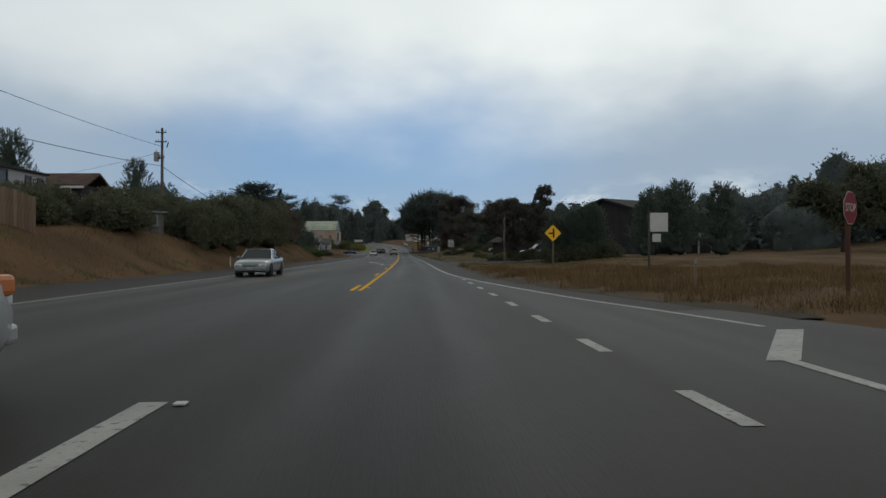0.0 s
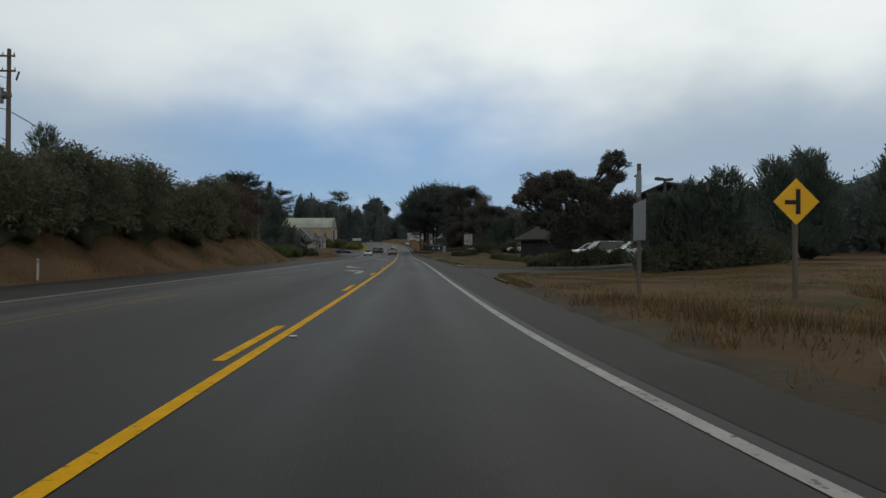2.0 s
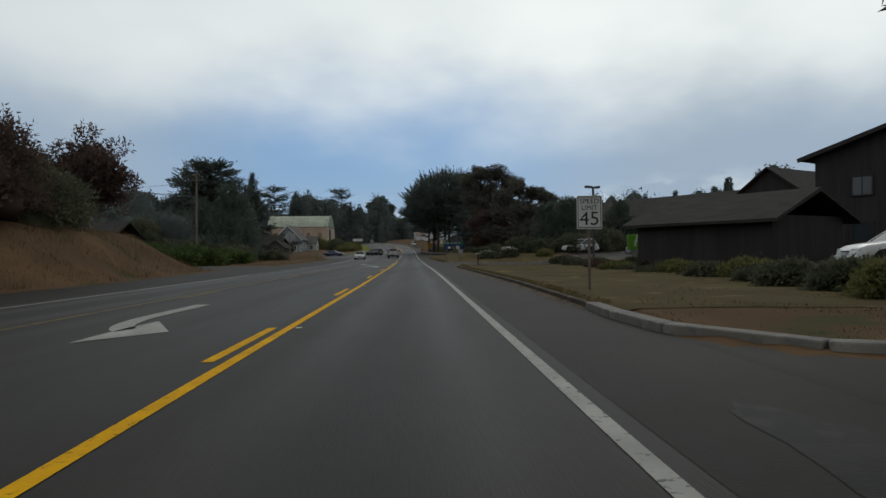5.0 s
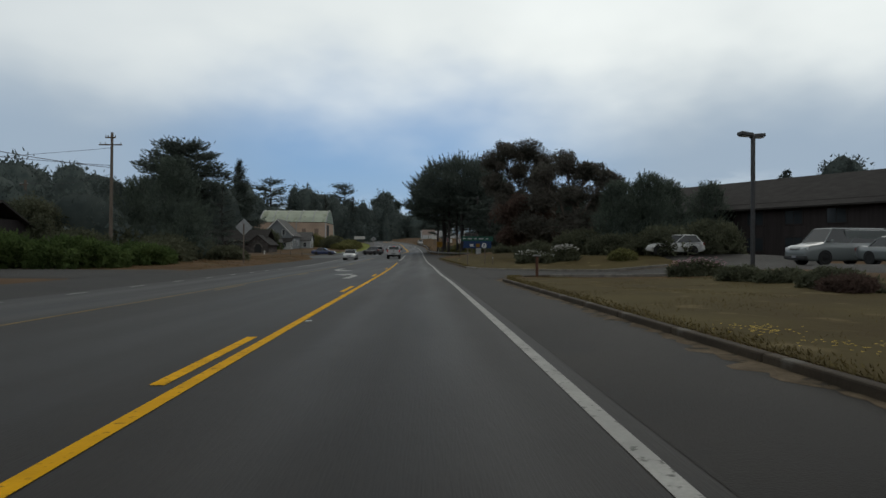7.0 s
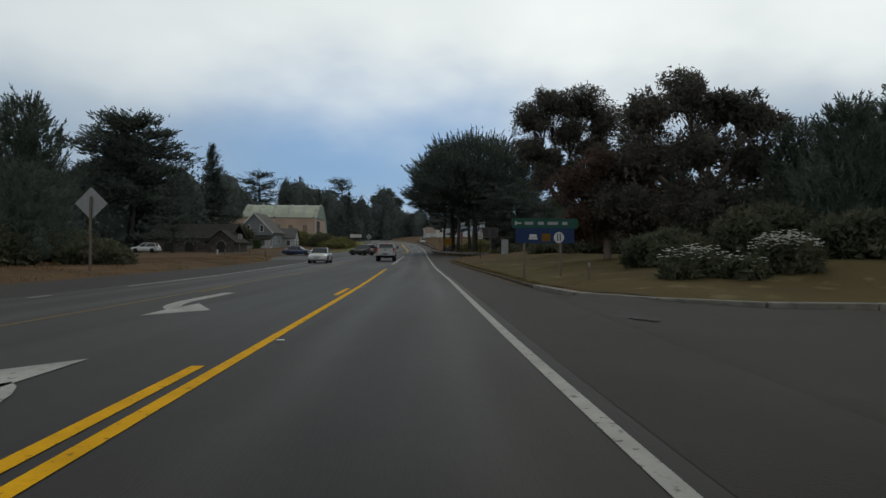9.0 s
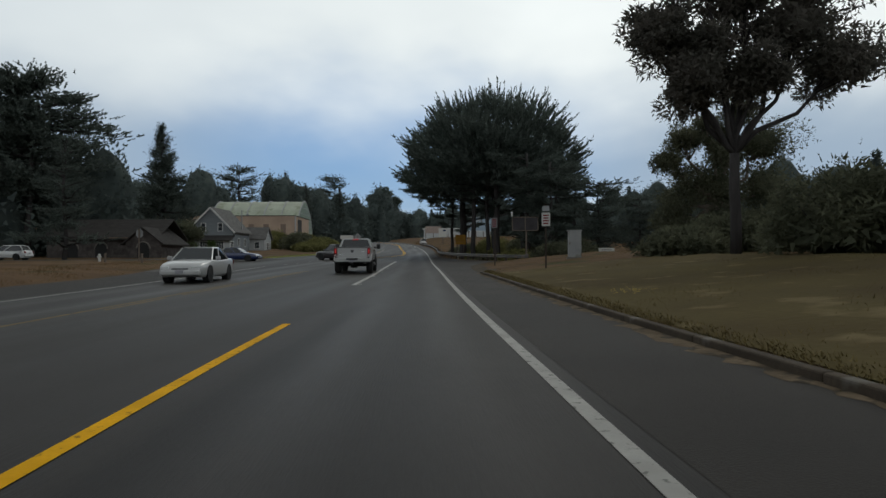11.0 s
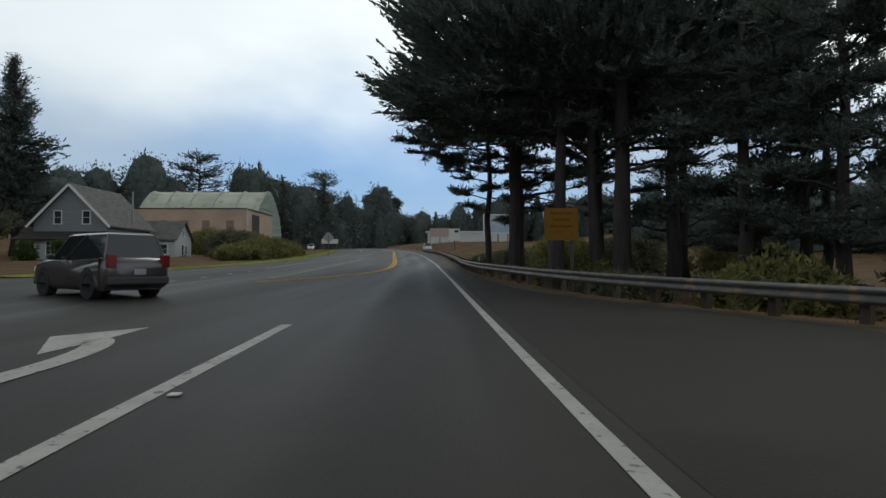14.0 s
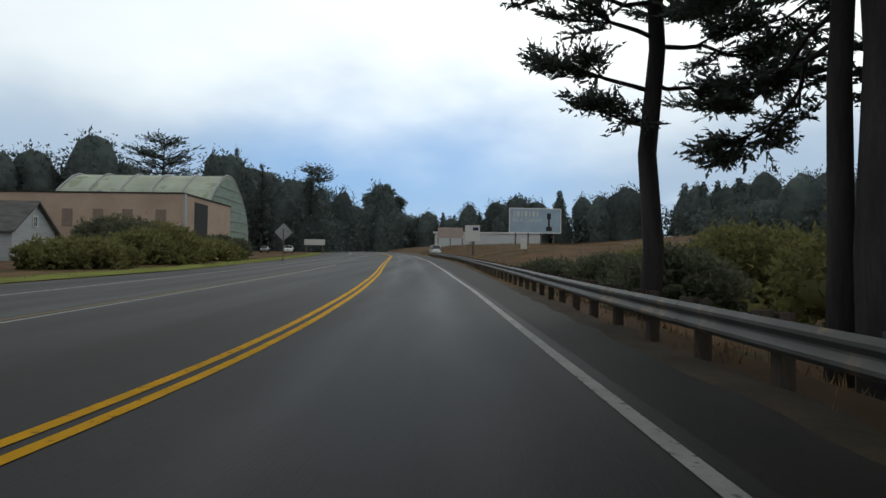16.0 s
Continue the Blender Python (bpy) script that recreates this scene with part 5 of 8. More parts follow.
for i in range(27):
    x, y = 12.2 + 0.9 * math.sin(i * 1.7), 97 + i * 1.75
    bush(x, y, 2.0 + 0.5 * math.sin(i * 2.9), 2.2, 0.62 + 0.24 * math.sin(i * 2.1), "low shrub in the hotel planting strip", 1200 + i, (BUSH, REDLEAF, BUSH, BUSHLIGHT, BUSH)[i % 5], 0.09, 20, 110, name="low_shrub")
for i, (x, y) in enumerate(((11.5, 99), (13, 151.5 + 13), (12.5, 113))):
    bush(x, y, 2.2, 2.0, 1.0, "flowering shrub with white blossom", 216 + i, BUSHLIGHT, 0.1, 16, 110, name="flowering_shrub")
for i, (x, y, w, h) in enumerate(((10.4, 101.0, 2.2, 1.2), (11.2, 98.6, 2.4, 1.2), (11.0, 104.0, 2.2, 1.1), (12.4, 96.6, 2.2, 1.2), (10.9, 107.0, 2.0, 1.0))):
    bush(x, y, w, w, h, "rounded green shrub at the lawn's back edge", 270 + i, BUSHLIGHT if i == 0 else BUSH, 0.11, 26, 120, name="shrub")
for i, (x, y, h, w) in enumerate(((29.4, 100, 8.5, 6.2), (33.9, 103, 9.7, 7), (29.3, 94.5, 8.0, 5.7))):
    tree_pine(x, y, h, w, "dense dark pine before the hotel", 275 + i, n=1300)
# dense trees past the second entrance
tree_gum(10.4, 210.5, 16.5, 11, "tall airy eucalyptus with bare hanging twigs", 220, [(-3.0, 0, 13.0, 2.24), (-1.2, 0, 14.8, 2.01), (1.6, 0, 14.4, 2.36), (3.8, 0, 13.0, 2.48), (-3.4, 0.4, 10.2, 1.89), (0.4, 0, 11.8, 2.12), (3.0, 0, 10.4, 2.24), (-2.0, -0.5, 7.6, 1.89), (4.8, 0, 8.6, 2.12), (-1.4, -0.6, 9.4, 1.42), (0.4, -0.8, 8.0, 1.53)], EUCA, 0.26, 0.21, 320, sub=13, bark=BARK)
tree_gum(13.2, 184, 11, 9, "dense dark gum tree", 221, [(-3.2, 0, 8.4, 1.9), (-0.8, 0, 9.4, 1.8), (1.4, 0, 8.8, 1.8), (3.2, 0, 8.2, 1.6), (0, 0, 6.4, 2.4), (-3.4, 0, 5.8, 2.2), (3.2, 0, 5.6, 2.4), (0, -1, 3.2, 2.6), (-4, 0, 3.0, 2.2), (4, 0, 3, 2.4)], EUCA, 0.4, 0.21, 300)
tree_gum(8.4, 186, 7.4, 6, "rounded reddish tree behind the road sign", 222, [(0, 0, 5.6, 1.7), (-1.4, 0, 4.6, 1.7), (1.6, 0, 4.4, 1.8), (0, 0, 3.0, 2.2), (2.2, 0, 2.2, 1.8), (-1.8, 0.4, 2.2, 1.6)], REDLEAF, 0.25, 0.2, 250, name="small_tree")
for i, (x, y, h, w) in enumerate(((17.6, 181, 7.4, 6.0), (17.4, 172.5, 7.2, 5.6), (23, 187, 7.5, 6), (14.6, 193, 8.0, 5.5), (27, 183, 7.5, 6), (14.4, 171.5, 6.4, 4.8), (20.6, 177, 7.2, 6))):
    tree_pine(x, y, h, w, "dark young pine with upright shoots", 225 + i, n=1500)
for i, (x, y, w, d, h) in enumerate(((8.0, 174, 4, 4, 1.7), (11.5, 172, 5, 4, 2.4), (13.8, 168.5, 5, 4, 2.0), (17, 167, 5, 4, 2.6), (21, 168, 6, 5, 3.2), (12.5, 205, 7, 8, 3.6), (16.5, 196, 8, 8, 4.4), (18, 212, 8, 9, 3.6), (14, 219, 7, 8, 2.6), (20.5, 226, 9, 9, 3.2), (24, 204, 8, 8, 5.4), (9.4, 214, 4, 5, 1.6))):
    bush(x, y, w, d, h, "dense dark shrub at the wood's edge", 235 + i, BUSH, 0.17, 32, 130, name="shrub")
tree_gum(16.6, 227, 12, 11, "leafy light-green tree by the verge", 250, [(-3.4, 0, 6.4, 1.2), (-2.4, 0, 7.8, 1.3), (-0.6, 0.5, 8.8, 1.5), (1.4, 0, 9.6, 1.7), (-1.8, 0, 5.2, 1.9), (0.4, 0, 7.0, 2.2), (3.0, 0, 7.6, 2.6), (-2.8, 0, 3.6, 1.9), (0, 0, 4.4, 2.6), (3.2, 0, 4.6, 2.8), (0, -0.5, 2.2, 2.4), (3.6, 0, 2.2, 2.6), (-3.0, 0, 1.8, 1.9)], BUSH, 0.34, 0.15, 300, name="leafy_tree", sub=11)
# white daisies
def flower_bed(x, y, w, d, h, n, seed, mat, label):
    b = bush(x, y, w, d, h, label, seed, BUSH, 0.12, 26, 110, name="flowering_shrub")
    g = np.random.default_rng(seed)
    a, r = g.uniform(0, math.tau, n), np.sqrt(g.random(n))
    c = np.stack([np.cos(a) * r * w / 2, np.sin(a) * r * d / 2, h * (0.55 + 0.5 * np.sqrt(1 - 0.85 * r * r)) + 0.08 * g.normal(size=n)], 1)
    v = []
    for k in range(5):
        t = k / 5 * math.tau
        s = 0.06
        v.append(np.stack([c, c + 1.3 * s * np.array([math.cos(t - 0.45), math.sin(t - 0.45), 0.3]), c + 1.3 * s * np.array([math.cos(t + 0.45), math.sin(t + 0.45), 0.3])], 1).reshape(-1, 3))
    foliage("blossom", v, mat, b, "small open blossoms")
    return b


flower_bed(6.3, 166.5, 2.4, 1.8, 1.0, 110, 260, PETAL, "daisy bush in white flower on the lawn edge")
flower_bed(8.9, 165.8, 2.2, 1.8, 1.25, 210, 261, PETAL, "daisy bush in white flower on the lawn edge")
flower_bed(11.8, 146.5, 2.6, 2.0, 0.9, 130, 262, PINKPETAL, "low shrub in pink flower")
flower_bed(7.4, 165.3, 1.4, 1.4, 0.8, 30, 263, PETAL, "daisy bush in white flower on the lawn edge")

# ---- the great cypress grove behind the rail ----
tree_cypress_dome(5.0, 278.5, 22.2, 23.5, [(0.4, 0.6, 0.5)], 8.0, "great cypress whose feathery dome tops the grove", 6800, 300, 1300)
# bare-stemmed cypresses along the rail; heights are over their own ground
cypress(-0.68, 292.4, 20, 0.25, [(5.2, -1.3, -0.6, 5.6, 1.1), (6.2, -2.6, 0.2, 6.9, 1.3), (7.6, -3.0, -0.8, 8.6, 1.5), (9.0, -2.7, 0.8, 9.9, 1.5), (10.0, -4.2, -1.5, 11.2, 1.8), (11.5, -7.0, -3.0, 11.8, 2.0), (12.5, -6.0, -5, 12.4, 2.0),
        (9.4, -5.4, 0.4, 9.7, 1.7), (9.8, -5.8, -0.6, 10.0, 1.5), (10.4, -7.2, -1.2, 10.9, 1.3), (10.8, -6.2, 1.0, 11.2, 1.9), (8.6, -3.9, 0.2, 9.2, 1.5), (6.4, 2.6, 1.6, 6.2, 1.4), (7.4, 3.6, 0.6, 7.4, 1.6), (8.4, 3.0, 2.5, 9.0, 1.8), (9.6, 3.4, 1.0, 10.4, 1.8)] + fan(1, 12, 10.5, 19, 4.2), "slim leaning cypress with layered boughs at the rail", 301, (0.5, 0.3), dens=1.7)
cypress(0.70, 286.3, 21, 0.21, [(7.2, -2.2, 1.4, 7.0, 1.3), (8.2, -2.6, 2.4, 8.6, 1.5), (9.2, -2.4, 1.0, 9.6, 1.6), (6.0, 0.5, 5.0, 4.9, 1.4), (6.6, 1.4, 7.0, 6.4, 1.6), (8.0, 2.0, 6.2, 8.0, 1.9), (9.5, 1.5, 7, 9.8, 2.0), (10.0, -3.5, 3.0, 11.6, 1.9), (11.5, -6.5, -1.0, 12.0, 2.1)] + fan(2, 10, 12, 19, 4.5), "bare-stemmed cypress behind the rail", 302, (0.2, 0.1), dens=1.5)
cypress(1.05, 285.2, 22, 0.54, [(5.4, 3.0, 3.4, 5.7, 1.0), (7.4, 4.6, 4.0, 8.2, 1.7), (6.8, 7.0, 1.0, 9.2, 1.8), (6.0, 7.2, -1.2, 7.9, 0.9), (6.1, 6.2, -2.2, 4.6, 0.5), (6.3, 6.8, -1.6, 5.4, 0.45), (8.0, 5.8, 4.5, 8.6, 2.2), (9.0, 3.0, 7.0, 9.8, 2.2), (10.5, 6.5, 2.0, 11.6, 2.3)] + fan(3, 11, 11, 20, 5.0), "stout cypress with long drooping limbs", 303, (-0.2, 0.2), dens=1.5)
cypress(1.95, 273.0, 21, 0.33, fan(4, 12, 8.0, 19, 4.6) + [(8.5, -5, 1.0, 9.6, 2.0), (10, -8.5, 2.0, 10.0, 2.2), (11, -9.0, 0.0, 11.4, 2.2), (9.0, -6.4, 3.5, 9.2, 2.0)], "dark bare-stemmed cypress in the grove", 304, dens=1.0)
cypress(3.75, 273.3, 21, 0.28, fan(5, 14, 7.0, 19, 5.0) + [(5.5, 1.0, 4.5, 7.4, 1.5)], "dark bare-stemmed cypress in the grove", 305, (0.4, 0.5), dens=1.1)
cypress(5.0, 271.4, 19, 0.46, fan(7, 14, 6.0, 18, 5.2), "dark bare-stemmed cypress in the grove", 307, (-0.3, 0.2), dens=1.1)
cypress(9.0, 275.6, 19, 0.40, fan(8, 22, 2.5, 18, 5.0), "dark bare-stemmed cypress in the grove", 308, dens=1.1)
cypress(12.2, 282.5, 17, 0.38, fan(9, 22, 2.2, 16, 4.6), "dark bare-stemmed cypress in the grove", 309, dens=1.1)
cypress(8.2, 264.5, 14, 0.30, fan(10, 24, 2.6, 13.5, 4.2), "dark cypress with low boughs beside the grove", 331, dens=1.4)
cypress(10.6, 261.5, 12.6, 0.28, fan(13, 26, 2.2, 12, 4.0), "dark cypress with low boughs beside the grove", 334, dens=1.4)
cypress(12.4, 267.5, 12.4, 0.30, fan(11, 24, 2.0, 12, 4.2), "dark cypress with low boughs beside the grove", 332, dens=1.4)
cypress(15.5, 271, 11.5, 0.28, fan(12, 15, 1.8, 10.5, 4.0), "dark cypress with low boughs beside the grove", 333, dens=1.3)
tree_layered(16.5, 262, 10.5, 9, "dark spreading cypress behind the grove", 303, 9, 420, bare=0.2)
tree_layered(23, 267, 9, 9, "dark spreading cypress behind the grove", 304, 8, 360, bare=0.18)
tree_layered(30, 268, 10.5, 8, "flat-topped cypress beyond the grove", 305, 8, 320, bare=0.25)
tree_layered(38, 290, 12, 9, "flat-topped cypress beyond the grove", 306, 8, 300, bare=0.3)
for i, (x, y, w, d, h) in enumerate(((2.4, 263, 4, 5, 1.6), (6.0, 258, 5, 5, 2.2), (9.5, 252, 5, 5, 2.6), (3.4, 275, 5, 7, 2.4), (2.6, 300, 5, 8, 2.6), (5.5, 292, 6, 8, 3.6), (3.0, 312, 5, 9, 2.4), (7.5, 305, 7, 9, 4.0), (2.0, 326, 5, 9, 1.9),
                                         (8.5, 322, 7, 10, 3.0), (12.5, 256, 7, 6, 3.4), (16, 282, 8, 9, 3.4), (12, 295, 8, 9, 4.2), (14, 312, 9, 10, 3.8), (22, 250, 9, 9, 3.0), (19, 241, 6, 6, 1.6))):
    bush(x, y, w, d, h, "bushy yellow-green scrub behind the rail" if i % 2 else "dark scrub under the cypresses", 310 + i, BUSHLIGHT if i % 2 else BUSH, 0.18, 32, 130, name="scrub")
# scrub before the warehouse
for i, (x, y, w, d, h) in enumerate(((-28, 316, 6, 9, 2.2), (-28.5, 328, 7, 11, 3.2), (-31, 323, 5, 7, 2.0), (-35, 335, 9, 11, 4.4), (-29, 341, 7, 10, 2.4), (-37, 348, 9, 11, 4.4), (-44, 352, 9, 9, 5.0), (-33, 355, 8, 9, 3.0))):
    bush(x, y, w, d, h, "yellow-green coyote brush along the verge", 340 + i, BUSHLIGHT if i % 4 != 3 else BUSH, 0.2, 36, 140, name="scrub")
for i, (x, y, w, d, h) in enumerate(((-50.5, 311, 3, 3, 2.6), (-46.8, 311, 2.4, 2.4, 2.6), (-54, 309, 3, 3, 1.5))):
    bush(x, y, w, d, h, "clipped green shrub in the cottage yard", 352 + i, IVY, 0.14, 24, 120, name="shrub")


# ---- grasses ----
def grass(name, x0, x1, y0, y1, n, hmin, hmax, mat, label, seed, keep=None, lean=0.35, wide=0.6):
    g = np.random.default_rng(seed)
    x, y = g.uniform(x0, x1, n), g.uniform(y0, y1, n)
    clump = np.sin(x * 1.3 + 2 * np.sin(y * 0.7)) + np.sin(y * 1.1 + 1.7 * np.sin(x * 0.9))
    ok = clump + g.normal(size=n) > -0.6
    if keep is not None:
        ok &= keep(x, y)
    x, y = x[ok], y[ok]
    m = len(x)
    b = np.stack([x, y, land(x, y) - 0.02], 1)
    h = g.uniform(hmin, hmax, m) * (0.75 + 0.25 * clump[ok].clip(-1, 1))
    d = np.stack([g.normal(size=m) * lean, g.normal(size=m) * lean, np.ones(m)], 1)
    d /= np.linalg.norm(d, axis=1, keepdims=True)
    a = g.uniform(0, math.tau, m)
    s = np.stack([np.cos(a), np.sin(a), 0 * a], 1) * wide * (0.010 + 0.018 * g.random(m))[:, None]
    v = np.stack([b - s, b + s, b + d * h[:, None]], 1).reshape(-1, 3)
    ob = mesh_np(name, v, np.arange(3 * m).reshape(-1, 3), mat)
    return tagged(ob, label, "grass", kind="stuff")


out_right = lambda m: (lambda x, y: x > paved_right(y) + m + 0.5 * np.sin(y * 2.1))
out_left = lambda m: (lambda x, y: x < paved_left(y) - m)
grass("dry_grass", 3, 32, 22, 66, 170000, 0.14, 0.50, GRASS_DRY, "tall dry brown grass in the field", 401, lambda x, y: (x > paved_right(y) + 0.5 + 0.5 * np.sin(y * 2.1)) & (y < 60 + 4 * np.sin(x * 0.6)))
grass("lawn_grass", 3, 20, 56, 88, 150000, 0.04, 0.15, GRASS_LAWN, "short mown dry grass at the corner of the field", 409, lambda x, y: (x > paved_right(y) + 0.25 + 0.15 * np.sin(y * 3.1)) & (y < near_kerb(x) - 0.15), 1.2)
grass("dry_grass", -30, -14, -5, 138, 90000, 0.15, 0.50, GRASS_DRY, "tall dry brown grass on the bank", 402, out_left(0.4))
grass("lawn_grass", 2, 12, 93, 148, 110000, 0.05, 0.12, GRASS_LAWN, "short parched lawn grass", 403, lambda x, y: (x > paved_right(y) + 0.3) & (y > far_kerb(x) + 0.2), 1.6)
grass("lawn_grass", -1, 15, 163, 246, 110000, 0.05, 0.13, GRASS_LAWN, "short parched verge grass", 404, lambda x, y: (x > paved_right(y) + 0.4) & ((x < 2.5) | (y > 163)), 1.6)
grass("dry_grass", -30, -17, 160, 246, 40000, 0.05, 0.22, GRASS_DRY, "short dry grass on the far verge", 405, out_left(0.3))
grass("green_grass", -30, -22, 268, 420, 40000, 0.08, 0.25, GRASS_GREEN, "strip of green verge grass", 406, lambda x, y: (x < paved_left(y) - 0.2) & (x > paved_left(y) - 3.5))
grass("dry_grass", -12, 24, 340, 470, 40000, 0.2, 0.7, GRASS_DRY, "dry grass on the rising verge", 407, out_right(1.0))
grass("dry_grass", -4, 8, 246, 345, 30000, 0.08, 0.3, GRASS_DRY, "thin dry grass behind the rail", 408, out_right(0.6))


def yellow_patch(x, y, w, n, seed):
    """Small yellow blossoms scattered low in the lawn."""
    g = np.random.default_rng(seed)
    px, py = x + g.normal(size=n) * w, y + g.normal(size=n) * w * 1.6
    b = np.stack([px, py, land(px, py) + g.uniform(0.05, 0.11, n)], 1)
    v = []
    for k in range(4):
        t = k * math.tau / 4
        v.append(np.stack([b, b + 0.02 * np.array([math.cos(t - 0.5), math.sin(t - 0.5), 0.35]), b + 0.02 * np.array([math.cos(t + 0.5), math.sin(t + 0.5), 0.35])], 1).reshape(-1, 3))
    v = np.concatenate(v)
    return tagged(mesh_np("yellow_flowers", v, tris_of(len(v) // 3), YELLOWPETAL), "small yellow flowers scattered in the lawn", "flowers", kind="stuff")


yellow_patch(3.4, 122.9, 0.2, 90, 410)
yellow_patch(3.6, 121.2, 0.25, 40, 411)
yellow_patch(5.4, 113.5, 0.3, 30, 412)
yellow_patch(1.6, 196.3, 0.25, 70, 413)


# ---- roadside things ----
def ground_m(x, y, rz=0.0, dz=-0.02):
    return Matrix.Translation((x, y, float(land(x, y)) + dz)) @ Matrix.Rotation(radians(rz), 4, "Z")




def plate(outline, thick, bevel=0.0):
    return prism(bmesh.new(), outline, -thick / 2, thick / 2)


def rounded(w, h, r, z, n=5):
    pts = []
    for cx, cz, a0 in ((w / 2 - r, h / 2 - r, 0), (-w / 2 + r, h / 2 - r, 90), (-w / 2 + r, -h / 2 + r, 180), (w / 2 - r, -h / 2 + r, 270)):
        pts += [(cx + r * math.cos(radians(a0 + 90 * i / n)), z + cz + r * math.sin(radians(a0 + 90 * i / n))) for i in range(n + 1)]
    return pts


def diamond(s, z, r=0.05):
    h = s / math.sqrt(2)
    return [(0, z - h), (h, z), (0, z + h), (-h, z)]


def sign_post(t, h, wood=False, s=0.09):
    if wood:
        part("post", boxed((0, 0.06, h / 2 - 0.2), (s, s, h + 0.4), bevel=0.008), POLEWOOD, t)
    else:
        part("post", boxed((0, 0.045, h / 2 - 0.2), (0.05, 0.05, h + 0.4), bevel=0.004), GALV, t)


def junction_sign(x, y, z0, rz=0):
    t = thing("junction_sign", ground_m(x, y, rz), "yellow diamond junction warning sign on a post", "road sign")
    sign_post(t, z0 + 0.3, True)
    panel = part("panel", plate(diamond(0.76, z0), 0.006), SIGN_YELLOW, t)
    part("border", plate(diamond(0.76, z0), 0.002), SIGN_BLACK, panel).location = (0, 0.003, 0)
    bm = boxed((0.04, -0.008, z0), (0.105, 0.006, 0.58))
    box(bm, (-0.14, -0.008, z0 - 0.015), (0.26, 0.006, 0.10))
    part("junction_symbol", bm, SIGN_BLACK, panel)
    return t


def speed_sign(x, y, z0, rz=0):
    t = thing("speed_limit_sign", ground_m(x, y, rz), "white speed limit sign on a slim post", "road sign")
    sign_post(t, z0 + 0.45, True, 0.07)
    panel = part("panel", plate(rounded(0.73, 0.96, 0.05, z0), 0.006), SIGN_WHITE, t)
    bm = bmesh.new()
    for c, s in (((0, -0.006, z0 + 0.44), (0.65, 0.004, 0.022)), ((0, -0.006, z0 - 0.44), (0.65, 0.004, 0.022)), ((0.325, -0.006, z0), (0.018, 0.004, 0.90)), ((-0.325, -0.006, z0), (0.018, 0.004, 0.90))):
        box(bm, c, s)
    part("border", bm, SIGN_BLACK, panel)
    for text, size, dz, w in (("SPEED", 0.20, 0.315, 0.54), ("LIMIT", 0.20, 0.125, 0.45), ("45", 0.555, -0.195, 0.54)):
        lettering("lettering", text, size, pose(0, -0.007, z0 + dz, 90, 0, 0), SIGN_BLACK, panel, width=w)
    return t


def octagon(r, z):
    return [(r * math.cos(radians(22.5 + 45 * i)), z + r * math.sin(radians(22.5 + 45 * i))) for i in range(8)]


def stop_sign(x, y, z0, rz, label, front=True):
    t = thing("stop_sign", ground_m(x, y, rz), label, "road sign")
    part("post", boxed((0, 0.06, z0 / 2), (0.09, 0.09, z0 + 0.8), bevel=0.008), REDWOOD, t)
    panel = part("panel", plate(octagon(0.40, z0), 0.006), SIGN_RED, t)
    part("border", plate(octagon(0.415, z0), 0.004), SIGN_WHITE, panel).location = (0, 0.003, 0)
    part("sign_back", plate(octagon(0.41, z0), 0.004), GALV, panel).location = (0, 0.008, 0)
    lettering("lettering", "STOP", 0.28, pose(0, -0.007, z0, 90, 0, 0), SIGN_WHITE, panel, width=0.58)
    return t


def back_sign(x, y, z0, outline, label, rz=0, posts=1, wood=True, name="road_sign", mat=None):
    """A sign seen from behind: bare metal and its post."""
    t = thing(name, ground_m(x, y, rz), label, "road sign")
    part("panel", plate(outline, 0.006), mat or GALV, t)
    part("post", boxed((0, -0.06, z0 / 2), (0.10, 0.10, z0 + 0.7), bevel=0.008), POLEWOOD if wood else GALV, t)
    for dz in (0.18, -0.18):
        part("bracket", boxed((0, -0.008, z0 + dz), (0.5, 0.012, 0.04)), GALV, t)
    return t


junction_sign(8.50, 59.50, 2.25)
speed_sign(4.06, 104.90, 2.25)
stop_sign(10.1, 32.0, 2.1, 37, "red octagonal stop sign seen edgewise on a wooden post")
back_sign(-19.9, 179.8, 3.5, diamond(1.2, 3.5), "grey back of a diamond sign on a wooden post")
back_sign(-22.3, 343, 3.0, diamond(1.3, 3.0), "grey back of a diamond sign by the verge")
s = thing("stop_sign", ground_m(-31, 244, 160), "pale back of a stop sign at the side street", "road sign")
part("panel", plate(octagon(0.45, 2.6), 0.006), GALV, s)
part("post", boxed((0, 0.06, 1.4), (0.09, 0.09, 3.2), bevel=0.006), POLEWOOD, s)


def delineator(x, y, h, label, rz=0, mat=None, name="marker_post", base=-0.2):
    t = thing(name, ground_m(x, y, rz), label, "marker post")
    part("post", boxed((0, 0, (h + base) / 2), (0.085, 0.03, h - base), bevel=0.008), mat or SIGN_WHITE, t)
    part("reflector", boxed((0, -0.022, h - 0.12), (0.07, 0.01, 0.14), bevel=0.003), GALV, t)
    return t


delineator(7.7, 35.2, 0.95, "weathered flexible marker post in dry grass", 0, WOOD)
delineator(-15.3, 71.4, 0.9, "tilted pale marker post on the bank", 8)
delineator(-0.62, 260.6, 1.0, "white marker post behind the guard rail")
delineator(-2.48, 272.6, 1.04, "greyish white marker post clamped behind the guard rail", 0, CONCRETE, base=0.42)
for i, (x, y) in enumerate(((-27.5, 236.5), (-25.6, 237.4), (-31.5, 238.5))):
    t = thing("bollard", ground_m(x, y), "short dark wooden bollard on the verge", "bollard", "verge bollards")
    part("post", boxed((0, 0, 0.35), (0.16, 0.16, 0.9), bevel=0.02), POLEWOOD, t)
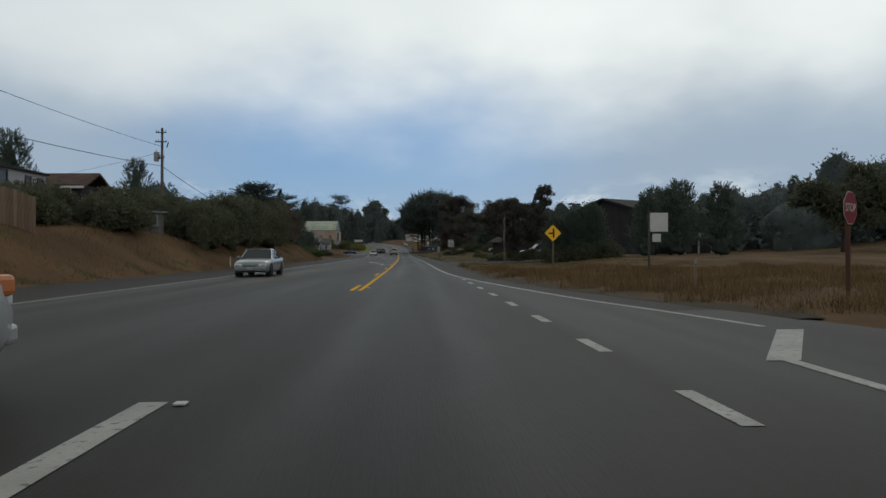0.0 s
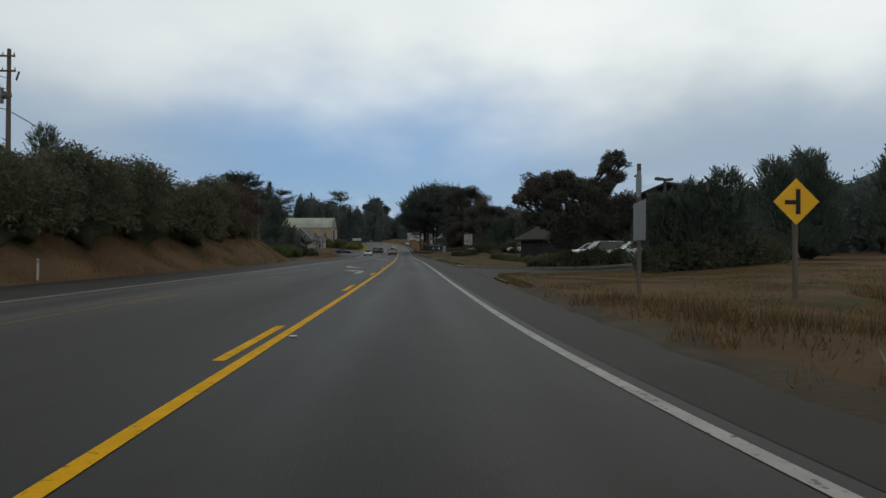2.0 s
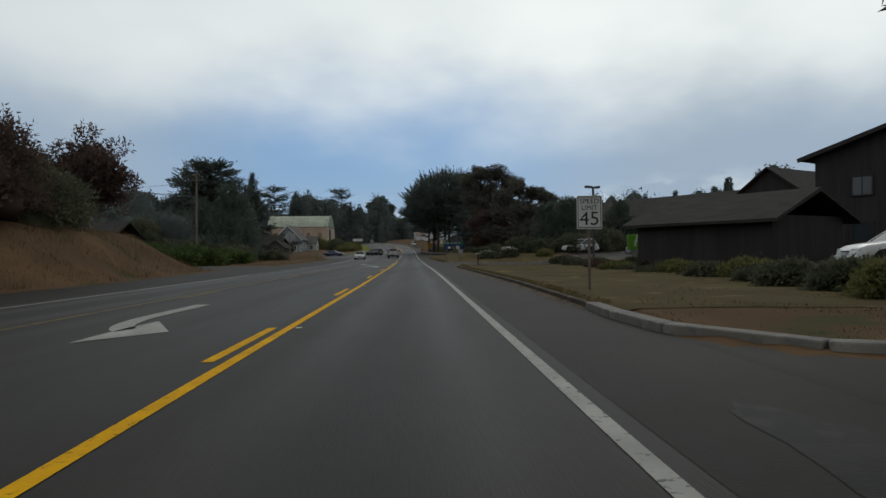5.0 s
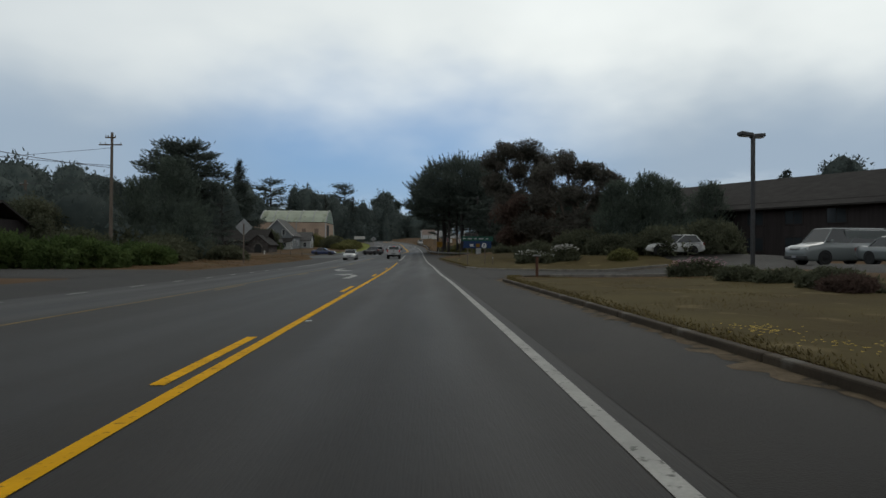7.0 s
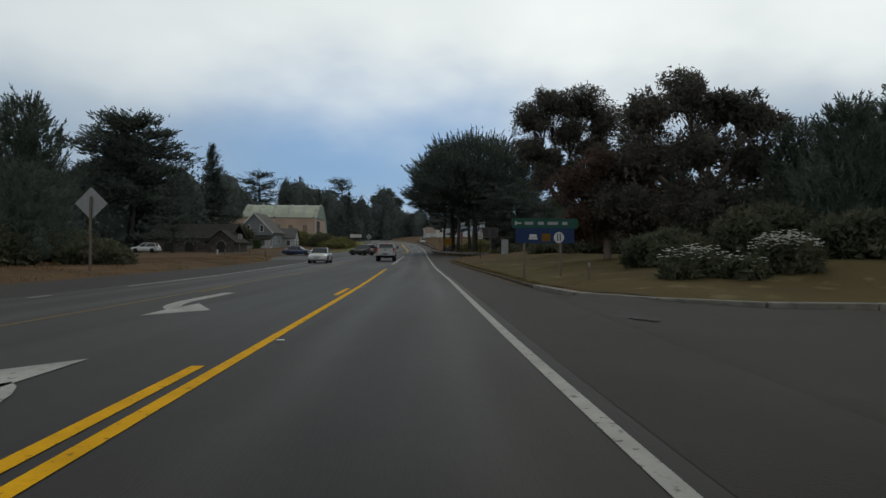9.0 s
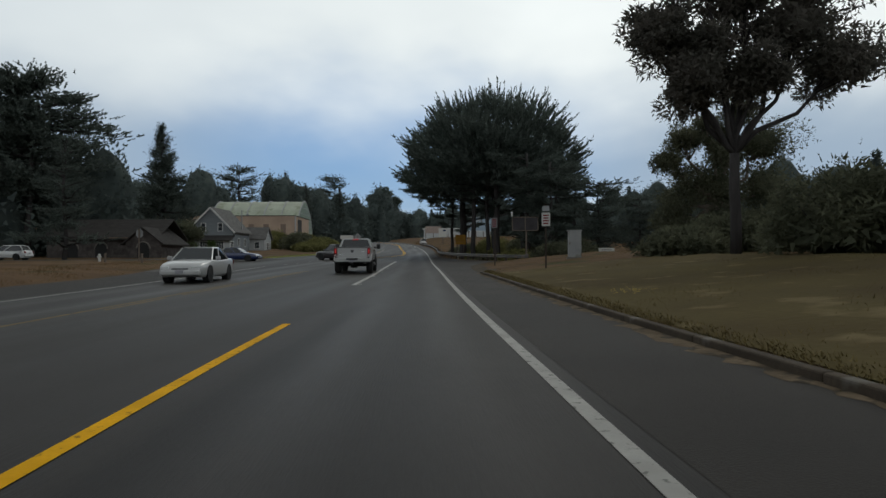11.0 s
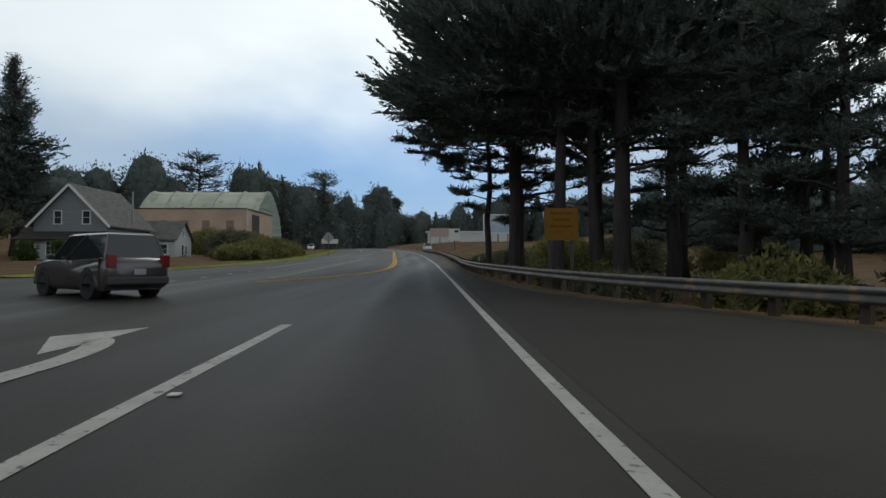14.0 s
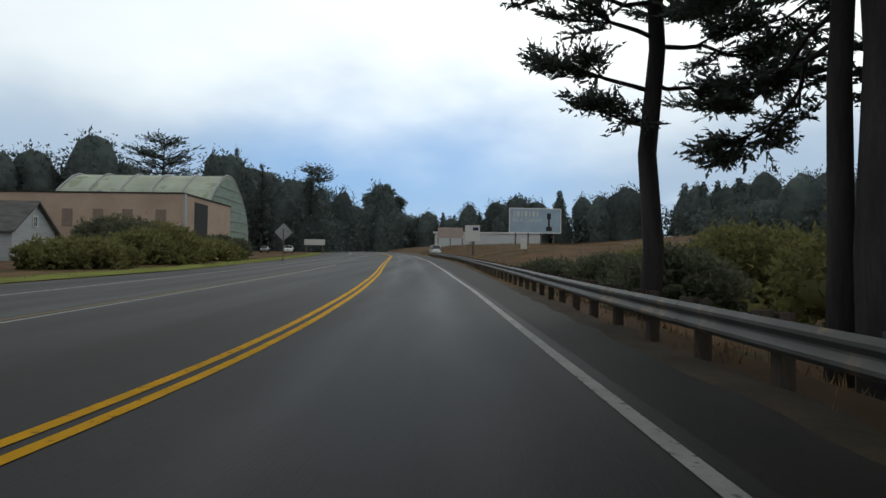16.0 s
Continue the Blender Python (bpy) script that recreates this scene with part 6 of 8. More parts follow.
t = thing("fire_hydrant", ground_m(-33.5, 241.5), "small pale yellow fire hydrant", "hydrant")
bm = rodded((0, 0, 0), (0, 0, 0.6), 0.11, 0.11, 12)
rod(bm, (0, 0, 0.6), (0, 0, 0.75), 0.13, 0.04, 12)
rod(bm, (-0.2, 0, 0.45), (0.2, 0, 0.45), 0.06, 0.06, 8)
part("body", bm, CREAM, t)
t = thing("fallen_branch", ground_m(4.15, 50.2), "pale broken branch lying at the field's edge", "branch")
bm = rodded((-0.25, -0.3, 0.06), (0.1, 0.22, 0.09), 0.022, 0.014, 7)
rod(bm, (0.1, 0.22, 0.09), (0.22, 0.5, 0.2), 0.014, 0.006, 6)
rod(bm, (0.0, 0.08, 0.085), (0.2, 0.12, 0.13), 0.010, 0.004, 5)
part("wood", bm, PALEBARK, t)
# the short post with a box on top at the second entrance
t = thing("wooden_post", ground_m(3.85, 146.6), "slim reddish-brown wooden post with a flat metal box on top", "post")
part("post", boxed((0, 0, 0.45), (0.13, 0.13, 1.16), bevel=0.012), REDWOOD, t)
part("cap", boxed((0, 0, 1.07), (0.40, 0.26, 0.075), bevel=0.02), GALV, t)
delineator(3.6, 169.5, 0.7, "short wooden stake on the lawn", 0, POLEWOOD, "stake")


def big_panel_sign(x, y):
    """A blank square lightbox with a smaller board below, on a steel pole."""
    t = thing("pole_sign", ground_m(x, y, 4), "blank cream panel sign with a small lower board", "sign")
    part("pole", rodded((-0.50, 0, -0.3), (-0.50, 0, 3.35), 0.07, 0.07, 12), DARKSTEEL, t)
    p = part("panel", boxed((0.08, 0, 2.75), (1.08, 0.2, 1.08), bevel=0.03), CREAM, t)
    part("frame", boxed((0.08, 0.02, 2.75), (1.16, 0.16, 1.16), bevel=0.02), DARKSTEEL, p)
    part("lower_panel", boxed((-0.04, 0, 1.86), (0.51, 0.06, 0.48), bevel=0.02), SIGN_WHITE, t)
    return t


big_panel_sign(13.68, 55.04)
t = thing("road_sign", ground_m(5.64, 62.16, 83), "grey backs of two stacked signs on a tall post", "road sign")
part("post", boxed((0, -0.06, 1.6), (0.10, 0.10, 3.9), bevel=0.008), POLEWOOD, t)
part("shield_panel", plate(rounded(0.77, 0.70, 0.26, 2.98, 6), 0.006), GALV, t).location = (-0.27, 0, 0)
part("panel", plate(rounded(1.62, 1.02, 0.03, 2.0), 0.006), GALV, t).location = (-0.35, 0, 0)
for z in (3.25, 2.74, 2.43, 1.52):
    part("bracket", boxed((0.02, -0.012, z), (0.7 if z > 2.6 else 1.46, 0.02, 0.05)), DARKSTEEL, t)


def lot_lamp(x, y, h, rz, label):
    t = thing("car_park_lamp", ground_m(x, y, rz), label, "lamp post")
    part("pole", boxed((0, 0, h / 2), (0.16, 0.16, h), bevel=0.02), DARKSTEEL, t)
    for sx in (-1, 1):
        head = part("lamp_head", boxed((sx * 0.42, 0.25 * (sx > 0), h + 0.06), (0.62, 0.42, 0.18), 0, 0.03, 0, -6 * sx), DARKSTEEL, t)
        part("lens", boxed((sx * 0.42, 0.25 * (sx > 0), h - 0.045), (0.5, 0.32, 0.02)), CREAM, head)
    part("arm", boxed((0, 0, h - 0.02), (0.5, 0.08, 0.08)), DARKSTEEL, t)
    return t


lot_lamp(17.86, 93.69, 6.0, 10, "dark twin-headed car park lamp post")
lot_lamp(14.2, 146, 6.6, 10, "dark twin-headed car park lamp post")


def service_sign(x, y, rz=0):
    """Green guide panel over a blue panel with symbols, on two posts."""
    t = thing("guide_sign", ground_m(x, y, rz) @ Matrix.Diagonal((0.9, 0.9, 0.96, 1)), "green guide panel over a blue services sign", "road sign")
    for dx in (-0.95, 0.75):
        part("post", boxed((dx, 0.08, 1.0), (0.10, 0.10, 3.0), bevel=0.006), POLEWOOD, t)
    g = part("guide_panel", plate(rounded(3.1, 0.42, 0.05, 2.42), 0.01), SIGN_GREEN, t)
    bm = boxed((-1.25, -0.008, 2.42), (0.28, 0.004, 0.05))
    box(bm, (-1.34, -0.008, 2.45), (0.16, 0.004, 0.05), ry=45)
    box(bm, (-1.34, -0.008, 2.39), (0.16, 0.004, 0.05), ry=-45)
    part("arrow", bm, SIGN_WHITE, g)
    bm = bmesh.new()
    for i, w in enumerate((0.5, 0.34, 0.62, 0.3)):
        box(bm, (-0.75 + 0.56 * i, -0.008, 2.42), (w * 0.8, 0.004, 0.13))
    part("illegible_writing", bm, GALV, g)
    b = part("services_panel", plate(rounded(2.75, 0.66, 0.05, 1.88), 0.01), SIGN_BLUE, t)
    bm = boxed((-0.55, -0.008, 1.86), (0.34, 0.004, 0.14))
    box(bm, (-0.55, -0.008, 1.74), (0.42, 0.004, 0.07))
    part("lodging_symbol", bm, SIGN_WHITE, b)
    part("camping_symbol", boxed((0.06, -0.008, 1.8), (0.40, 0.004, 0.34)), SIGN_ORANGE, b)
    part("food_symbol", prism(bmesh.new(), [(0.66 + 0.24 * math.cos(i * math.tau / 20), 1.8 + 0.24 * math.sin(i * math.tau / 20)) for i in range(20)], -0.010, -0.006), SIGN_WHITE, b)
    part("fork", boxed((0.60, -0.013, 1.8), (0.05, 0.004, 0.32)), SIGN_BLUE, b)
    part("knife", boxed((0.72, -0.013, 1.8), (0.05, 0.004, 0.32)), SIGN_BLUE, b)
    return t


service_sign(2.55, 173.2)


def stacked_sign(x, y, h, panels, label, rz=0):
    t = thing("road_sign", ground_m(x, y, rz), label, "road sign")
    part("post", boxed((0, 0.06, h / 2 - 0.2), (0.07, 0.07, h + 0.4), bevel=0.008), RAILWOOD, t)
    for z, w, hh, mat, bars in panels:
        p = part("panel", plate(rounded(w, hh, 0.04, z), 0.006), mat, t)
        bm = bmesh.new()
        for i in range(bars):
            box(bm, (0, -0.006, z + hh * (0.30 - 0.6 * i / max(1, bars - 1))), (w * (0.7 - 0.1 * (i % 2)), 0.004, hh * 0.09))
        if bars:
            part("illegible_writing", bm, SIGN_WHITE if mat in (SIGN_RED, SIGN_GREEN) else SIGN_RED, p)
    return t


stacked_sign(2.35, 213.4, 3.2, ((2.95, 0.34, 0.24, GALV, 0), (2.42, 0.42, 0.66, SIGN_WHITE, 4)), "white regulatory sign on a wooden post")
# dark face colour carries the shade of a sign lit from behind
BACKLIT_FACE = material("weathered_sign_face", (0.13, 0.115, 0.12), 0.6, vary=0.15, scale=4)
stacked_sign(0.8, 225.2, 3.1, ((2.85, 0.46, 0.68, BACKLIT_FACE, 4),), "small dark grey sign with dim red writing", -38)


def cabinet(x, y):
    t = thing("utility_cabinet", ground_m(x, y, -4), "tall off-white metal utility cabinet", "utility box")
    part("plinth", boxed((0, 0, 0.02), (0.98, 0.7, 0.14), bevel=0.02), CONCRETE, t)
    body = part("body", boxed((0, 0, 0.92), (0.80, 0.6, 1.7), bevel=0.03), CABINET, t)
    part("door_edge", boxed((0.0, -0.302, 0.92), (0.014, 0.01, 1.5)), GALV, body)
    bm = bmesh.new()
    for i in range(6):
        box(bm, (0.2, -0.304, 0.35 + 0.05 * i), (0.28, 0.012, 0.02))
    part("vent", bm, GALV, body)
    part("top", boxed((0, 0, 1.79), (0.92, 0.66, 0.06), bevel=0.02), CABINET, t)
    return t


cabinet(5.85, 223.8)
t = thing("low_sign", ground_m(13.2, 245), "small white sign board on two legs", "sign")
part("board", boxed((0, 0, 0.62), (1.5, 0.06, 0.72), bevel=0.015), SIGN_WHITE, t)
for dx in (-0.5, 0.5):
    part("leg", boxed((dx, 0.04, 0.2), (0.08, 0.08, 0.8)), POLEWOOD, t)
bm = bmesh.new()
for i in range(3):
    box(bm, (0, -0.034, 0.8 - 0.17 * i), (1.0 - 0.2 * i, 0.006, 0.06))
part("illegible_writing", bm, SIGN_BLACK, t)


def amber_sign(x, y):
    """A large amber panel with a second strip below, on two timber posts."""
    t = thing("amber_sign", ground_m(x, y, 3), "large dull amber sign panel on timber posts", "road sign")
    p = part("panel", plate(rounded(1.22, 0.84, 0.05, 2.52), 0.012), SIGN_ORANGE, t)
    part("lower_panel", plate(rounded(1.22, 0.28, 0.04, 1.94), 0.012), SIGN_ORANGE, t)
    bm = bmesh.new()
    for i in range(3):
        box(bm, (0, -0.009, 2.76 - 0.23 * i), (0.8 - 0.18 * (i % 2), 0.004, 0.09))
    part("illegible_writing", bm, material("faded_lettering", (0.085, 0.042, 0.004), 0.6, vary=0.1, spec=0.1), p)
    for dx in (-0.4, 0.4):
        part("post", boxed((dx, 0.1, 1.1), (0.11, 0.11, 3.5), bevel=0.01), RAILWOOD, t)
    return t


amber_sign(-0.30, 260.0)
DARKBOARD = material("dark_weathered_board", (0.045, 0.042, 0.045), 0.8, vary=0.3, scale=1.2, fine=10, spec=0.1)
t = thing("notice_board", ground_m(6.0, 249.6, -6), "dark framed sign board on a pole under the trees", "sign")
zb = 4.5 + float(rise(249.6) - land(6.0, 249.6)) - float(rise(249.6))
part("pole", rodded((0.1, 0.08, -0.3), (0.1, 0.08, zb + 0.6), 0.09, 0.08, 10), POLEWOOD, t)
part("board", boxed((0, 0, zb), (2.55, 0.08, 1.3), bevel=0.015), DARKBOARD, t)
for dx in (-1.3, 0.0, 1.3):
    part("frame_post", boxed((dx, -0.03, zb), (0.09, 0.16, 1.42), bevel=0.01), POLEWOOD, t)
for dz in (-0.68, 0.68):
    part("frame_rail", boxed((0, -0.03, zb + dz), (2.7, 0.14, 0.08), bevel=0.01), POLEWOOD, t)
part("lamp", boxed((-1.35, -0.25, zb + 1.0), (0.16, 0.3, 0.5), bevel=0.03), CREAM, t)


# ---- guard rail ----
def guard_rail():
    pts = [(5.3, 242.6), (3.0, 246.8), (1.2, 251), (-0.1, 255.5), (-1.2, 261), (-1.9, 267), (-2.55, 272), (-2.9, 279), (-3.1, 288), (-3.1, 300), (-3.3, 312), (-3.9, 330), (-4.7, 350), (-6.5, 372), (-8.6, 390)]
    y = np.array([p[1] for p in pts], float)
    yy = np.arange(242.6, 390, 0.25)
    x = np.interp(yy, y, [p[0] for p in pts])
    x = np.convolve(np.pad(x, 6, mode="edge"), np.ones(13) / 13, "valid")
    along = np.concatenate([[0], np.cumsum(np.hypot(np.diff(x), np.diff(yy)))])
    pt = lambda s: (float(np.interp(s, along, x)), float(np.interp(s, along, yy)))
    g = thing("guard_rail", Matrix(), "galvanised steel W-beam guard rail on timber posts", "guard rail")
    # W profile: (out towards the road, height)
    prof = [(0.0, 0.37), (0.055, 0.42), (0.055, 0.455), (0.0, 0.515), (0.0, 0.535), (0.055, 0.595), (0.055, 0.63), (0.0, 0.68)]
    prof = prof + [(p[0] - 0.006, p[1]) for p in prof[::-1]]
    L = float(along[-1])
    n = int(L / 3.81)
    for k in range(n):
        rings = []
        for s in np.linspace(k * 3.81, (k + 1) * 3.81 + 0.05, 4):
            px, py = pt(s)
            qx, qy = pt(s + 0.1)
            d = Vector((qx - px, qy - py, 0)).normalized()
            o = Vector((-d.y, d.x, 0))
            z = float(rise(py))
            rings.append([tuple(Vector((px, py, z + h)) + o * (u + 0.004 * (k % 2))) for u, h in prof])
        part("rail", loft(bmesh.new(), rings), STEEL, g)
    post_me = bpy.data.meshes.new("post")
    b = boxed((0, 0, 0.2), (0.15, 0.20, 1.0), bevel=0.01)
    b.to_mesh(post_me)
    b.free()
    post_me.materials.append(RAILWOOD)
    block_me = bpy.data.meshes.new("spacer_block")
    b = boxed((0, 0, 0.555), (0.14, 0.18, 0.34), bevel=0.008)
    b.to_mesh(block_me)
    b.free()
    block_me.materials.append(RAILWOOD)
    for k in range(2 * n + 1):
        px, py = pt(min(L, k * 1.905 + 0.05))
        qx, qy = pt(min(L, k * 1.905 + 0.15))
        a = math.atan2(qy - py, qx - px)
        o = Vector((math.sin(a), -math.cos(a), 0))
        for me, out in ((post_me, 0.30), (block_me, 0.105)):
            ob = new(me.name, me)
            ob.parent = g
            ob.matrix_local = Matrix.Translation(Vector((px, py, float(rise(py)))) + o * out) @ Matrix.Rotation(a + math.pi / 2, 4, "Z")
    # flared end piece
    px, py = pt(0)
    part("end_terminal", boxed((px + 0.1, py - 0.3, float(rise(py)) + 0.55), (0.5, 0.12, 0.42), -55, 0.05), STEEL, g)
    return g


guard_rail()


# ---- poles and wires ----
def utility_pole(x, y, h, label, arms, transformer=False, rz=0):
    t = thing("utility_pole", ground_m(x, y, rz), label, "utility pole")
    part("pole", rodded((0, 0, -0.5), (0.08, 0, h), 0.19, 0.12, 12), POLEWOOD, t)
    for z, w in arms:
        arm = part("crossarm", boxed((0, -0.14, z), (w, 0.10, 0.12), bevel=0.01), POLEWOOD, t)
        for k in (-0.45, -0.22, 0.45):
            part("insulator", rodded((k * w, -0.14, z + 0.06), (k * w, -0.14, z + 0.24), 0.05, 0.03, 8), GALV, arm)
    if transformer:
        tr = part("transformer", rodded((-0.55, 0, h - 3.6), (-0.55, 0, h - 2.6), 0.27, 0.27, 14), GALV, t)
        part("bushing", rodded((-0.55, 0, h - 2.6), (-0.55, 0, h - 2.3), 0.07, 0.04, 8), CREAM, tr)
        part("bracket", boxed((-0.28, 0, h - 3.1), (0.3, 0.08, 0.5)), DARKSTEEL, t)
        part("cutout", rodded((0.55, 0, h - 2.1), (0.75, 0, h - 1.5), 0.06, 0.06, 8), DARKSTEEL, t)
    return t


utility_pole(-27.8, 90.2, 11.0, "grey wooden utility pole with a transformer", ((10.5, 1.1), (9.5, 1.2), (7.8, 0.7)), True)
utility_pole(-32.4, 178.8, 12.4, "wooden utility pole with a crossarm", ((11.2, 2.2), (11.9, 1.0)))
utility_pole(-45, 186, 8.5, "short wooden service pole", ((8.0, 0.9),))


def cable(a, b, sag, r=0.02, name="overhead_cable", label="sagging black overhead cable"):
    cu = bpy.data.curves.new(name, "CURVE")
    cu.dimensions, cu.bevel_depth, cu.bevel_resolution = "3D", r, 1
    sp = cu.splines.new("POLY")
    sp.points.add(20)
    for i in range(21):
        t = i / 20
        sp.points[i].co = (*[a[k] + (b[k] - a[k]) * t - (sag * 4 * t * (1 - t) if k == 2 else 0) for k in range(3)], 1)
    cu.materials.append(PLASTIC)
    tmp = new(name + "_tmp", cu)
    me = bpy.data.meshes.new_from_object(tmp.evaluated_get(bpy.context.evaluated_depsgraph_get()))
    bpy.data.objects.remove(tmp)
    me.name = name
    return tagged(new(name, me), label, "cable")


P1 = (-27.8, 90.2, float(land(-27.8, 90.2)))
P2 = (-32.4, 178.8, float(land(-32.4, 178.8)))
cable((P1[0], P1[1], P1[2] + 9.0), (-31.8, 31.9, 14.6), 0.8, 0.02)
cable((P1[0], P1[1], P1[2] + 6.9), (-26.4, 28, 8.8), 0.7, 0.028)
cable((P1[0], P1[1], P1[2] + 8.4), (-58, 101.4, 9.2), 0.6, 0.013)
cable((P1[0], P1[1], P1[2] + 6.9), (P2[0], P2[1], P2[2] + 9.0), 2.2, 0.03)
cable((P2[0], P2[1], P2[2] + 9.2), (-62, 150, 11.5), 0.8, 0.025)
cable((P2[0], P2[1], P2[2] + 10.9), (-90, 190, 11.0), 0.8, 0.018)
cable((-45, 186, float(land(-45, 186)) + 8.2), (P2[0], P2[1], P2[2] + 8.4), 0.5, 0.02)


# ---- board fence on the bank ----
def board_fence(x0, y0, x1, y1, h):
    f = thing("board_fence", Matrix(), "weathered vertical-board wooden fence on the bank", "fence")
    d = Vector((x1 - x0, y1 - y0, 0))
    n = int(d.length / 0.16)
    a = math.atan2(d.y, d.x)
    me = bpy.data.meshes.new("board")
    b = boxed((0, 0, h / 2), (0.148, 0.022, h), bevel=0.004)
    b.to_mesh(me)
    b.free()
    me.materials.append(WOOD)
    for i in range(n):
        p = Vector((x0, y0, 0)) + d * (i + 0.5) / n
        ob = new("board", me)
        ob.parent = f
        ob.matrix_local = Matrix.Translation((p.x, p.y, float(land(p.x, p.y)) - 0.05 + 0.02 * math.sin(i * 2.3))) @ Matrix.Rotation(a, 4, "Z")
    for z in (0.35, h - 0.3):
        m = Vector((x0, y0, 0)) + d / 2
        part("rail", rodded((x0, y0 + 0.06, float(land(x0, y0)) + z), (x1, y1 + 0.06, float(land(x1, y1)) + z), 0.05, 0.05, 4), WOOD, f)
    return f


board_fence(-27, 47.9, -18.7, 49.9, 1.85)


# ---- buildings ----
def roof_mat(name, c):
    return material(name, c, 0.9, vary=0.3, scale=1.0, fine=14, bump=0.5, stretch=(1, 1, 4), spec=0.1)


SHINGLE_BROWN = roof_mat("brown_shingle", (0.085, 0.055, 0.045))
SHINGLE_GREY = roof_mat("grey_shingle", (0.115, 0.11, 0.105))
SHINGLE_DARK = roof_mat("dark_shingle", (0.036, 0.033, 0.031))
SIDING_GREY = material("grey_blue_siding", (0.16, 0.175, 0.185), 0.8, vary=0.12, scale=0.8, fine=12, bump=0.3, stretch=(0.6, 0.6, 7))
SIDING_WHITE = material("white_siding", (0.36, 0.37, 0.37), 0.75, vary=0.12, scale=0.8, fine=12, bump=0.3, stretch=(0.6, 0.6, 7))
SIDING_DARK = material("dark_brown_siding", (0.036, 0.031, 0.031), 0.85, vary=0.25, scale=0.6, fine=10, bump=0.3, stretch=(5, 5, 0.4), spec=0.1)
SIDING_PALE = material("pale_grey_siding", (0.30, 0.30, 0.31), 0.8, vary=0.1, scale=0.8, fine=12)
TRIM = material("white_trim", (0.55, 0.55, 0.53), 0.6, vary=0.08)
STUCCO = material("tan_stucco", (0.34, 0.255, 0.195), 0.9, vary=0.15, scale=0.4, fine=10, bump=0.2, spec=0.1)
STONE = material("dark_field_stone", (0.075, 0.066, 0.062), 0.9, vary=0.45, scale=1.6, fine=5, bump=0.8, spec=0.1)
HANGAR = material("mossy_translucent_sheeting", (0.30, 0.325, 0.25), 0.7, vary=0.2, scale=0.25, fine=4, stretch=(1, 1, 0.4), wear=((0.20, 0.22, 0.15), 0.2, 0.5))
HANGAR_GREEN = material("weathered_green_cladding", (0.16, 0.21, 0.17), 0.75, vary=0.25, scale=0.4, fine=5, stretch=(1, 1, 6))


def gable_roof(bm, x0, x1, y0, y1, eave, ridge, over=0.4, along="y", thick=0.16):
    """Two sloping slabs with thickness; ridge along y or x."""
    if along == "y":
        xm, hw = (x0 + x1) / 2, (x1 - x0) / 2 + over
        dz = (ridge - eave) * over / ((x1 - x0) / 2)
        prism(bm, [(xm - hw, eave - dz), (xm, ridge), (xm + hw, eave - dz), (xm + hw, eave - dz + thick), (xm, ridge + thick * 1.3), (xm - hw, eave - dz + thick)], y0 - over, y1 + over)
    else:
        ym, hw = (y0 + y1) / 2, (y1 - y0) / 2 + over
        dz = (ridge - eave) * over / ((y1 - y0) / 2)
        m = Matrix(((0, 1, 0, 0), (1, 0, 0, 0), (0, 0, 1, 0), (0, 0, 0, 1)))
        prism(bm, [(ym - hw, eave - dz), (ym, ridge), (ym + hw, eave - dz), (ym + hw, eave - dz + thick), (ym, ridge + thick * 1.3), (ym - hw, eave - dz + thick)], x0 - over, x1 + over, m)
        bmesh.ops.recalc_face_normals(bm, faces=bm.faces[:])
    return bm


def gable_walls(bm, x0, x1, y0, y1, z0, eave, ridge, along="y"):
    if along == "y":
        prism(bm, [(x0, z0), (x1, z0), (x1, eave), ((x0 + x1) / 2, ridge), (x0, eave)], y0, y1)
    else:
        m = Matrix(((0, 1, 0, 0), (1, 0, 0, 0), (0, 0, 1, 0), (0, 0, 0, 1)))
        prism(bm, [(y0, z0), (y1, z0), (y1, eave), ((y0 + y1) / 2, ridge), (y0, eave)], x0, x1, m)
        bmesh.ops.recalc_face_normals(bm, faces=bm.faces[:])
    return bm


def window(parent, c, w, h, face="y-", bars=(1, 1), trim=None, depth=0.08):
    """A framed window set on a wall that faces -y or +x or -x: frame, pane, glazing bars."""
    rz = {"y-": 0, "x+": 90, "x-": -90}[face]
    m = Matrix.Translation(c) @ Matrix.Rotation(radians(rz), 4, "Z")
    bm = bmesh.new()
    for cc, ss in (((0, -0.03, h / 2 + 0.05), (w + 0.24, 0.10, 0.12)), ((0, -0.04, -h / 2 - 0.05), (w + 0.30, 0.14, 0.10)), ((-w / 2 - 0.06, -0.03, 0), (0.12, 0.10, h)), ((w / 2 + 0.06, -0.03, 0), (0.12, 0.10, h))):
        box(bm, cc, ss)
    for i in range(bars[0]):
        box(bm, (w * ((i + 1) / (bars[0] + 1) - 0.5), -0.02, 0), (0.045, 0.05, h))
    for i in range(bars[1]):
        box(bm, (0, -0.02, h * ((i + 1) / (bars[1] + 1) - 0.5)), (w, 0.05, 0.045))
    fr = part("window", bm, trim or TRIM, parent)
    fr.matrix_local = m
    part("pane", boxed((0, -0.008, 0), (w, 0.02, h)), PANE, fr)
    return fr


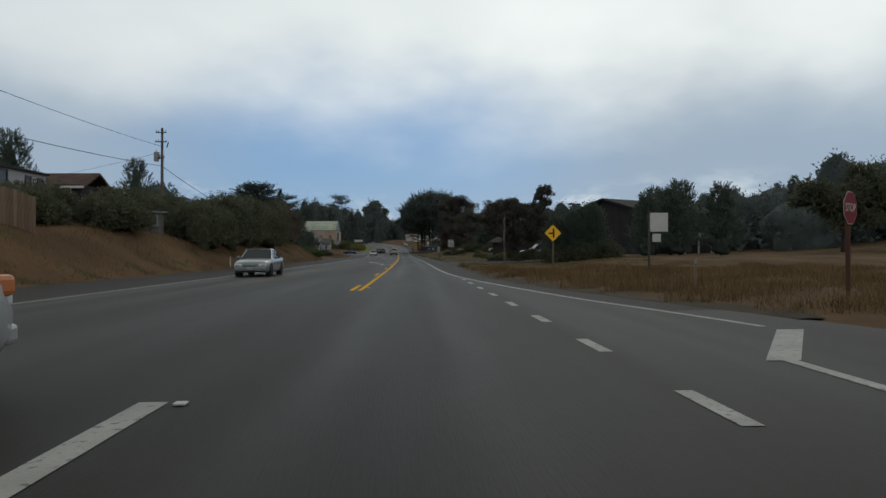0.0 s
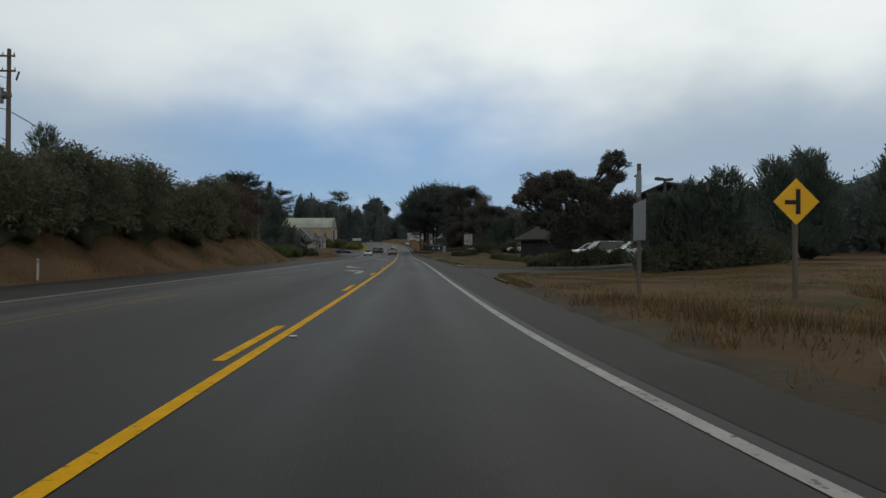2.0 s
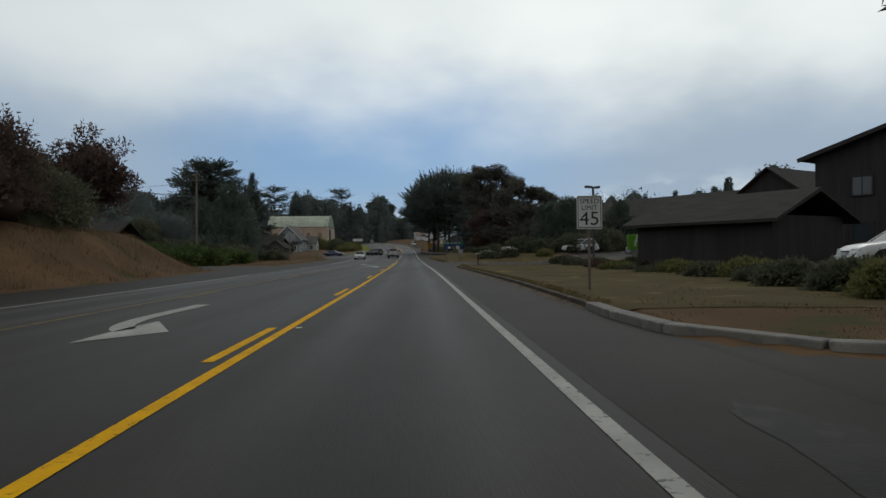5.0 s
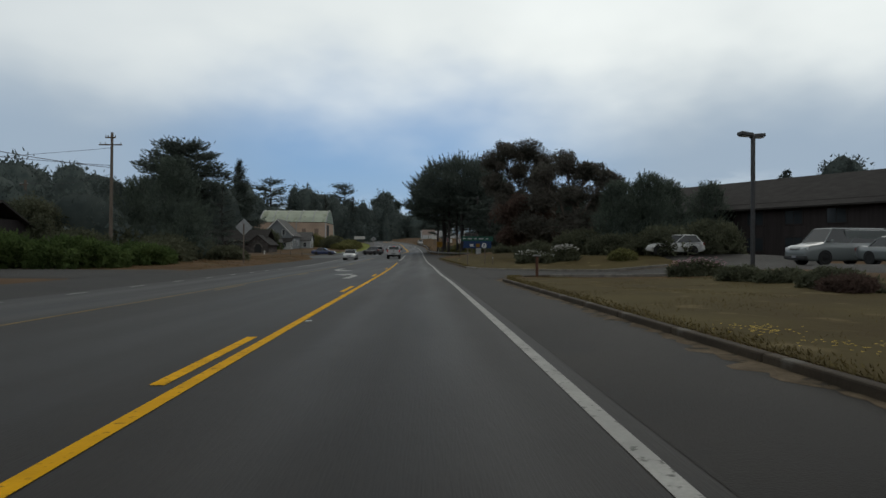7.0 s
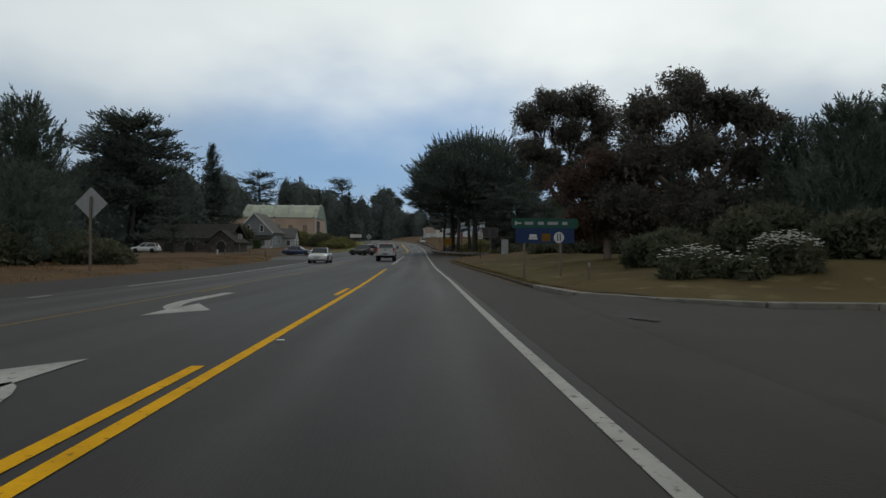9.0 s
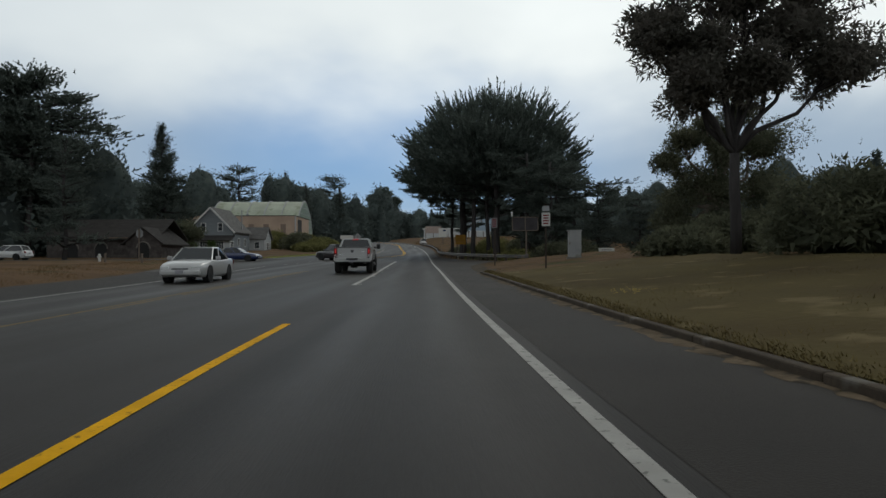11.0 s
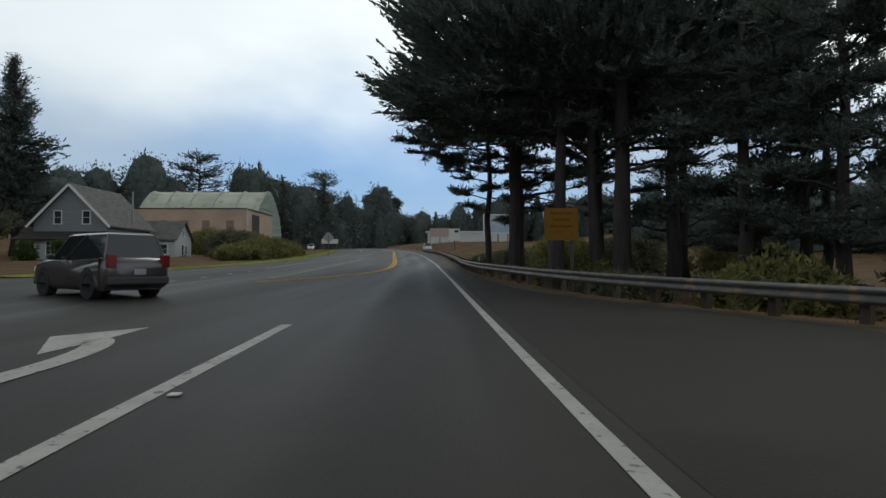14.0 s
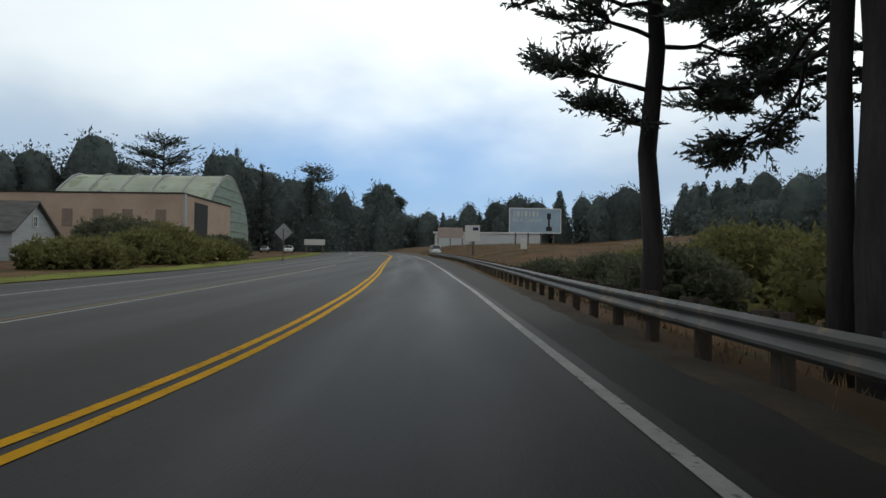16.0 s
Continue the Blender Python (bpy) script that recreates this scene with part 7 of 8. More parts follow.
def cottage():
    x0, x1, y0, y1, z0, eave, ridge = -53.2, -44.4, 317, 329, 1.3, 6.6, 11.1
    t = thing("cottage", Matrix(), "grey weatherboard cottage with a steep gable and sun porch", "house")
    part("wall", gable_walls(bmesh.new(), x0, x1, y0, y1, z0, eave, ridge), SIDING_GREY, t)
    roof = part("roof", gable_roof(bmesh.new(), x0, x1, y0, y1, eave, ridge, 0.55), SHINGLE_GREY, t)
    xm = (x0 + x1) / 2
    hw = (x1 - x0) / 2 + 0.6
    sl = math.atan2(ridge - eave, (x1 - x0) / 2)
    L = hw / math.cos(sl)
    for sx in (-1, 1):
        b = part("bargeboard", boxed((xm + sx * hw / 2, y0 - 0.6, ridge - hw / 2 * math.tan(sl) + 0.0), (L, 0.06, 0.28), 0, 0.0, 0, sx * math.degrees(sl)), TRIM, roof)
    part("flue", rodded((-44.6, 324, 7), (-44.6, 324, 11.0), 0.13, 0.13, 10), GALV, t)
    for x in (-50.3, -46.9):
        window(t, (x, y0 - 0.01, 7.2), 0.8, 1.5, "y-", (0, 1))
    # sun porch
    px0, px1, py0 = -53.6, -44.2, 314.2
    porch = part("porch", boxed(((px0 + px1) / 2, (py0 + y0) / 2, 2.8), (px1 - px0, y0 - py0, 3.2)), SIDING_WHITE, t)
    bm = bmesh.new()
    m = Matrix(((0, 1, 0, 0), (1, 0, 0, 0), (0, 0, 1, 0), (0, 0, 0, 1)))
    prism(bm, [(py0 - 0.5, 4.35), (y0 + 0.1, 5.4), (y0 + 0.1, 5.55), (py0 - 0.5, 4.5)], px0 - 0.3, px1 + 0.3, m)
    bmesh.ops.recalc_face_normals(bm, faces=bm.faces[:])
    part("porch_roof", bm, SHINGLE_DARK, t)
    window(porch, (-47.7, py0 - 0.01, 3.45), 4.6, 1.5, "y-", (9, 2))
    window(porch, (-52.3, py0 - 0.01, 3.45), 1.8, 1.5, "y-", (3, 2))
    window(porch, (px1 + 0.01, 315.6, 3.45), 2.0, 1.5, "x+", (3, 2))
    window(t, (x1 + 0.01, 321, 4.2), 0.9, 1.5, "x+", (0, 1))
    window(t, (x1 + 0.01, 325.5, 4.2), 0.9, 1.5, "x+", (0, 1))
    # rear wing to the left
    part("wing", gable_walls(bmesh.new(), -57, -53.2, 321, 327, 1.3, 5.6, 7.6, "x"), SIDING_GREY, t)
    part("wing_roof", gable_roof(bmesh.new(), -57, -53.2, 321, 327, 5.6, 7.6, 0.3, "x"), SHINGLE_DARK, t)


def annex():
    t = thing("annex", Matrix(), "small white gabled annex with a brown roof", "house")
    x0, x1, y0, y1, z0, eave, ridge = -46.4, -41.4, 330, 336, 1.8, 5.2, 7.6
    part("wall", gable_walls(bmesh.new(), x0, x1, y0, y1, z0, eave, ridge, "x"), SIDING_WHITE, t)
    part("roof", gable_roof(bmesh.new(), x0, x1, y0, y1, eave, ridge, 0.4, "x"), SHINGLE_GREY, t)
    window(t, (-43.0, y0 - 0.01, 3.7), 1.0, 1.3, "y-", (0, 1))
    window(t, (x1 + 0.01, 332.6, 3.6), 0.8, 1.4, "x+", (0, 1))
    window(t, (x1 + 0.01, 333.9, 3.6), 0.6, 1.2, "x+", (0, 1))
    window(t, (x1 + 0.01, 333.0, 6.0), 0.5, 0.8, "x+", (1, 1))


cottage()
annex()


def warehouse():
    t = thing("warehouse", Matrix(), "long flat-roofed tan stucco warehouse with blind windows", "warehouse")
    x0, x1, y0, y1, z0, z1 = -82, -43.4, 371, 392, 3.5, 12.6
    part("wall", boxed(((x0 + x1) / 2, (y0 + y1) / 2, (z0 + z1) / 2), (x1 - x0, y1 - y0, z1 - z0)), STUCCO, t)
    part("parapet_cap", boxed(((x0 + x1) / 2, (y0 + y1) / 2, z1 + 0.08), (x1 - x0 + 0.3, y1 - y0 + 0.3, 0.18)), SHINGLE_DARK, t)
    dark = material("faded_brown_infill", (0.17, 0.125, 0.10), 0.9, vary=0.15)
    for i, x in enumerate((-74, -69.5, -65, -60, -55.6, -51.4, -46.6)):
        part("infill", boxed((x, y0 - 0.02, 9.0), (1.5, 0.06, 2.6)), dark, t)
    # a near-black slab stands in for the shade inside the doorway
    part("doorway", boxed((x1 + 0.01, 378, 9.2), (0.08, 5.5, 5.2)), UNDER_AND_SHADE, t)
    part("corner_pilaster", boxed((x1 + 0.1, y0 + 0.4, 8), (0.25, 0.8, 9.2)), SIDING_PALE, t)
    part("roof_vent", rodded((-58, 376, 12.6), (-58, 376, 13.5), 0.45, 0.35, 10), GALV, t)
    return t


def hangar():
    """An arched frame shed: pitched sheeting on ribs, with a tall rounded gable end."""
    t = thing("frame_shed", Matrix(), "arched steel-frame shed with mossy pale sheeting", "shed")
    x0, x1, yc, hw, z0 = -73, -46, 399, 12.0, 5.0
    prof = [(-hw, 0), (-hw, 4.5), (-hw * 0.86, 8.0), (-hw * 0.62, 10.6), (-hw * 0.30, 13.0), (-0.10 * hw, 13.75), (0.10 * hw, 13.75), (hw * 0.30, 13.0), (hw * 0.62, 10.6), (hw * 0.86, 8.0), (hw, 4.5), (hw, 0)]
    m = Matrix(((0, 1, 0, 0), (1, 0, 0, yc), (0, 0, 1, z0), (0, 0, 0, 1)))
    bm = prism(bmesh.new(), prof, x0, x1, m)
    bmesh.ops.recalc_face_normals(bm, faces=bm.faces[:])
    part("sheeting", bm, HANGAR, t)
    rib = [(y * 1.012, z * 1.012 + 0.02) for y, z in prof]
    for i in range(6):
        x = x0 + (x1 - x0) * i / 5
        bm = bmesh.new()
        for (ya, za), (yb, zb) in zip(rib, rib[1:]):
            rod(bm, (x, yc + ya, z0 + za), (x, yc + yb, z0 + zb), 0.14, 0.14, 6)
        part("rib", bm, SIDING_PALE, t)
    end = part("gable_end", prism(bmesh.new(), [(y * 0.97, z * 0.97) for y, z in prof], x1 + 0.02, x1 + 0.14, m), HANGAR_GREEN, t)
    for k in range(6):
        zz = 2.0 + 1.9 * k
        half = float(np.interp(zz, [0, 4.5, 8.0, 10.6, 13.0, 13.7], [hw, hw, hw * 0.86, hw * 0.62, hw * 0.30, 0.5])) * 0.95
        part("girt", boxed((x1 + 0.2, yc, z0 + zz), (0.1, 2 * half, 0.12)), SIDING_PALE, end)
    part("eave_rail", rodded((x0, yc - hw * 0.72, z0 + 9.3), (x1, yc - hw * 0.72, z0 + 9.3), 0.12, 0.12, 6), SIDING_PALE, t)
    return t


warehouse()
hangar()


def stone_house():
    t = thing("stone_house", Matrix(), "low dark stone house with arched doorways", "house")
    x0, x1, y0, y1 = -57, -42, 274, 284
    z0 = 0.9
    part("wall", boxed(((x0 + x1) / 2, (y0 + y1) / 2, z0 + 1.5), (x1 - x0, y1 - y0, 3.2)), STONE, t)
    part("roof", gable_roof(bmesh.new(), x0, x1, y0, y1, z0 + 3.0, z0 + 5.6, 0.6, "x"), SHINGLE_DARK, t)
    part("gabled_bay", gable_walls(bmesh.new(), -45, -40.2, 271.5, 280, z0, z0 + 2.3, z0 + 4.2), STONE, t)
    part("bay_roof", gable_roof(bmesh.new(), -45, -40.2, 271.5, 280, z0 + 2.3, z0 + 4.2, 0.5), SHINGLE_DARK, t)
    for x, y in ((-53.5, 274), (-49.5, 274), (-42.6, 271.5)):
        arch = [(x - 0.8, z0), (x + 0.8, z0)] + [(x + 0.8 * math.cos(radians(a)), z0 + 1.5 + 0.8 * math.sin(radians(a))) for a in range(0, 181, 20)]
        # the arch is filled near-black for the shade of its opening
        part("arched_doorway", prism(bmesh.new(), arch, y - 0.05, y + 0.02), UNDER_AND_SHADE, t)
        rim = [(x + 0.95 * math.cos(radians(a)), z0 + 1.5 + 0.95 * math.sin(radians(a))) for a in range(0, 181, 20)] + [(x + 0.8 * math.cos(radians(a)), z0 + 1.5 + 0.8 * math.sin(radians(a))) for a in range(180, -1, -20)]
        part("arch_surround", prism(bmesh.new(), rim, y - 0.09, y + 0.02), CONCRETE, t)
    part("beam", boxed((-47.2, 273.6, z0 + 2.9), (3.4, 0.2, 0.25)), WOOD, t)
    return t


stone_house()


def bank_house():
    t = thing("house", Matrix(), "flat-roofed pale house with a brown shingled wing on the bank", "house")
    part("wall", boxed((-35.2, 67.0, 5.6), (10, 10, 4.0)), SIDING_PALE, t)
    part("flat_roof", boxed((-35.2, 67.0, 7.62), (10.4, 10.4, 0.18)), SHINGLE_DARK, t)
    for y, w, h in ((66.2, 1.15, 1.15), (69.5, 0.55, 0.8), (71.2, 0.55, 0.7)):
        window(t, (-30.19, y, 6.75), w, h, "x+", (0, 0), PLASTIC)
    wing = part("wing_wall", boxed((-30.85, 77.2, 5.4), (4.3, 5.1, 3.4)), SIDING_DARK, t)
    window(wing, (-30.1, 74.63, 6.2), 1.0, 1.15, "y-", (0, 0), SIDING_WHITE)
    part("wing_roof", gable_roof(bmesh.new(), -33.3, -28.7, 74.7, 79.8, 6.9, 8.15, 0.4, "x"), SHINGLE_BROWN, t)
    part("fascia", boxed((-31.0, 74.26, 6.86), (5.4, 0.05, 0.19)), TRIM, t)
    return t


def garden_shed(x, y):
    """A small glazed summer house at the top of the bank."""
    t = thing("garden_shed", ground_m(x, y, 10), "small pale garden shed with a row of windows", "shed")
    part("wall", boxed((0, 0, 0.7), (1.8, 1.9, 1.8)), SHINGLE_GREY, t)
    part("roof", boxed((0.05, 0, 1.64), (2.2, 2.3, 0.10), 0, 0.0, 3), GALV, t)
    for dx in (-0.52, 0.03, 0.58):
        window(t, (dx, -0.96, 0.95), 0.34, 0.6, "y-", (0, 0), SIDING_GREY)
    return t


garden_shed(-20.6, 68.4)
bank_house()
t = thing("house", Matrix(), "low brown-roofed house behind the ivy hedge", "house")
part("wall", boxed((-46, 172, 2.0), (14, 9, 4.0)), SIDING_DARK, t)
part("roof", gable_roof(bmesh.new(), -53, -39, 167.5, 176.5, 3.4, 5.4, 0.6, "x"), SHINGLE_DARK, t)
part("flue", rodded((-48, 171, 5.0), (-48, 171, 7.4), 0.12, 0.12, 8), GALV, t)
part("flue_base", boxed((-48, 171, 5.4), (0.5, 0.5, 0.5)), CREAM, t)


def hotel():
    z = LOT_Z
    # long wing, turned from the road, with its cross gable at the near end
    t = thing("hotel_wing", Matrix.Translation((41.0, 176.0, z)) @ Matrix.Rotation(radians(31), 4, "Z"), "dark brown two-storey hotel wing with a long low roof", "hotel")
    part("wall", boxed((0, 10.75, 2.8), (12, 30.5, 5.6)), SIDING_DARK, t)
    part("roof", gable_roof(bmesh.new(), -6, 6, -3.4, 26, 5.4, 8.4, 1.0), SHINGLE_DARK, t)
    for k in range(6):
        for zz in (1.5, 4.1):
            window(t, (-6.01, 1.5 + 4.0 * k, zz), 1.7, 1.3, "x-", (1, 0), SIDING_DARK)
    part("gable_wall", gable_walls(bmesh.new(), -7.5, 8, -14.5, -4.5, 0, 6.4, 10.0, "x"), SIDING_DARK, t)
    part("gable_roof", gable_roof(bmesh.new(), -7.5, 8, -14.5, -4.5, 6.4, 10.0, 0.8, "x"), SHINGLE_DARK, t)
    for yy in (-12.0, -7.0):
        for zz in (1.6, 4.6):
            window(t, (-7.51, yy, zz), 1.3, 1.3, "x-", (1, 0), SHINGLE_GREY)
    # main block: a broad gable end towards the road, the ridge running back
    t = thing("hotel", Matrix.Translation((30.5, 126.6, z)) @ Matrix.Rotation(radians(35), 4, "Z"), "dark brown shingled hotel block with a broad gable", "hotel")
    part("wall", gable_walls(bmesh.new(), 0, 23, -7, 7, -0.5, 6.9, 8.95, "x"), SIDING_DARK, t)
    roof = part("roof", gable_roof(bmesh.new(), 0, 23, -7, 7, 6.9, 8.95, 0.8, "x"), SHINGLE_DARK, t)
    sl = math.atan2(2.05, 7)
    for sy in (-1, 1):
        part("bargeboard", boxed((-0.85, sy * 3.9, 8.98 - 3.9 * math.tan(sl)), (0.08, 7.8 / math.cos(sl), 0.28), 0, 0.0, -sy * math.degrees(sl)), SIDING_DARK, roof)
    for k in range(5):
        for zz in (1.5, 4.6):
            window(t, (2.4 + 4.5 * k, -7.01, zz), 1.5, 1.3, "y-", (1, 0), SIDING_DARK)
    for yy in (-4.0, 0.0, 4.0):
        for zz in (1.6, 4.7):
            window(t, (-0.01, yy, zz), 1.2, 1.2, "x-", (1, 0), SIDING_DARK)
    part("porch_roof", gable_roof(bmesh.new(), 2, 14, -11, -7, 2.5, 3.3, 0.5, "x"), SHINGLE_GREY, t)
    for k in range(4):
        part("porch_post", boxed((2.4 + 3.7 * k, -10.8, 1.25), (0.22, 0.22, 2.6), bevel=0.02), SIDING_PALE, t)
    # low lodge near the trees
    t = thing("lodge", Matrix.Translation((16.6, 123.2, z - 0.1)) @ Matrix.Rotation(radians(30), 4, "Z"), "low dark lodge with a broad shingled roof", "lodge")
    part("wall", boxed((0, 0, 1.1), (6.2, 8.5, 2.4)), SIDING_DARK, t)
    part("roof", gable_roof(bmesh.new(), -3.1, 3.1, -4.25, 4.25, 2.2, 3.5, 0.65), SHINGLE_DARK, t)
    return t


hotel()


def hotel_sign(x, y):
    t = thing("hotel_sign", ground_m(x, y, 8), "low hotel sign, lime green and navy panels", "sign")
    g = part("lime_panel", boxed((-0.95, 0, 1.45), (1.45, 0.3, 1.05), bevel=0.02), LIME, t)
    bm = boxed((-1.15, -0.157, 1.55), (0.10, 0.012, 0.78), 0, 0, 0, 14)
    box(bm, (-0.78, -0.157, 1.55), (0.10, 0.012, 0.78), 0, 0, 0, 14)
    box(bm, (-0.95, -0.157, 1.55), (0.75, 0.012, 0.07), 0, 0, 0, -8)
    part("emblem", bm, SIGN_WHITE, g)
    n = part("navy_panel", boxed((0.33, 0, 1.45), (1.1, 0.3, 1.05), bevel=0.02), NAVY, t)
    bm = boxed((0.33, -0.157, 1.58), (0.62, 0.012, 0.08))
    box(bm, (0.36, -0.157, 1.36), (0.72, 0.012, 0.14))
    part("emblem", bm, SIGN_WHITE, n)
    for dx in (-1.2, 0.4):
        part("leg", boxed((dx, 0, 0.55), (0.25, 0.25, 1.2)), CONCRETE, t)
    return t


hotel_sign(14.6, 131.5)
t = thing("rail_shed", ground_m(18, 205), "low pale shed beyond the car park", "shed")
part("wall", boxed((0, 0, 1.1), (9, 4, 2.4)), SIDING_PALE, t)
part("roof", boxed((0, 0, 2.4), (9.4, 4.4, 0.15)), GALV, t)


# ---- the far rise ----
def billboard(x, y):
    t = thing("billboard", ground_m(x, y, 6), "large blue-grey roadside billboard with white capitals", "billboard")
    board = part("board", boxed((0, 0, 4.6), (9.6, 0.3, 4.4), bevel=0.03), material("billboard_blue_grey", (0.23, 0.30, 0.36), 0.6, vary=0.12, scale=0.5), t)
    bm = bmesh.new()
    for c, s in (((0, -0.16, 6.85), (9.8, 0.1, 0.14)), ((0, -0.16, 2.35), (9.8, 0.1, 0.14)), ((4.85, -0.16, 4.6), (0.14, 0.1, 4.6)), ((-4.85, -0.16, 4.6), (0.14, 0.1, 4.6))):
        box(bm, c, s)
    part("frame", bm, TRIM, board)
    lettering("lettering", "IN A CRASH", 1.1, pose(-1.55, -0.17, 4.65, 90, 0, 0), SIGN_WHITE, board, width=5.2)
    bm = bmesh.new()
    for i, w in enumerate((0.22, 0.5, 0.22, 0.5, 0.22, 0.45, 0.3)):
        box(bm, (-3.9 + 0.72 * i, -0.165, 5.85), (w, 0.02, 1.0))
    part("illegible_writing", bm, SIGN_WHITE, board)
    bm = boxed((2.6, -0.165, 4.2), (0.34, 0.02, 1.5))
    box(bm, (2.6, -0.165, 5.45), (0.75, 0.02, 1.1), bevel=0.0)
    box(bm, (2.6, -0.165, 3.1), (1.1, 0.02, 0.8))
    part("printed_shape", bm, SIGN_BLACK, board)
    for dx in (-3.6, -1.2, 1.2, 3.6):
        part("post", boxed((dx, 0.3, 1.4), (0.25, 0.25, 6.0)), POLEWOOD, t)
    return t


billboard(10.6, 400)
t = thing("board_sign", ground_m(-4.8, 442, 4), "weathered blank board sign on posts", "sign")
part("board", boxed((0, 0, 3.9), (6.2, 0.2, 2.6), bevel=0.03), material("weathered_board", (0.28, 0.22, 0.19), 0.8, vary=0.2), t)
for dx in (-3, 0, 3):
    part("post", boxed((dx, 0.15, 2.2), (0.22, 0.22, 6.0)), POLEWOOD, t)
t = thing("panel_sign", ground_m(-1.6, 384, 3), "pale square panel sign on a post", "sign")
part("panel", boxed((0, 0, 3.5), (2.4, 0.1, 2.6), bevel=0.03), CREAM, t)
part("printed_shape", boxed((0.5, -0.055, 4.2), (0.9, 0.012, 0.5)), SIGN_BLUE, t)
part("post", boxed((0.1, 0.1, 1.5), (0.2, 0.2, 4.2)), DARKSTEEL, t)
t = thing("low_building", ground_m(6, 470, 0), "long low white building on the rise", "building")
part("wall", boxed((0, 0, 1.6), (30, 8, 4.0)), SIDING_WHITE, t)
part("roof", boxed((0, 0, 3.7), (31, 9, 0.3)), TRIM, t)
t = thing("board_sign", ground_m(-38, 440, 0), "low pale board sign beside the road", "sign")
part("board", boxed((0, 0, 2.6), (5.0, 0.15, 1.4), bevel=0.02), CREAM, t)
for dx in (-2, 2):
    part("post", boxed((dx, 0.1, 1.2), (0.2, 0.2, 3.2)), POLEWOOD, t)
for i in range(6):
    t = thing("fence_post", ground_m(-2.0 + 0.55 * i, 395 + 7 * i), "rusty red fence post in dry grass", "fence post", "fence posts on the rise")
    part("post", boxed((0, 0, 0.7), (0.16, 0.16, 1.8)), WOOD, t)
t = thing("yellow_marker", ground_m(4.5, 365), "small yellow-green box in the scrub", "utility box")
part("box", boxed((0, 0, 0.9), (0.8, 0.5, 1.4), bevel=0.03), CREAM, t)

# ---- vehicles ----
def wheel(parent, x, y, r, w, side, rim):
    t = bmesh.new()
    prof = [(0.62, -0.5), (0.90, -0.5), (0.985, -0.36), (1.0, 0.0), (0.985, 0.36), (0.90, 0.5), (0.62, 0.5)]
    n = 28
    rings = []
    for a in range(n):
        c, s = math.cos(a * math.tau / n), math.sin(a * math.tau / n)
        rings.append([(x + w * k, y + r * q * c, r + r * q * s) for q, k in prof])
    rings.append(rings[0])
    tyre = part("wheel", loft(t, rings, False), RUBBER, parent, smooth=True)
    bm = bmesh.new()
    rod(bm, (x - w * 0.3, y, r), (x + side * w * 0.30, y, r), r * 0.63, r * 0.63, 24)
    hub = part("rim", bm, UNDER_AND_SHADE, tyre)
    bm = bmesh.new()
    for k in range(6):
        a = k * math.tau / 6
        box(bm, (x + side * w * 0.36, y + r * 0.33 * math.cos(a), r + r * 0.33 * math.sin(a)), (w * 0.14, r * 0.60, r * 0.15), 0, 0.01, math.degrees(a))
    rod(bm, (x + side * w * 0.28, y, r), (x + side * w * 0.46, y, r), r * 0.17, r * 0.13, 12)
    part("spokes", bm, rim, tyre)
    return tyre


def ring_at(y, hw, z0, z1, tuck=0.10, top=0.0, n=4):
    """A car body's cross-section: narrow sill, full side, shouldered top."""
    zm = z0 + (z1 - z0) * 0.62
    right = [(hw * (1 - tuck), z0), (hw * 0.985, z0 + 0.12), (hw, zm), (hw * 0.97, z1 - 0.05), (hw * 0.90, z1), (hw * 0.45, z1 + top)]
    return [(x, y, z) for x, z in right] + [(-x, y, z) for x, z in right[::-1]]


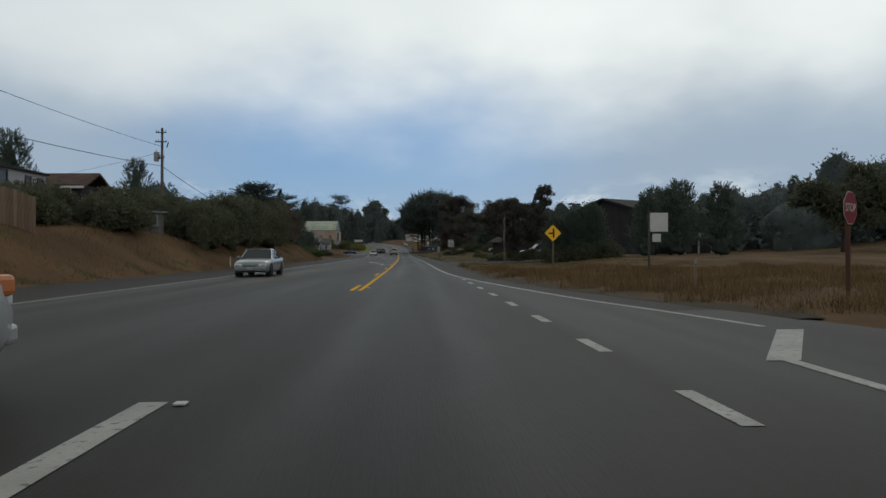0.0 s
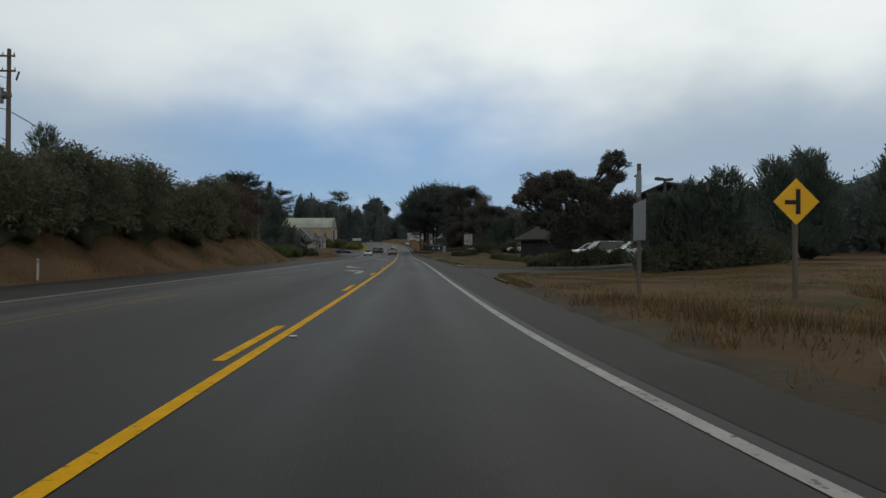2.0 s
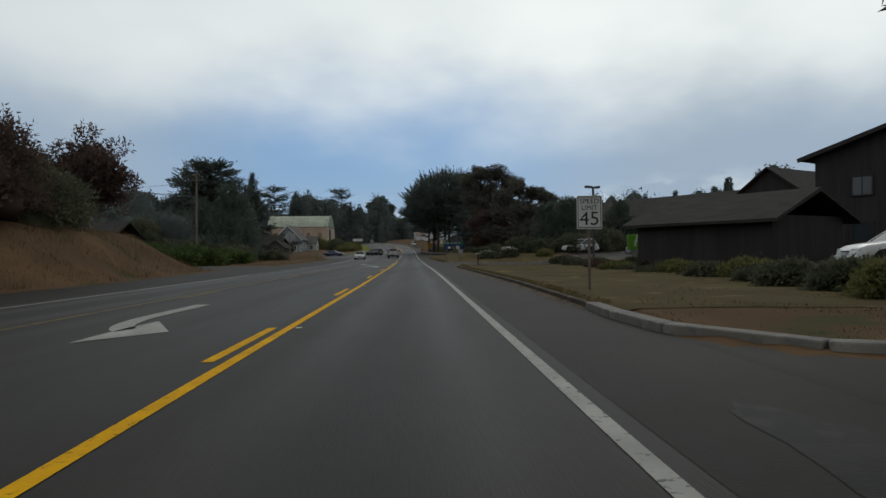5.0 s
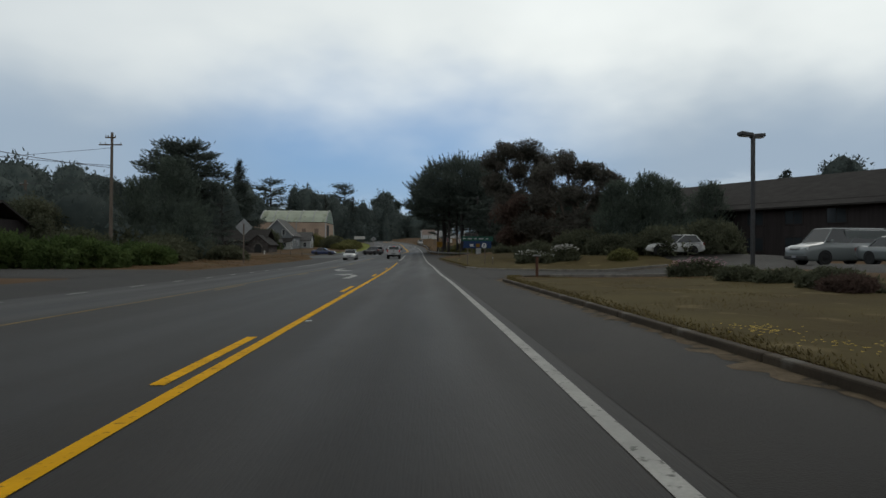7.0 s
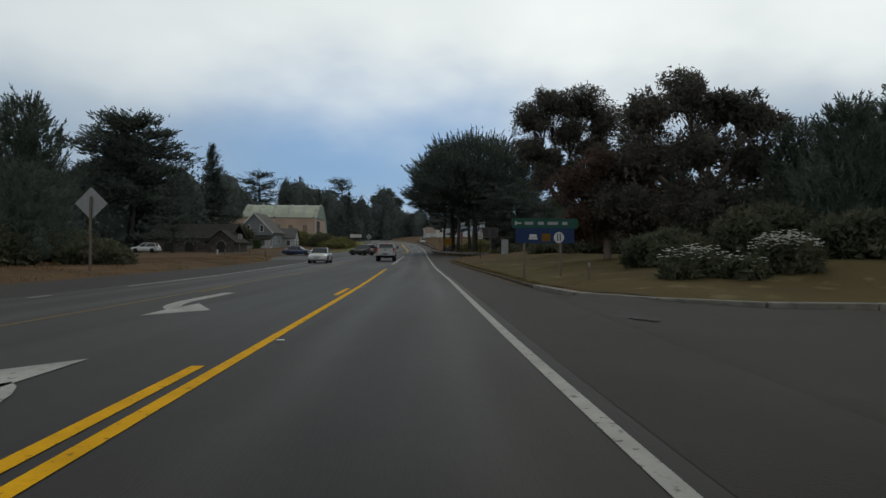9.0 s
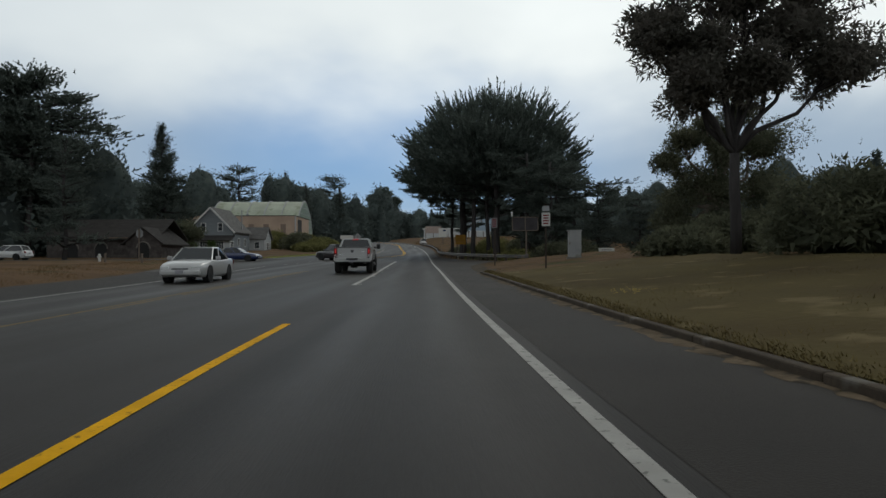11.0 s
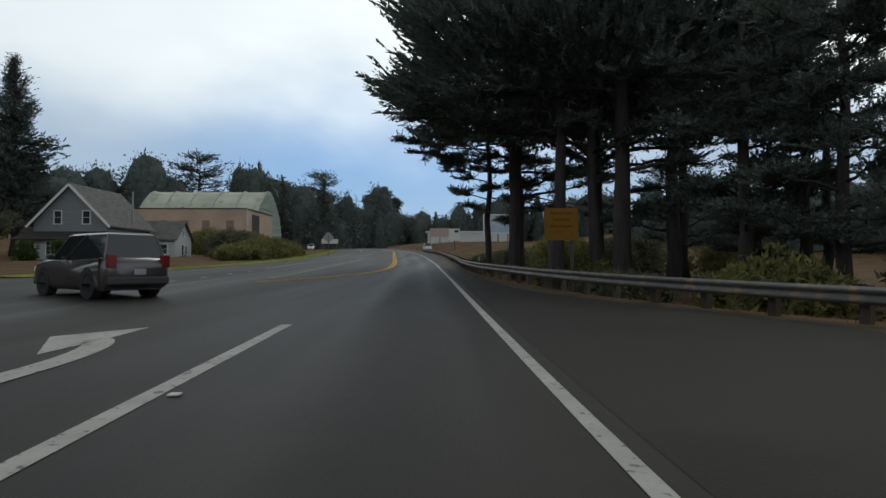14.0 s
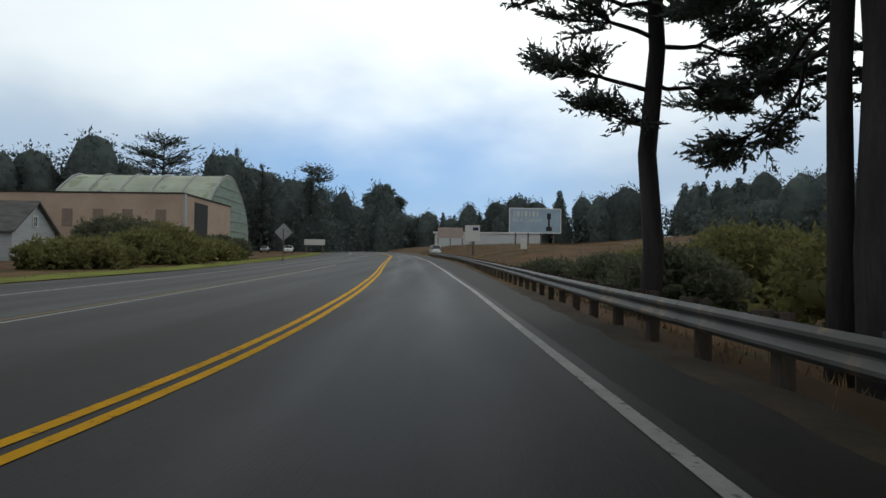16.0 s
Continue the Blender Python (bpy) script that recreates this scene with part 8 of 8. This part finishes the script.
def car(x, y, rz, kind, paint_mat, label, rim=None, group="", lit=False, z=None, name=None):
    """A car, nose towards +y before turning. Parts: body, glass, roof, pillars, wheels, lamps, bumpers, plates, mirrors."""
    K = dict(sedan=dict(L=4.8, W=1.82, H=1.45, belt=0.92, hood=0.86, deck=0.96, c0=-1.55, c1=0.95, r0=-0.95, r1=0.15, wb=1.38, wr=0.32),
             suv=dict(L=4.7, W=1.84, H=1.74, belt=1.05, hood=1.02, deck=1.08, c0=-2.15, c1=0.95, r0=-1.95, r1=0.20, wb=1.36, wr=0.37),
             hatch=dict(L=4.3, W=1.78, H=1.55, belt=0.96, hood=0.92, deck=1.0, c0=-1.95, c1=1.0, r0=-1.55, r1=0.2, wb=1.28, wr=0.32),
             van=dict(L=5.5, W=2.0, H=2.05, belt=1.25, hood=1.15, deck=1.25, c0=-2.65, c1=1.55, r0=-2.6, r1=0.95, wb=1.6, wr=0.37))[kind]
    L, W, H = K["L"], K["W"], K["H"]
    hw = W / 2
    m = Matrix.Translation((x, y, (float(rise(y)) if z is None else z))) @ Matrix.Rotation(radians(rz), 4, "Z")
    t = thing(name or {"sedan": "sedan_car", "suv": "suv_car", "hatch": "hatchback_car", "van": "van"}[kind], m, label, "van" if kind == "van" else "car", group)
    f, b = L / 2, -L / 2
    st = [(b, 0.80, 0.40, K["deck"] - 0.22), (b + 0.10, 0.93, 0.28, K["deck"] - 0.04), (b + 0.45, 0.99, 0.22, K["deck"]), (K["c0"] + 0.2, 1.0, 0.2, K["belt"]), (0, 1.0, 0.2, K["belt"] - 0.02), (K["c1"], 1.0, 0.2, K["belt"] - 0.02),
          (f - 0.9, 0.985, 0.2, K["hood"] - 0.02), (f - 0.35, 0.95, 0.22, K["hood"] - 0.10), (f - 0.08, 0.86, 0.28, K["hood"] - 0.24), (f, 0.74, 0.36, K["hood"] - 0.36)]
    body = part("body", loft(bmesh.new(), [ring_at(yy, hw * k, z0, z1, 0.10, 0.03) for yy, k, z0, z1 in st]), paint_mat, t, smooth=True)
    bel = K["belt"] - 0.03
    base = [(hw * 0.90, K["c1"]), (hw * 0.93, 0.0), (hw * 0.90, K["c0"])]
    roof = [(hw * 0.70, K["r1"]), (hw * 0.74, (K["r0"] + K["r1"]) / 2), (hw * 0.70, K["r0"])]
    low = [(p[0], p[1], bel) for p in base] + [(-p[0], p[1], bel) for p in base[::-1]]
    high = [(p[0], p[1], H - 0.05) for p in roof] + [(-p[0], p[1], H - 0.05) for p in roof[::-1]]
    part("greenhouse_glass", loft(bmesh.new(), [low, high]), GLASS, t)
    top = [(p[0] * 1.0, p[1], H - 0.055) for p in roof] + [(-p[0], p[1], H - 0.055) for p in roof[::-1]]
    top2 = [(p[0] * 0.88, p[1] * 0.93 + 0.03 * ((p[1] > 0) - 0.5), H) for p in roof] + [(-p[0] * 0.88, p[1] * 0.93, H) for p in roof[::-1]]
    part("roof", loft(bmesh.new(), [top, top2]), paint_mat, t)
    for sx in (-1, 1):
        for q, r in zip(base, roof):
            part("pillar", rodded((sx * q[0] * 1.005, q[1], bel), (sx * r[0] * 1.01, r[1], H - 0.05), 0.032, 0.028, 6), paint_mat, t)
    if kind == "van":
        part("cargo_panel", boxed((0, -1.1, 1.62), (W * 0.86, 2.6, 0.66), bevel=0.05), paint_mat, t)
    for yy in (-K["wb"], K["wb"]):
        for sx in (-1, 1):
            part("wheel_arch", rodded((sx * (hw - 0.26), yy, K["wr"] + 0.02), (sx * (hw + 0.004), yy, K["wr"] + 0.02), K["wr"] * 1.14, K["wr"] * 1.14, 24), UNDER_AND_SHADE, body)
            wheel(t, sx * (hw - 0.10), yy, K["wr"], 0.21, sx, rim or RIM)
    for sx in (-1, 1):
        part("headlight", boxed((sx * hw * 0.66, f - 0.16, K["hood"] - 0.27), (hw * 0.42, 0.20, 0.15), -sx * 14, 0.03), HEAD, t)
        part("tail_light", boxed((sx * hw * 0.80, b + 0.05, K["deck"] - 0.18 if kind != "suv" else K["deck"] - 0.1), (hw * 0.26, 0.12, 0.18 if kind != "suv" else 0.34), sx * 8, 0.02), TAIL_ON if lit else TAIL, t)
        part("mirror", boxed((sx * (hw + 0.09), K["c1"] - 0.30, K["belt"] + 0.06), (0.20, 0.10, 0.14), 0, 0.03), paint_mat, t)
    part("grille", boxed((0, f - 0.03, K["hood"] - 0.34), (hw * 0.72, 0.06, 0.13), 0, 0.02), PLASTIC, t)
    part("front_bumper", boxed((0, f - 0.08, 0.40), (W * 0.86, 0.22, 0.20), 0, 0.05), paint_mat if kind != "van" else PLASTIC, t)
    part("rear_bumper", boxed((0, b + 0.06, 0.46), (W * 0.90, 0.20, 0.22), 0, 0.05), paint_mat if kind in ("sedan", "hatch") else PLASTIC, t)
    part("number_plate", boxed((0, b - 0.02, 0.70), (0.32, 0.02, 0.16)), PLATE, t)
    part("number_plate", boxed((0, f + 0.035, 0.44), (0.32, 0.02, 0.14)), PLATE, t)
    return t


def arch_band(cy, cz, r0, r1, xa, xb, low):
    """The upper part of a ring round a wheel, between two planes across the car."""
    bm = bmesh.new()
    rings = []
    for a in np.linspace(radians(low), math.pi - radians(low), 15):
        c, q = math.cos(a), math.sin(a)
        rings.append([bm.verts.new((x, cy + r * c, cz + r * q)) for x, r in ((xa, r0 + 0.001), (xb, r0 + 0.001), (xb, r1), (xa, r1))])
    for u, v in zip(rings, rings[1:]):
        for k in range(4):
            bm.faces.new((u[k], u[(k + 1) % 4], v[(k + 1) % 4], v[k]))
    bm.faces.new(rings[0])
    bm.faces.new(rings[-1][::-1])
    bmesh.ops.recalc_face_normals(bm, faces=bm.faces[:])
    return bm


def pickup(x, y, rz):
    """A crew-cab pickup with raised tyres, tail towards -y."""
    m = Matrix.Translation((x, y, float(rise(y)))) @ Matrix.Rotation(radians(rz), 4, "Z") @ Matrix.Rotation(radians(0.5), 4, "X")
    t = thing("pickup_truck", m, "pearl white crew-cab pickup truck with raised black tyres", "pickup")
    P = SILVER_WHITE
    hw, L = 1.0, 6.0
    b, f = -3.0, 3.0
    sill, rail, hood = 0.72, 1.42, 1.40
    # bed: sides, floor and tailgate
    bed = part("bed", boxed((0, -1.95, 0.86), (1.86, 2.0, 0.10)), UNDER_AND_SHADE, t)
    for sx in (-1, 1):
        prof = [(sx * 0.99, sill + 0.02), (sx * 1.0, 1.10), (sx * 0.985, 1.34), (sx * 0.95, rail), (sx * 0.86, rail), (sx * 0.84, 1.30), (sx * 0.84, sill + 0.02)]
        side = part("bed_side", prism(bmesh.new(), prof, b + 0.06, -0.82), P, t)
        part("rail_cap", boxed((sx * 0.905, -1.9, rail + 0.012), (0.13, 2.1, 0.03), bevel=0.01), PLASTIC, side)
        part("wheel_flare", arch_band(-1.78, 0.53, 0.535, 0.60, sx * 0.90, sx * 1.035, 18), P, side)
        part("wheel_arch", arch_band(-1.78, 0.53, 0.0, 0.535, sx * 0.80, sx * 1.006, 18), UNDER_AND_SHADE, side)
    gate = part("tailgate", boxed((0, b + 0.06, 1.12), (1.62, 0.09, 0.60), bevel=0.02), P, t)
    part("gate_recess", boxed((0, b + 0.012, 1.00), (1.30, 0.012, 0.22), bevel=0.004), P, gate)
    part("gate_spoiler", boxed((0, b + 0.05, rail + 0.01), (1.64, 0.12, 0.045), bevel=0.015), PLASTIC, gate)
    part("badge", prism(bmesh.new(), [(-0.075, 1.19), (0, 1.13), (0.075, 1.19), (0.085, 1.29), (-0.085, 1.29)], b + 0.0, b + 0.02), DARKSTEEL, gate)
    part("badge", boxed((-0.58, b + 0.008, 1.06), (0.20, 0.012, 0.07)), CHROME, gate)
    part("badge", boxed((0.58, b + 0.008, 1.20), (0.16, 0.012, 0.05)), CHROME, gate)
    for sx in (-1, 1):
        lampb = part("tail_light", boxed((sx * 0.90, b + 0.06, 1.18), (0.17, 0.14, 0.46), 0, 0.025), TAIL, t)
        part("brake_lens", boxed((sx * 0.90, b - 0.013, 1.22), (0.07, 0.014, 0.22), 0, 0.004), TAIL_ON, lampb)
        part("reverse_lens", boxed((sx * 0.90, b - 0.013, 1.01), (0.11, 0.014, 0.07), 0, 0.004), HEAD, lampb)
    # bumper with its step and hanger
    bm = loft(bmesh.new(), [[(sx * 1.0, b - 0.02 + 0.12 * abs(sx), 0.62), (sx * 1.0, b - 0.14 + 0.12 * abs(sx), 0.66), (sx * 1.0, b - 0.15 + 0.12 * abs(sx), 0.84), (sx * 1.0, b - 0.02 + 0.12 * abs(sx), 0.87)] for sx in (-1, -0.8, -0.42, -0.30, 0.30, 0.42, 0.8, 1)])
    bump = part("rear_bumper", bm, P, t)
    part("bumper_step", boxed((0, b - 0.10, 0.80), (0.62, 0.16, 0.10), bevel=0.01), PLASTIC, bump)
    part("number_plate", boxed((0, b - 0.135, 0.70), (0.31, 0.02, 0.155)), PLATE, bump)
    part("tow_hitch", boxed((0, b - 0.05, 0.56), (0.14, 0.24, 0.12), bevel=0.01), UNDER_AND_SHADE, t)
    # chassis and axle
    bm = boxed((0, 0.0, 0.62), (1.1, 5.4, 0.16))
    rod(bm, (-0.85, -1.78, 0.46), (0.85, -1.78, 0.46), 0.08, 0.08, 10)
    rod(bm, (0, -1.78, 0.30), (0, -1.78, 0.62), 0.20, 0.20, 12)
    part("chassis", bm, UNDER_AND_SHADE, t)
    # cab and nose
    st = [(-0.80, 0.985, sill, 1.40), (-0.4, 1.0, sill, 1.41), (0.6, 1.0, sill, 1.40), (1.25, 1.0, sill, 1.40), (1.9, 1.0, sill, 1.39), (2.6, 0.99, sill - 0.06, 1.33), (2.9, 0.96, sill - 0.06, 1.22), (3.0, 0.90, sill, 1.12)]
    cab = part("cab_body", loft(bmesh.new(), [ring_at(yy, hw * k, z0, z1, 0.03, 0.03) for yy, k, z0, z1 in st]), P, t)
    base = [(0.90, 1.35), (0.92, 0.3), (0.91, -0.76)]
    roofp = [(0.70, 0.62), (0.74, -0.05), (0.72, -0.58)]
    low = [(*p, 1.38) for p in base] + [(-p[0], p[1], 1.38) for p in base[::-1]]
    high = [(*p, 1.90) for p in roofp] + [(-p[0], p[1], 1.90) for p in roofp[::-1]]
    part("greenhouse_glass", loft(bmesh.new(), [low, high]), GLASS, t)
    r1 = [(p[0] * 1.02, p[1] * 1.02, 1.885) for p in roofp] + [(-p[0] * 1.02, p[1] * 1.02, 1.885) for p in roofp[::-1]]
    r2 = [(p[0] * 0.9, p[1] * 0.9, 1.955) for p in roofp] + [(-p[0] * 0.9, p[1] * 0.9, 1.955) for p in roofp[::-1]]
    roof = part("roof", loft(bmesh.new(), [r1, r2]), P, t)
    part("high_brake_light", boxed((0, -0.615, 1.90), (0.32, 0.05, 0.05), bevel=0.01), TAIL_ON, roof)
    for sx in (-1, 1):
        for q, r in zip(base, roofp):
            part("pillar", rodded((sx * q[0] * 1.01, q[1], 1.38), (sx * r[0] * 1.015, r[1], 1.90), 0.065 if q[1] < 0 else 0.05, 0.055, 6), P, t)
    part("cab_rear_panel", boxed((0, -0.80, 1.42), (1.75, 0.06, 0.10)), P, t)
    for sx in (-1, 1):
        for yy in (-0.12, 0.92):
            part("door_handle", boxed((sx * 1.01, yy - 0.32, 1.24), (0.03, 0.20, 0.05), 0, 0.01), PLASTIC, cab)
            part("door_gap", boxed((sx * 1.0, yy + 0.12, 1.05), (0.012, 0.014, 0.66)), UNDER_AND_SHADE, cab)
        mir = part("mirror", boxed((sx * 1.22, 0.98, 1.50), (0.22, 0.14, 0.30), 0, 0.03), PLASTIC, t)
        part("mirror_arm", boxed((sx * 1.05, 1.0, 1.44), (0.26, 0.06, 0.06)), PLASTIC, mir)
        bar = part("side_step", rodded((sx * 0.95, -0.75, 0.52), (sx * 0.95, 1.25, 0.52), 0.05, 0.05, 10), PLASTIC, t)
        for yy in (-0.5, 0.05, 0.6, 1.1):
            part("step_drop", boxed((sx * 1.0, yy, 0.45), (0.14, 0.30, 0.05), 0, 0.01, 0, 10 * sx), PLASTIC, bar)
        part("front_arch", arch_band(1.92, 0.53, 0.0, 0.535, sx * 0.78, sx * 1.012, 16), UNDER_AND_SHADE, cab)
        part("headlight", boxed((sx * 0.78, 2.93, 1.0), (0.34, 0.16, 0.24), 0, 0.03), HEAD, t)
        for yy in (-1.78, 1.92):
            wheel(t, sx * 0.88, yy, 0.46, 0.33, sx, BLACKRIM)
    part("grille", boxed((0, 3.0, 0.98), (1.1, 0.08, 0.34), 0, 0.02), PLASTIC, t)
    part("front_bumper", boxed((0, 3.02, 0.66), (1.96, 0.24, 0.24), 0, 0.05), CHROME, t)
    return t


pickup(-7.72, 220.1, 2)
car(-14.4, 255.6, 52, "suv", DARK_CAR, "dark taupe sport utility car turning into the side street")
car(-13.2, 209.4, 182, "sedan", SILVER_WHITE, "older pearl white sedan in the oncoming lane")
car(-23.8, 250.6, 268, "sedan", BLUE_CAR, "dark navy sedan leaving the side street")
car(-8.75, 53.5, 181, "sedan", SILVER_CAR, "silver-grey saloon car in the oncoming lane")
white = car(-4.62, 20.5, 0, "suv", GREY_CAR, "silver-grey car waiting in the turn lane", z=0.08)
part("corner_lamp", boxed((0.80, 2.08, 0.86), (0.12, 0.22, 0.20), -24, 0.05), AMBER, white)
car(-48, 251.5, 92, "hatch", WHITE_CAR, "white hatchback parked by the side street", z=float(land(-48, 251.5)) + 0.05)


def lot_z(x, y):
    return float(max(land(x, y), rise(y))) + 0.075


for x, y, a, kind, mat, label in ((17.0, 98.2, 93, "hatch", WHITE_CAR, "white estate car in the hotel car park"), (15.8, 108.2, 82, "hatch", WHITE_CAR, "white estate car in the hotel car park"),
                                  (14.9, 101.0, 100, "suv", SILVER_CAR, "grey sport utility car in the hotel car park"), (21.6, 151.5, 100, "van", SILVER_CAR, "grey minivan in the hotel car park"),
                                  (22.4, 147.0, 190, "sedan", SILVER_CAR, "pale car facing out of the hotel car park"), (23.5, 143.0, 90, "hatch", RED_CAR, "maroon hatchback in the hotel car park"),
                                  (21.5, 177, 100, "sedan", WHITE_CAR, "white saloon car in the hotel car park"), (17.5, 166.2, 80, "hatch", WHITE_CAR, "white hatchback in the hotel car park"),
                                  (21.2, 98.4, 88, "sedan", SILVER_CAR, "silver saloon car in the hotel car park")):
    car(x, y, a, kind, mat, label, group="cars in the car park", z=lot_z(x, y))
car(-8.0, 408, 6, "van", WHITE_CAR, "white van parked on the shoulder")
car(-40.8, 425, 190, "suv", WHITE_CAR, "white car parked beside the road", z=float(land(-40.8, 425)))
car(-47, 428, 190, "hatch", DARK_CAR, "dark car parked beside the road", z=float(land(-47, 428)))
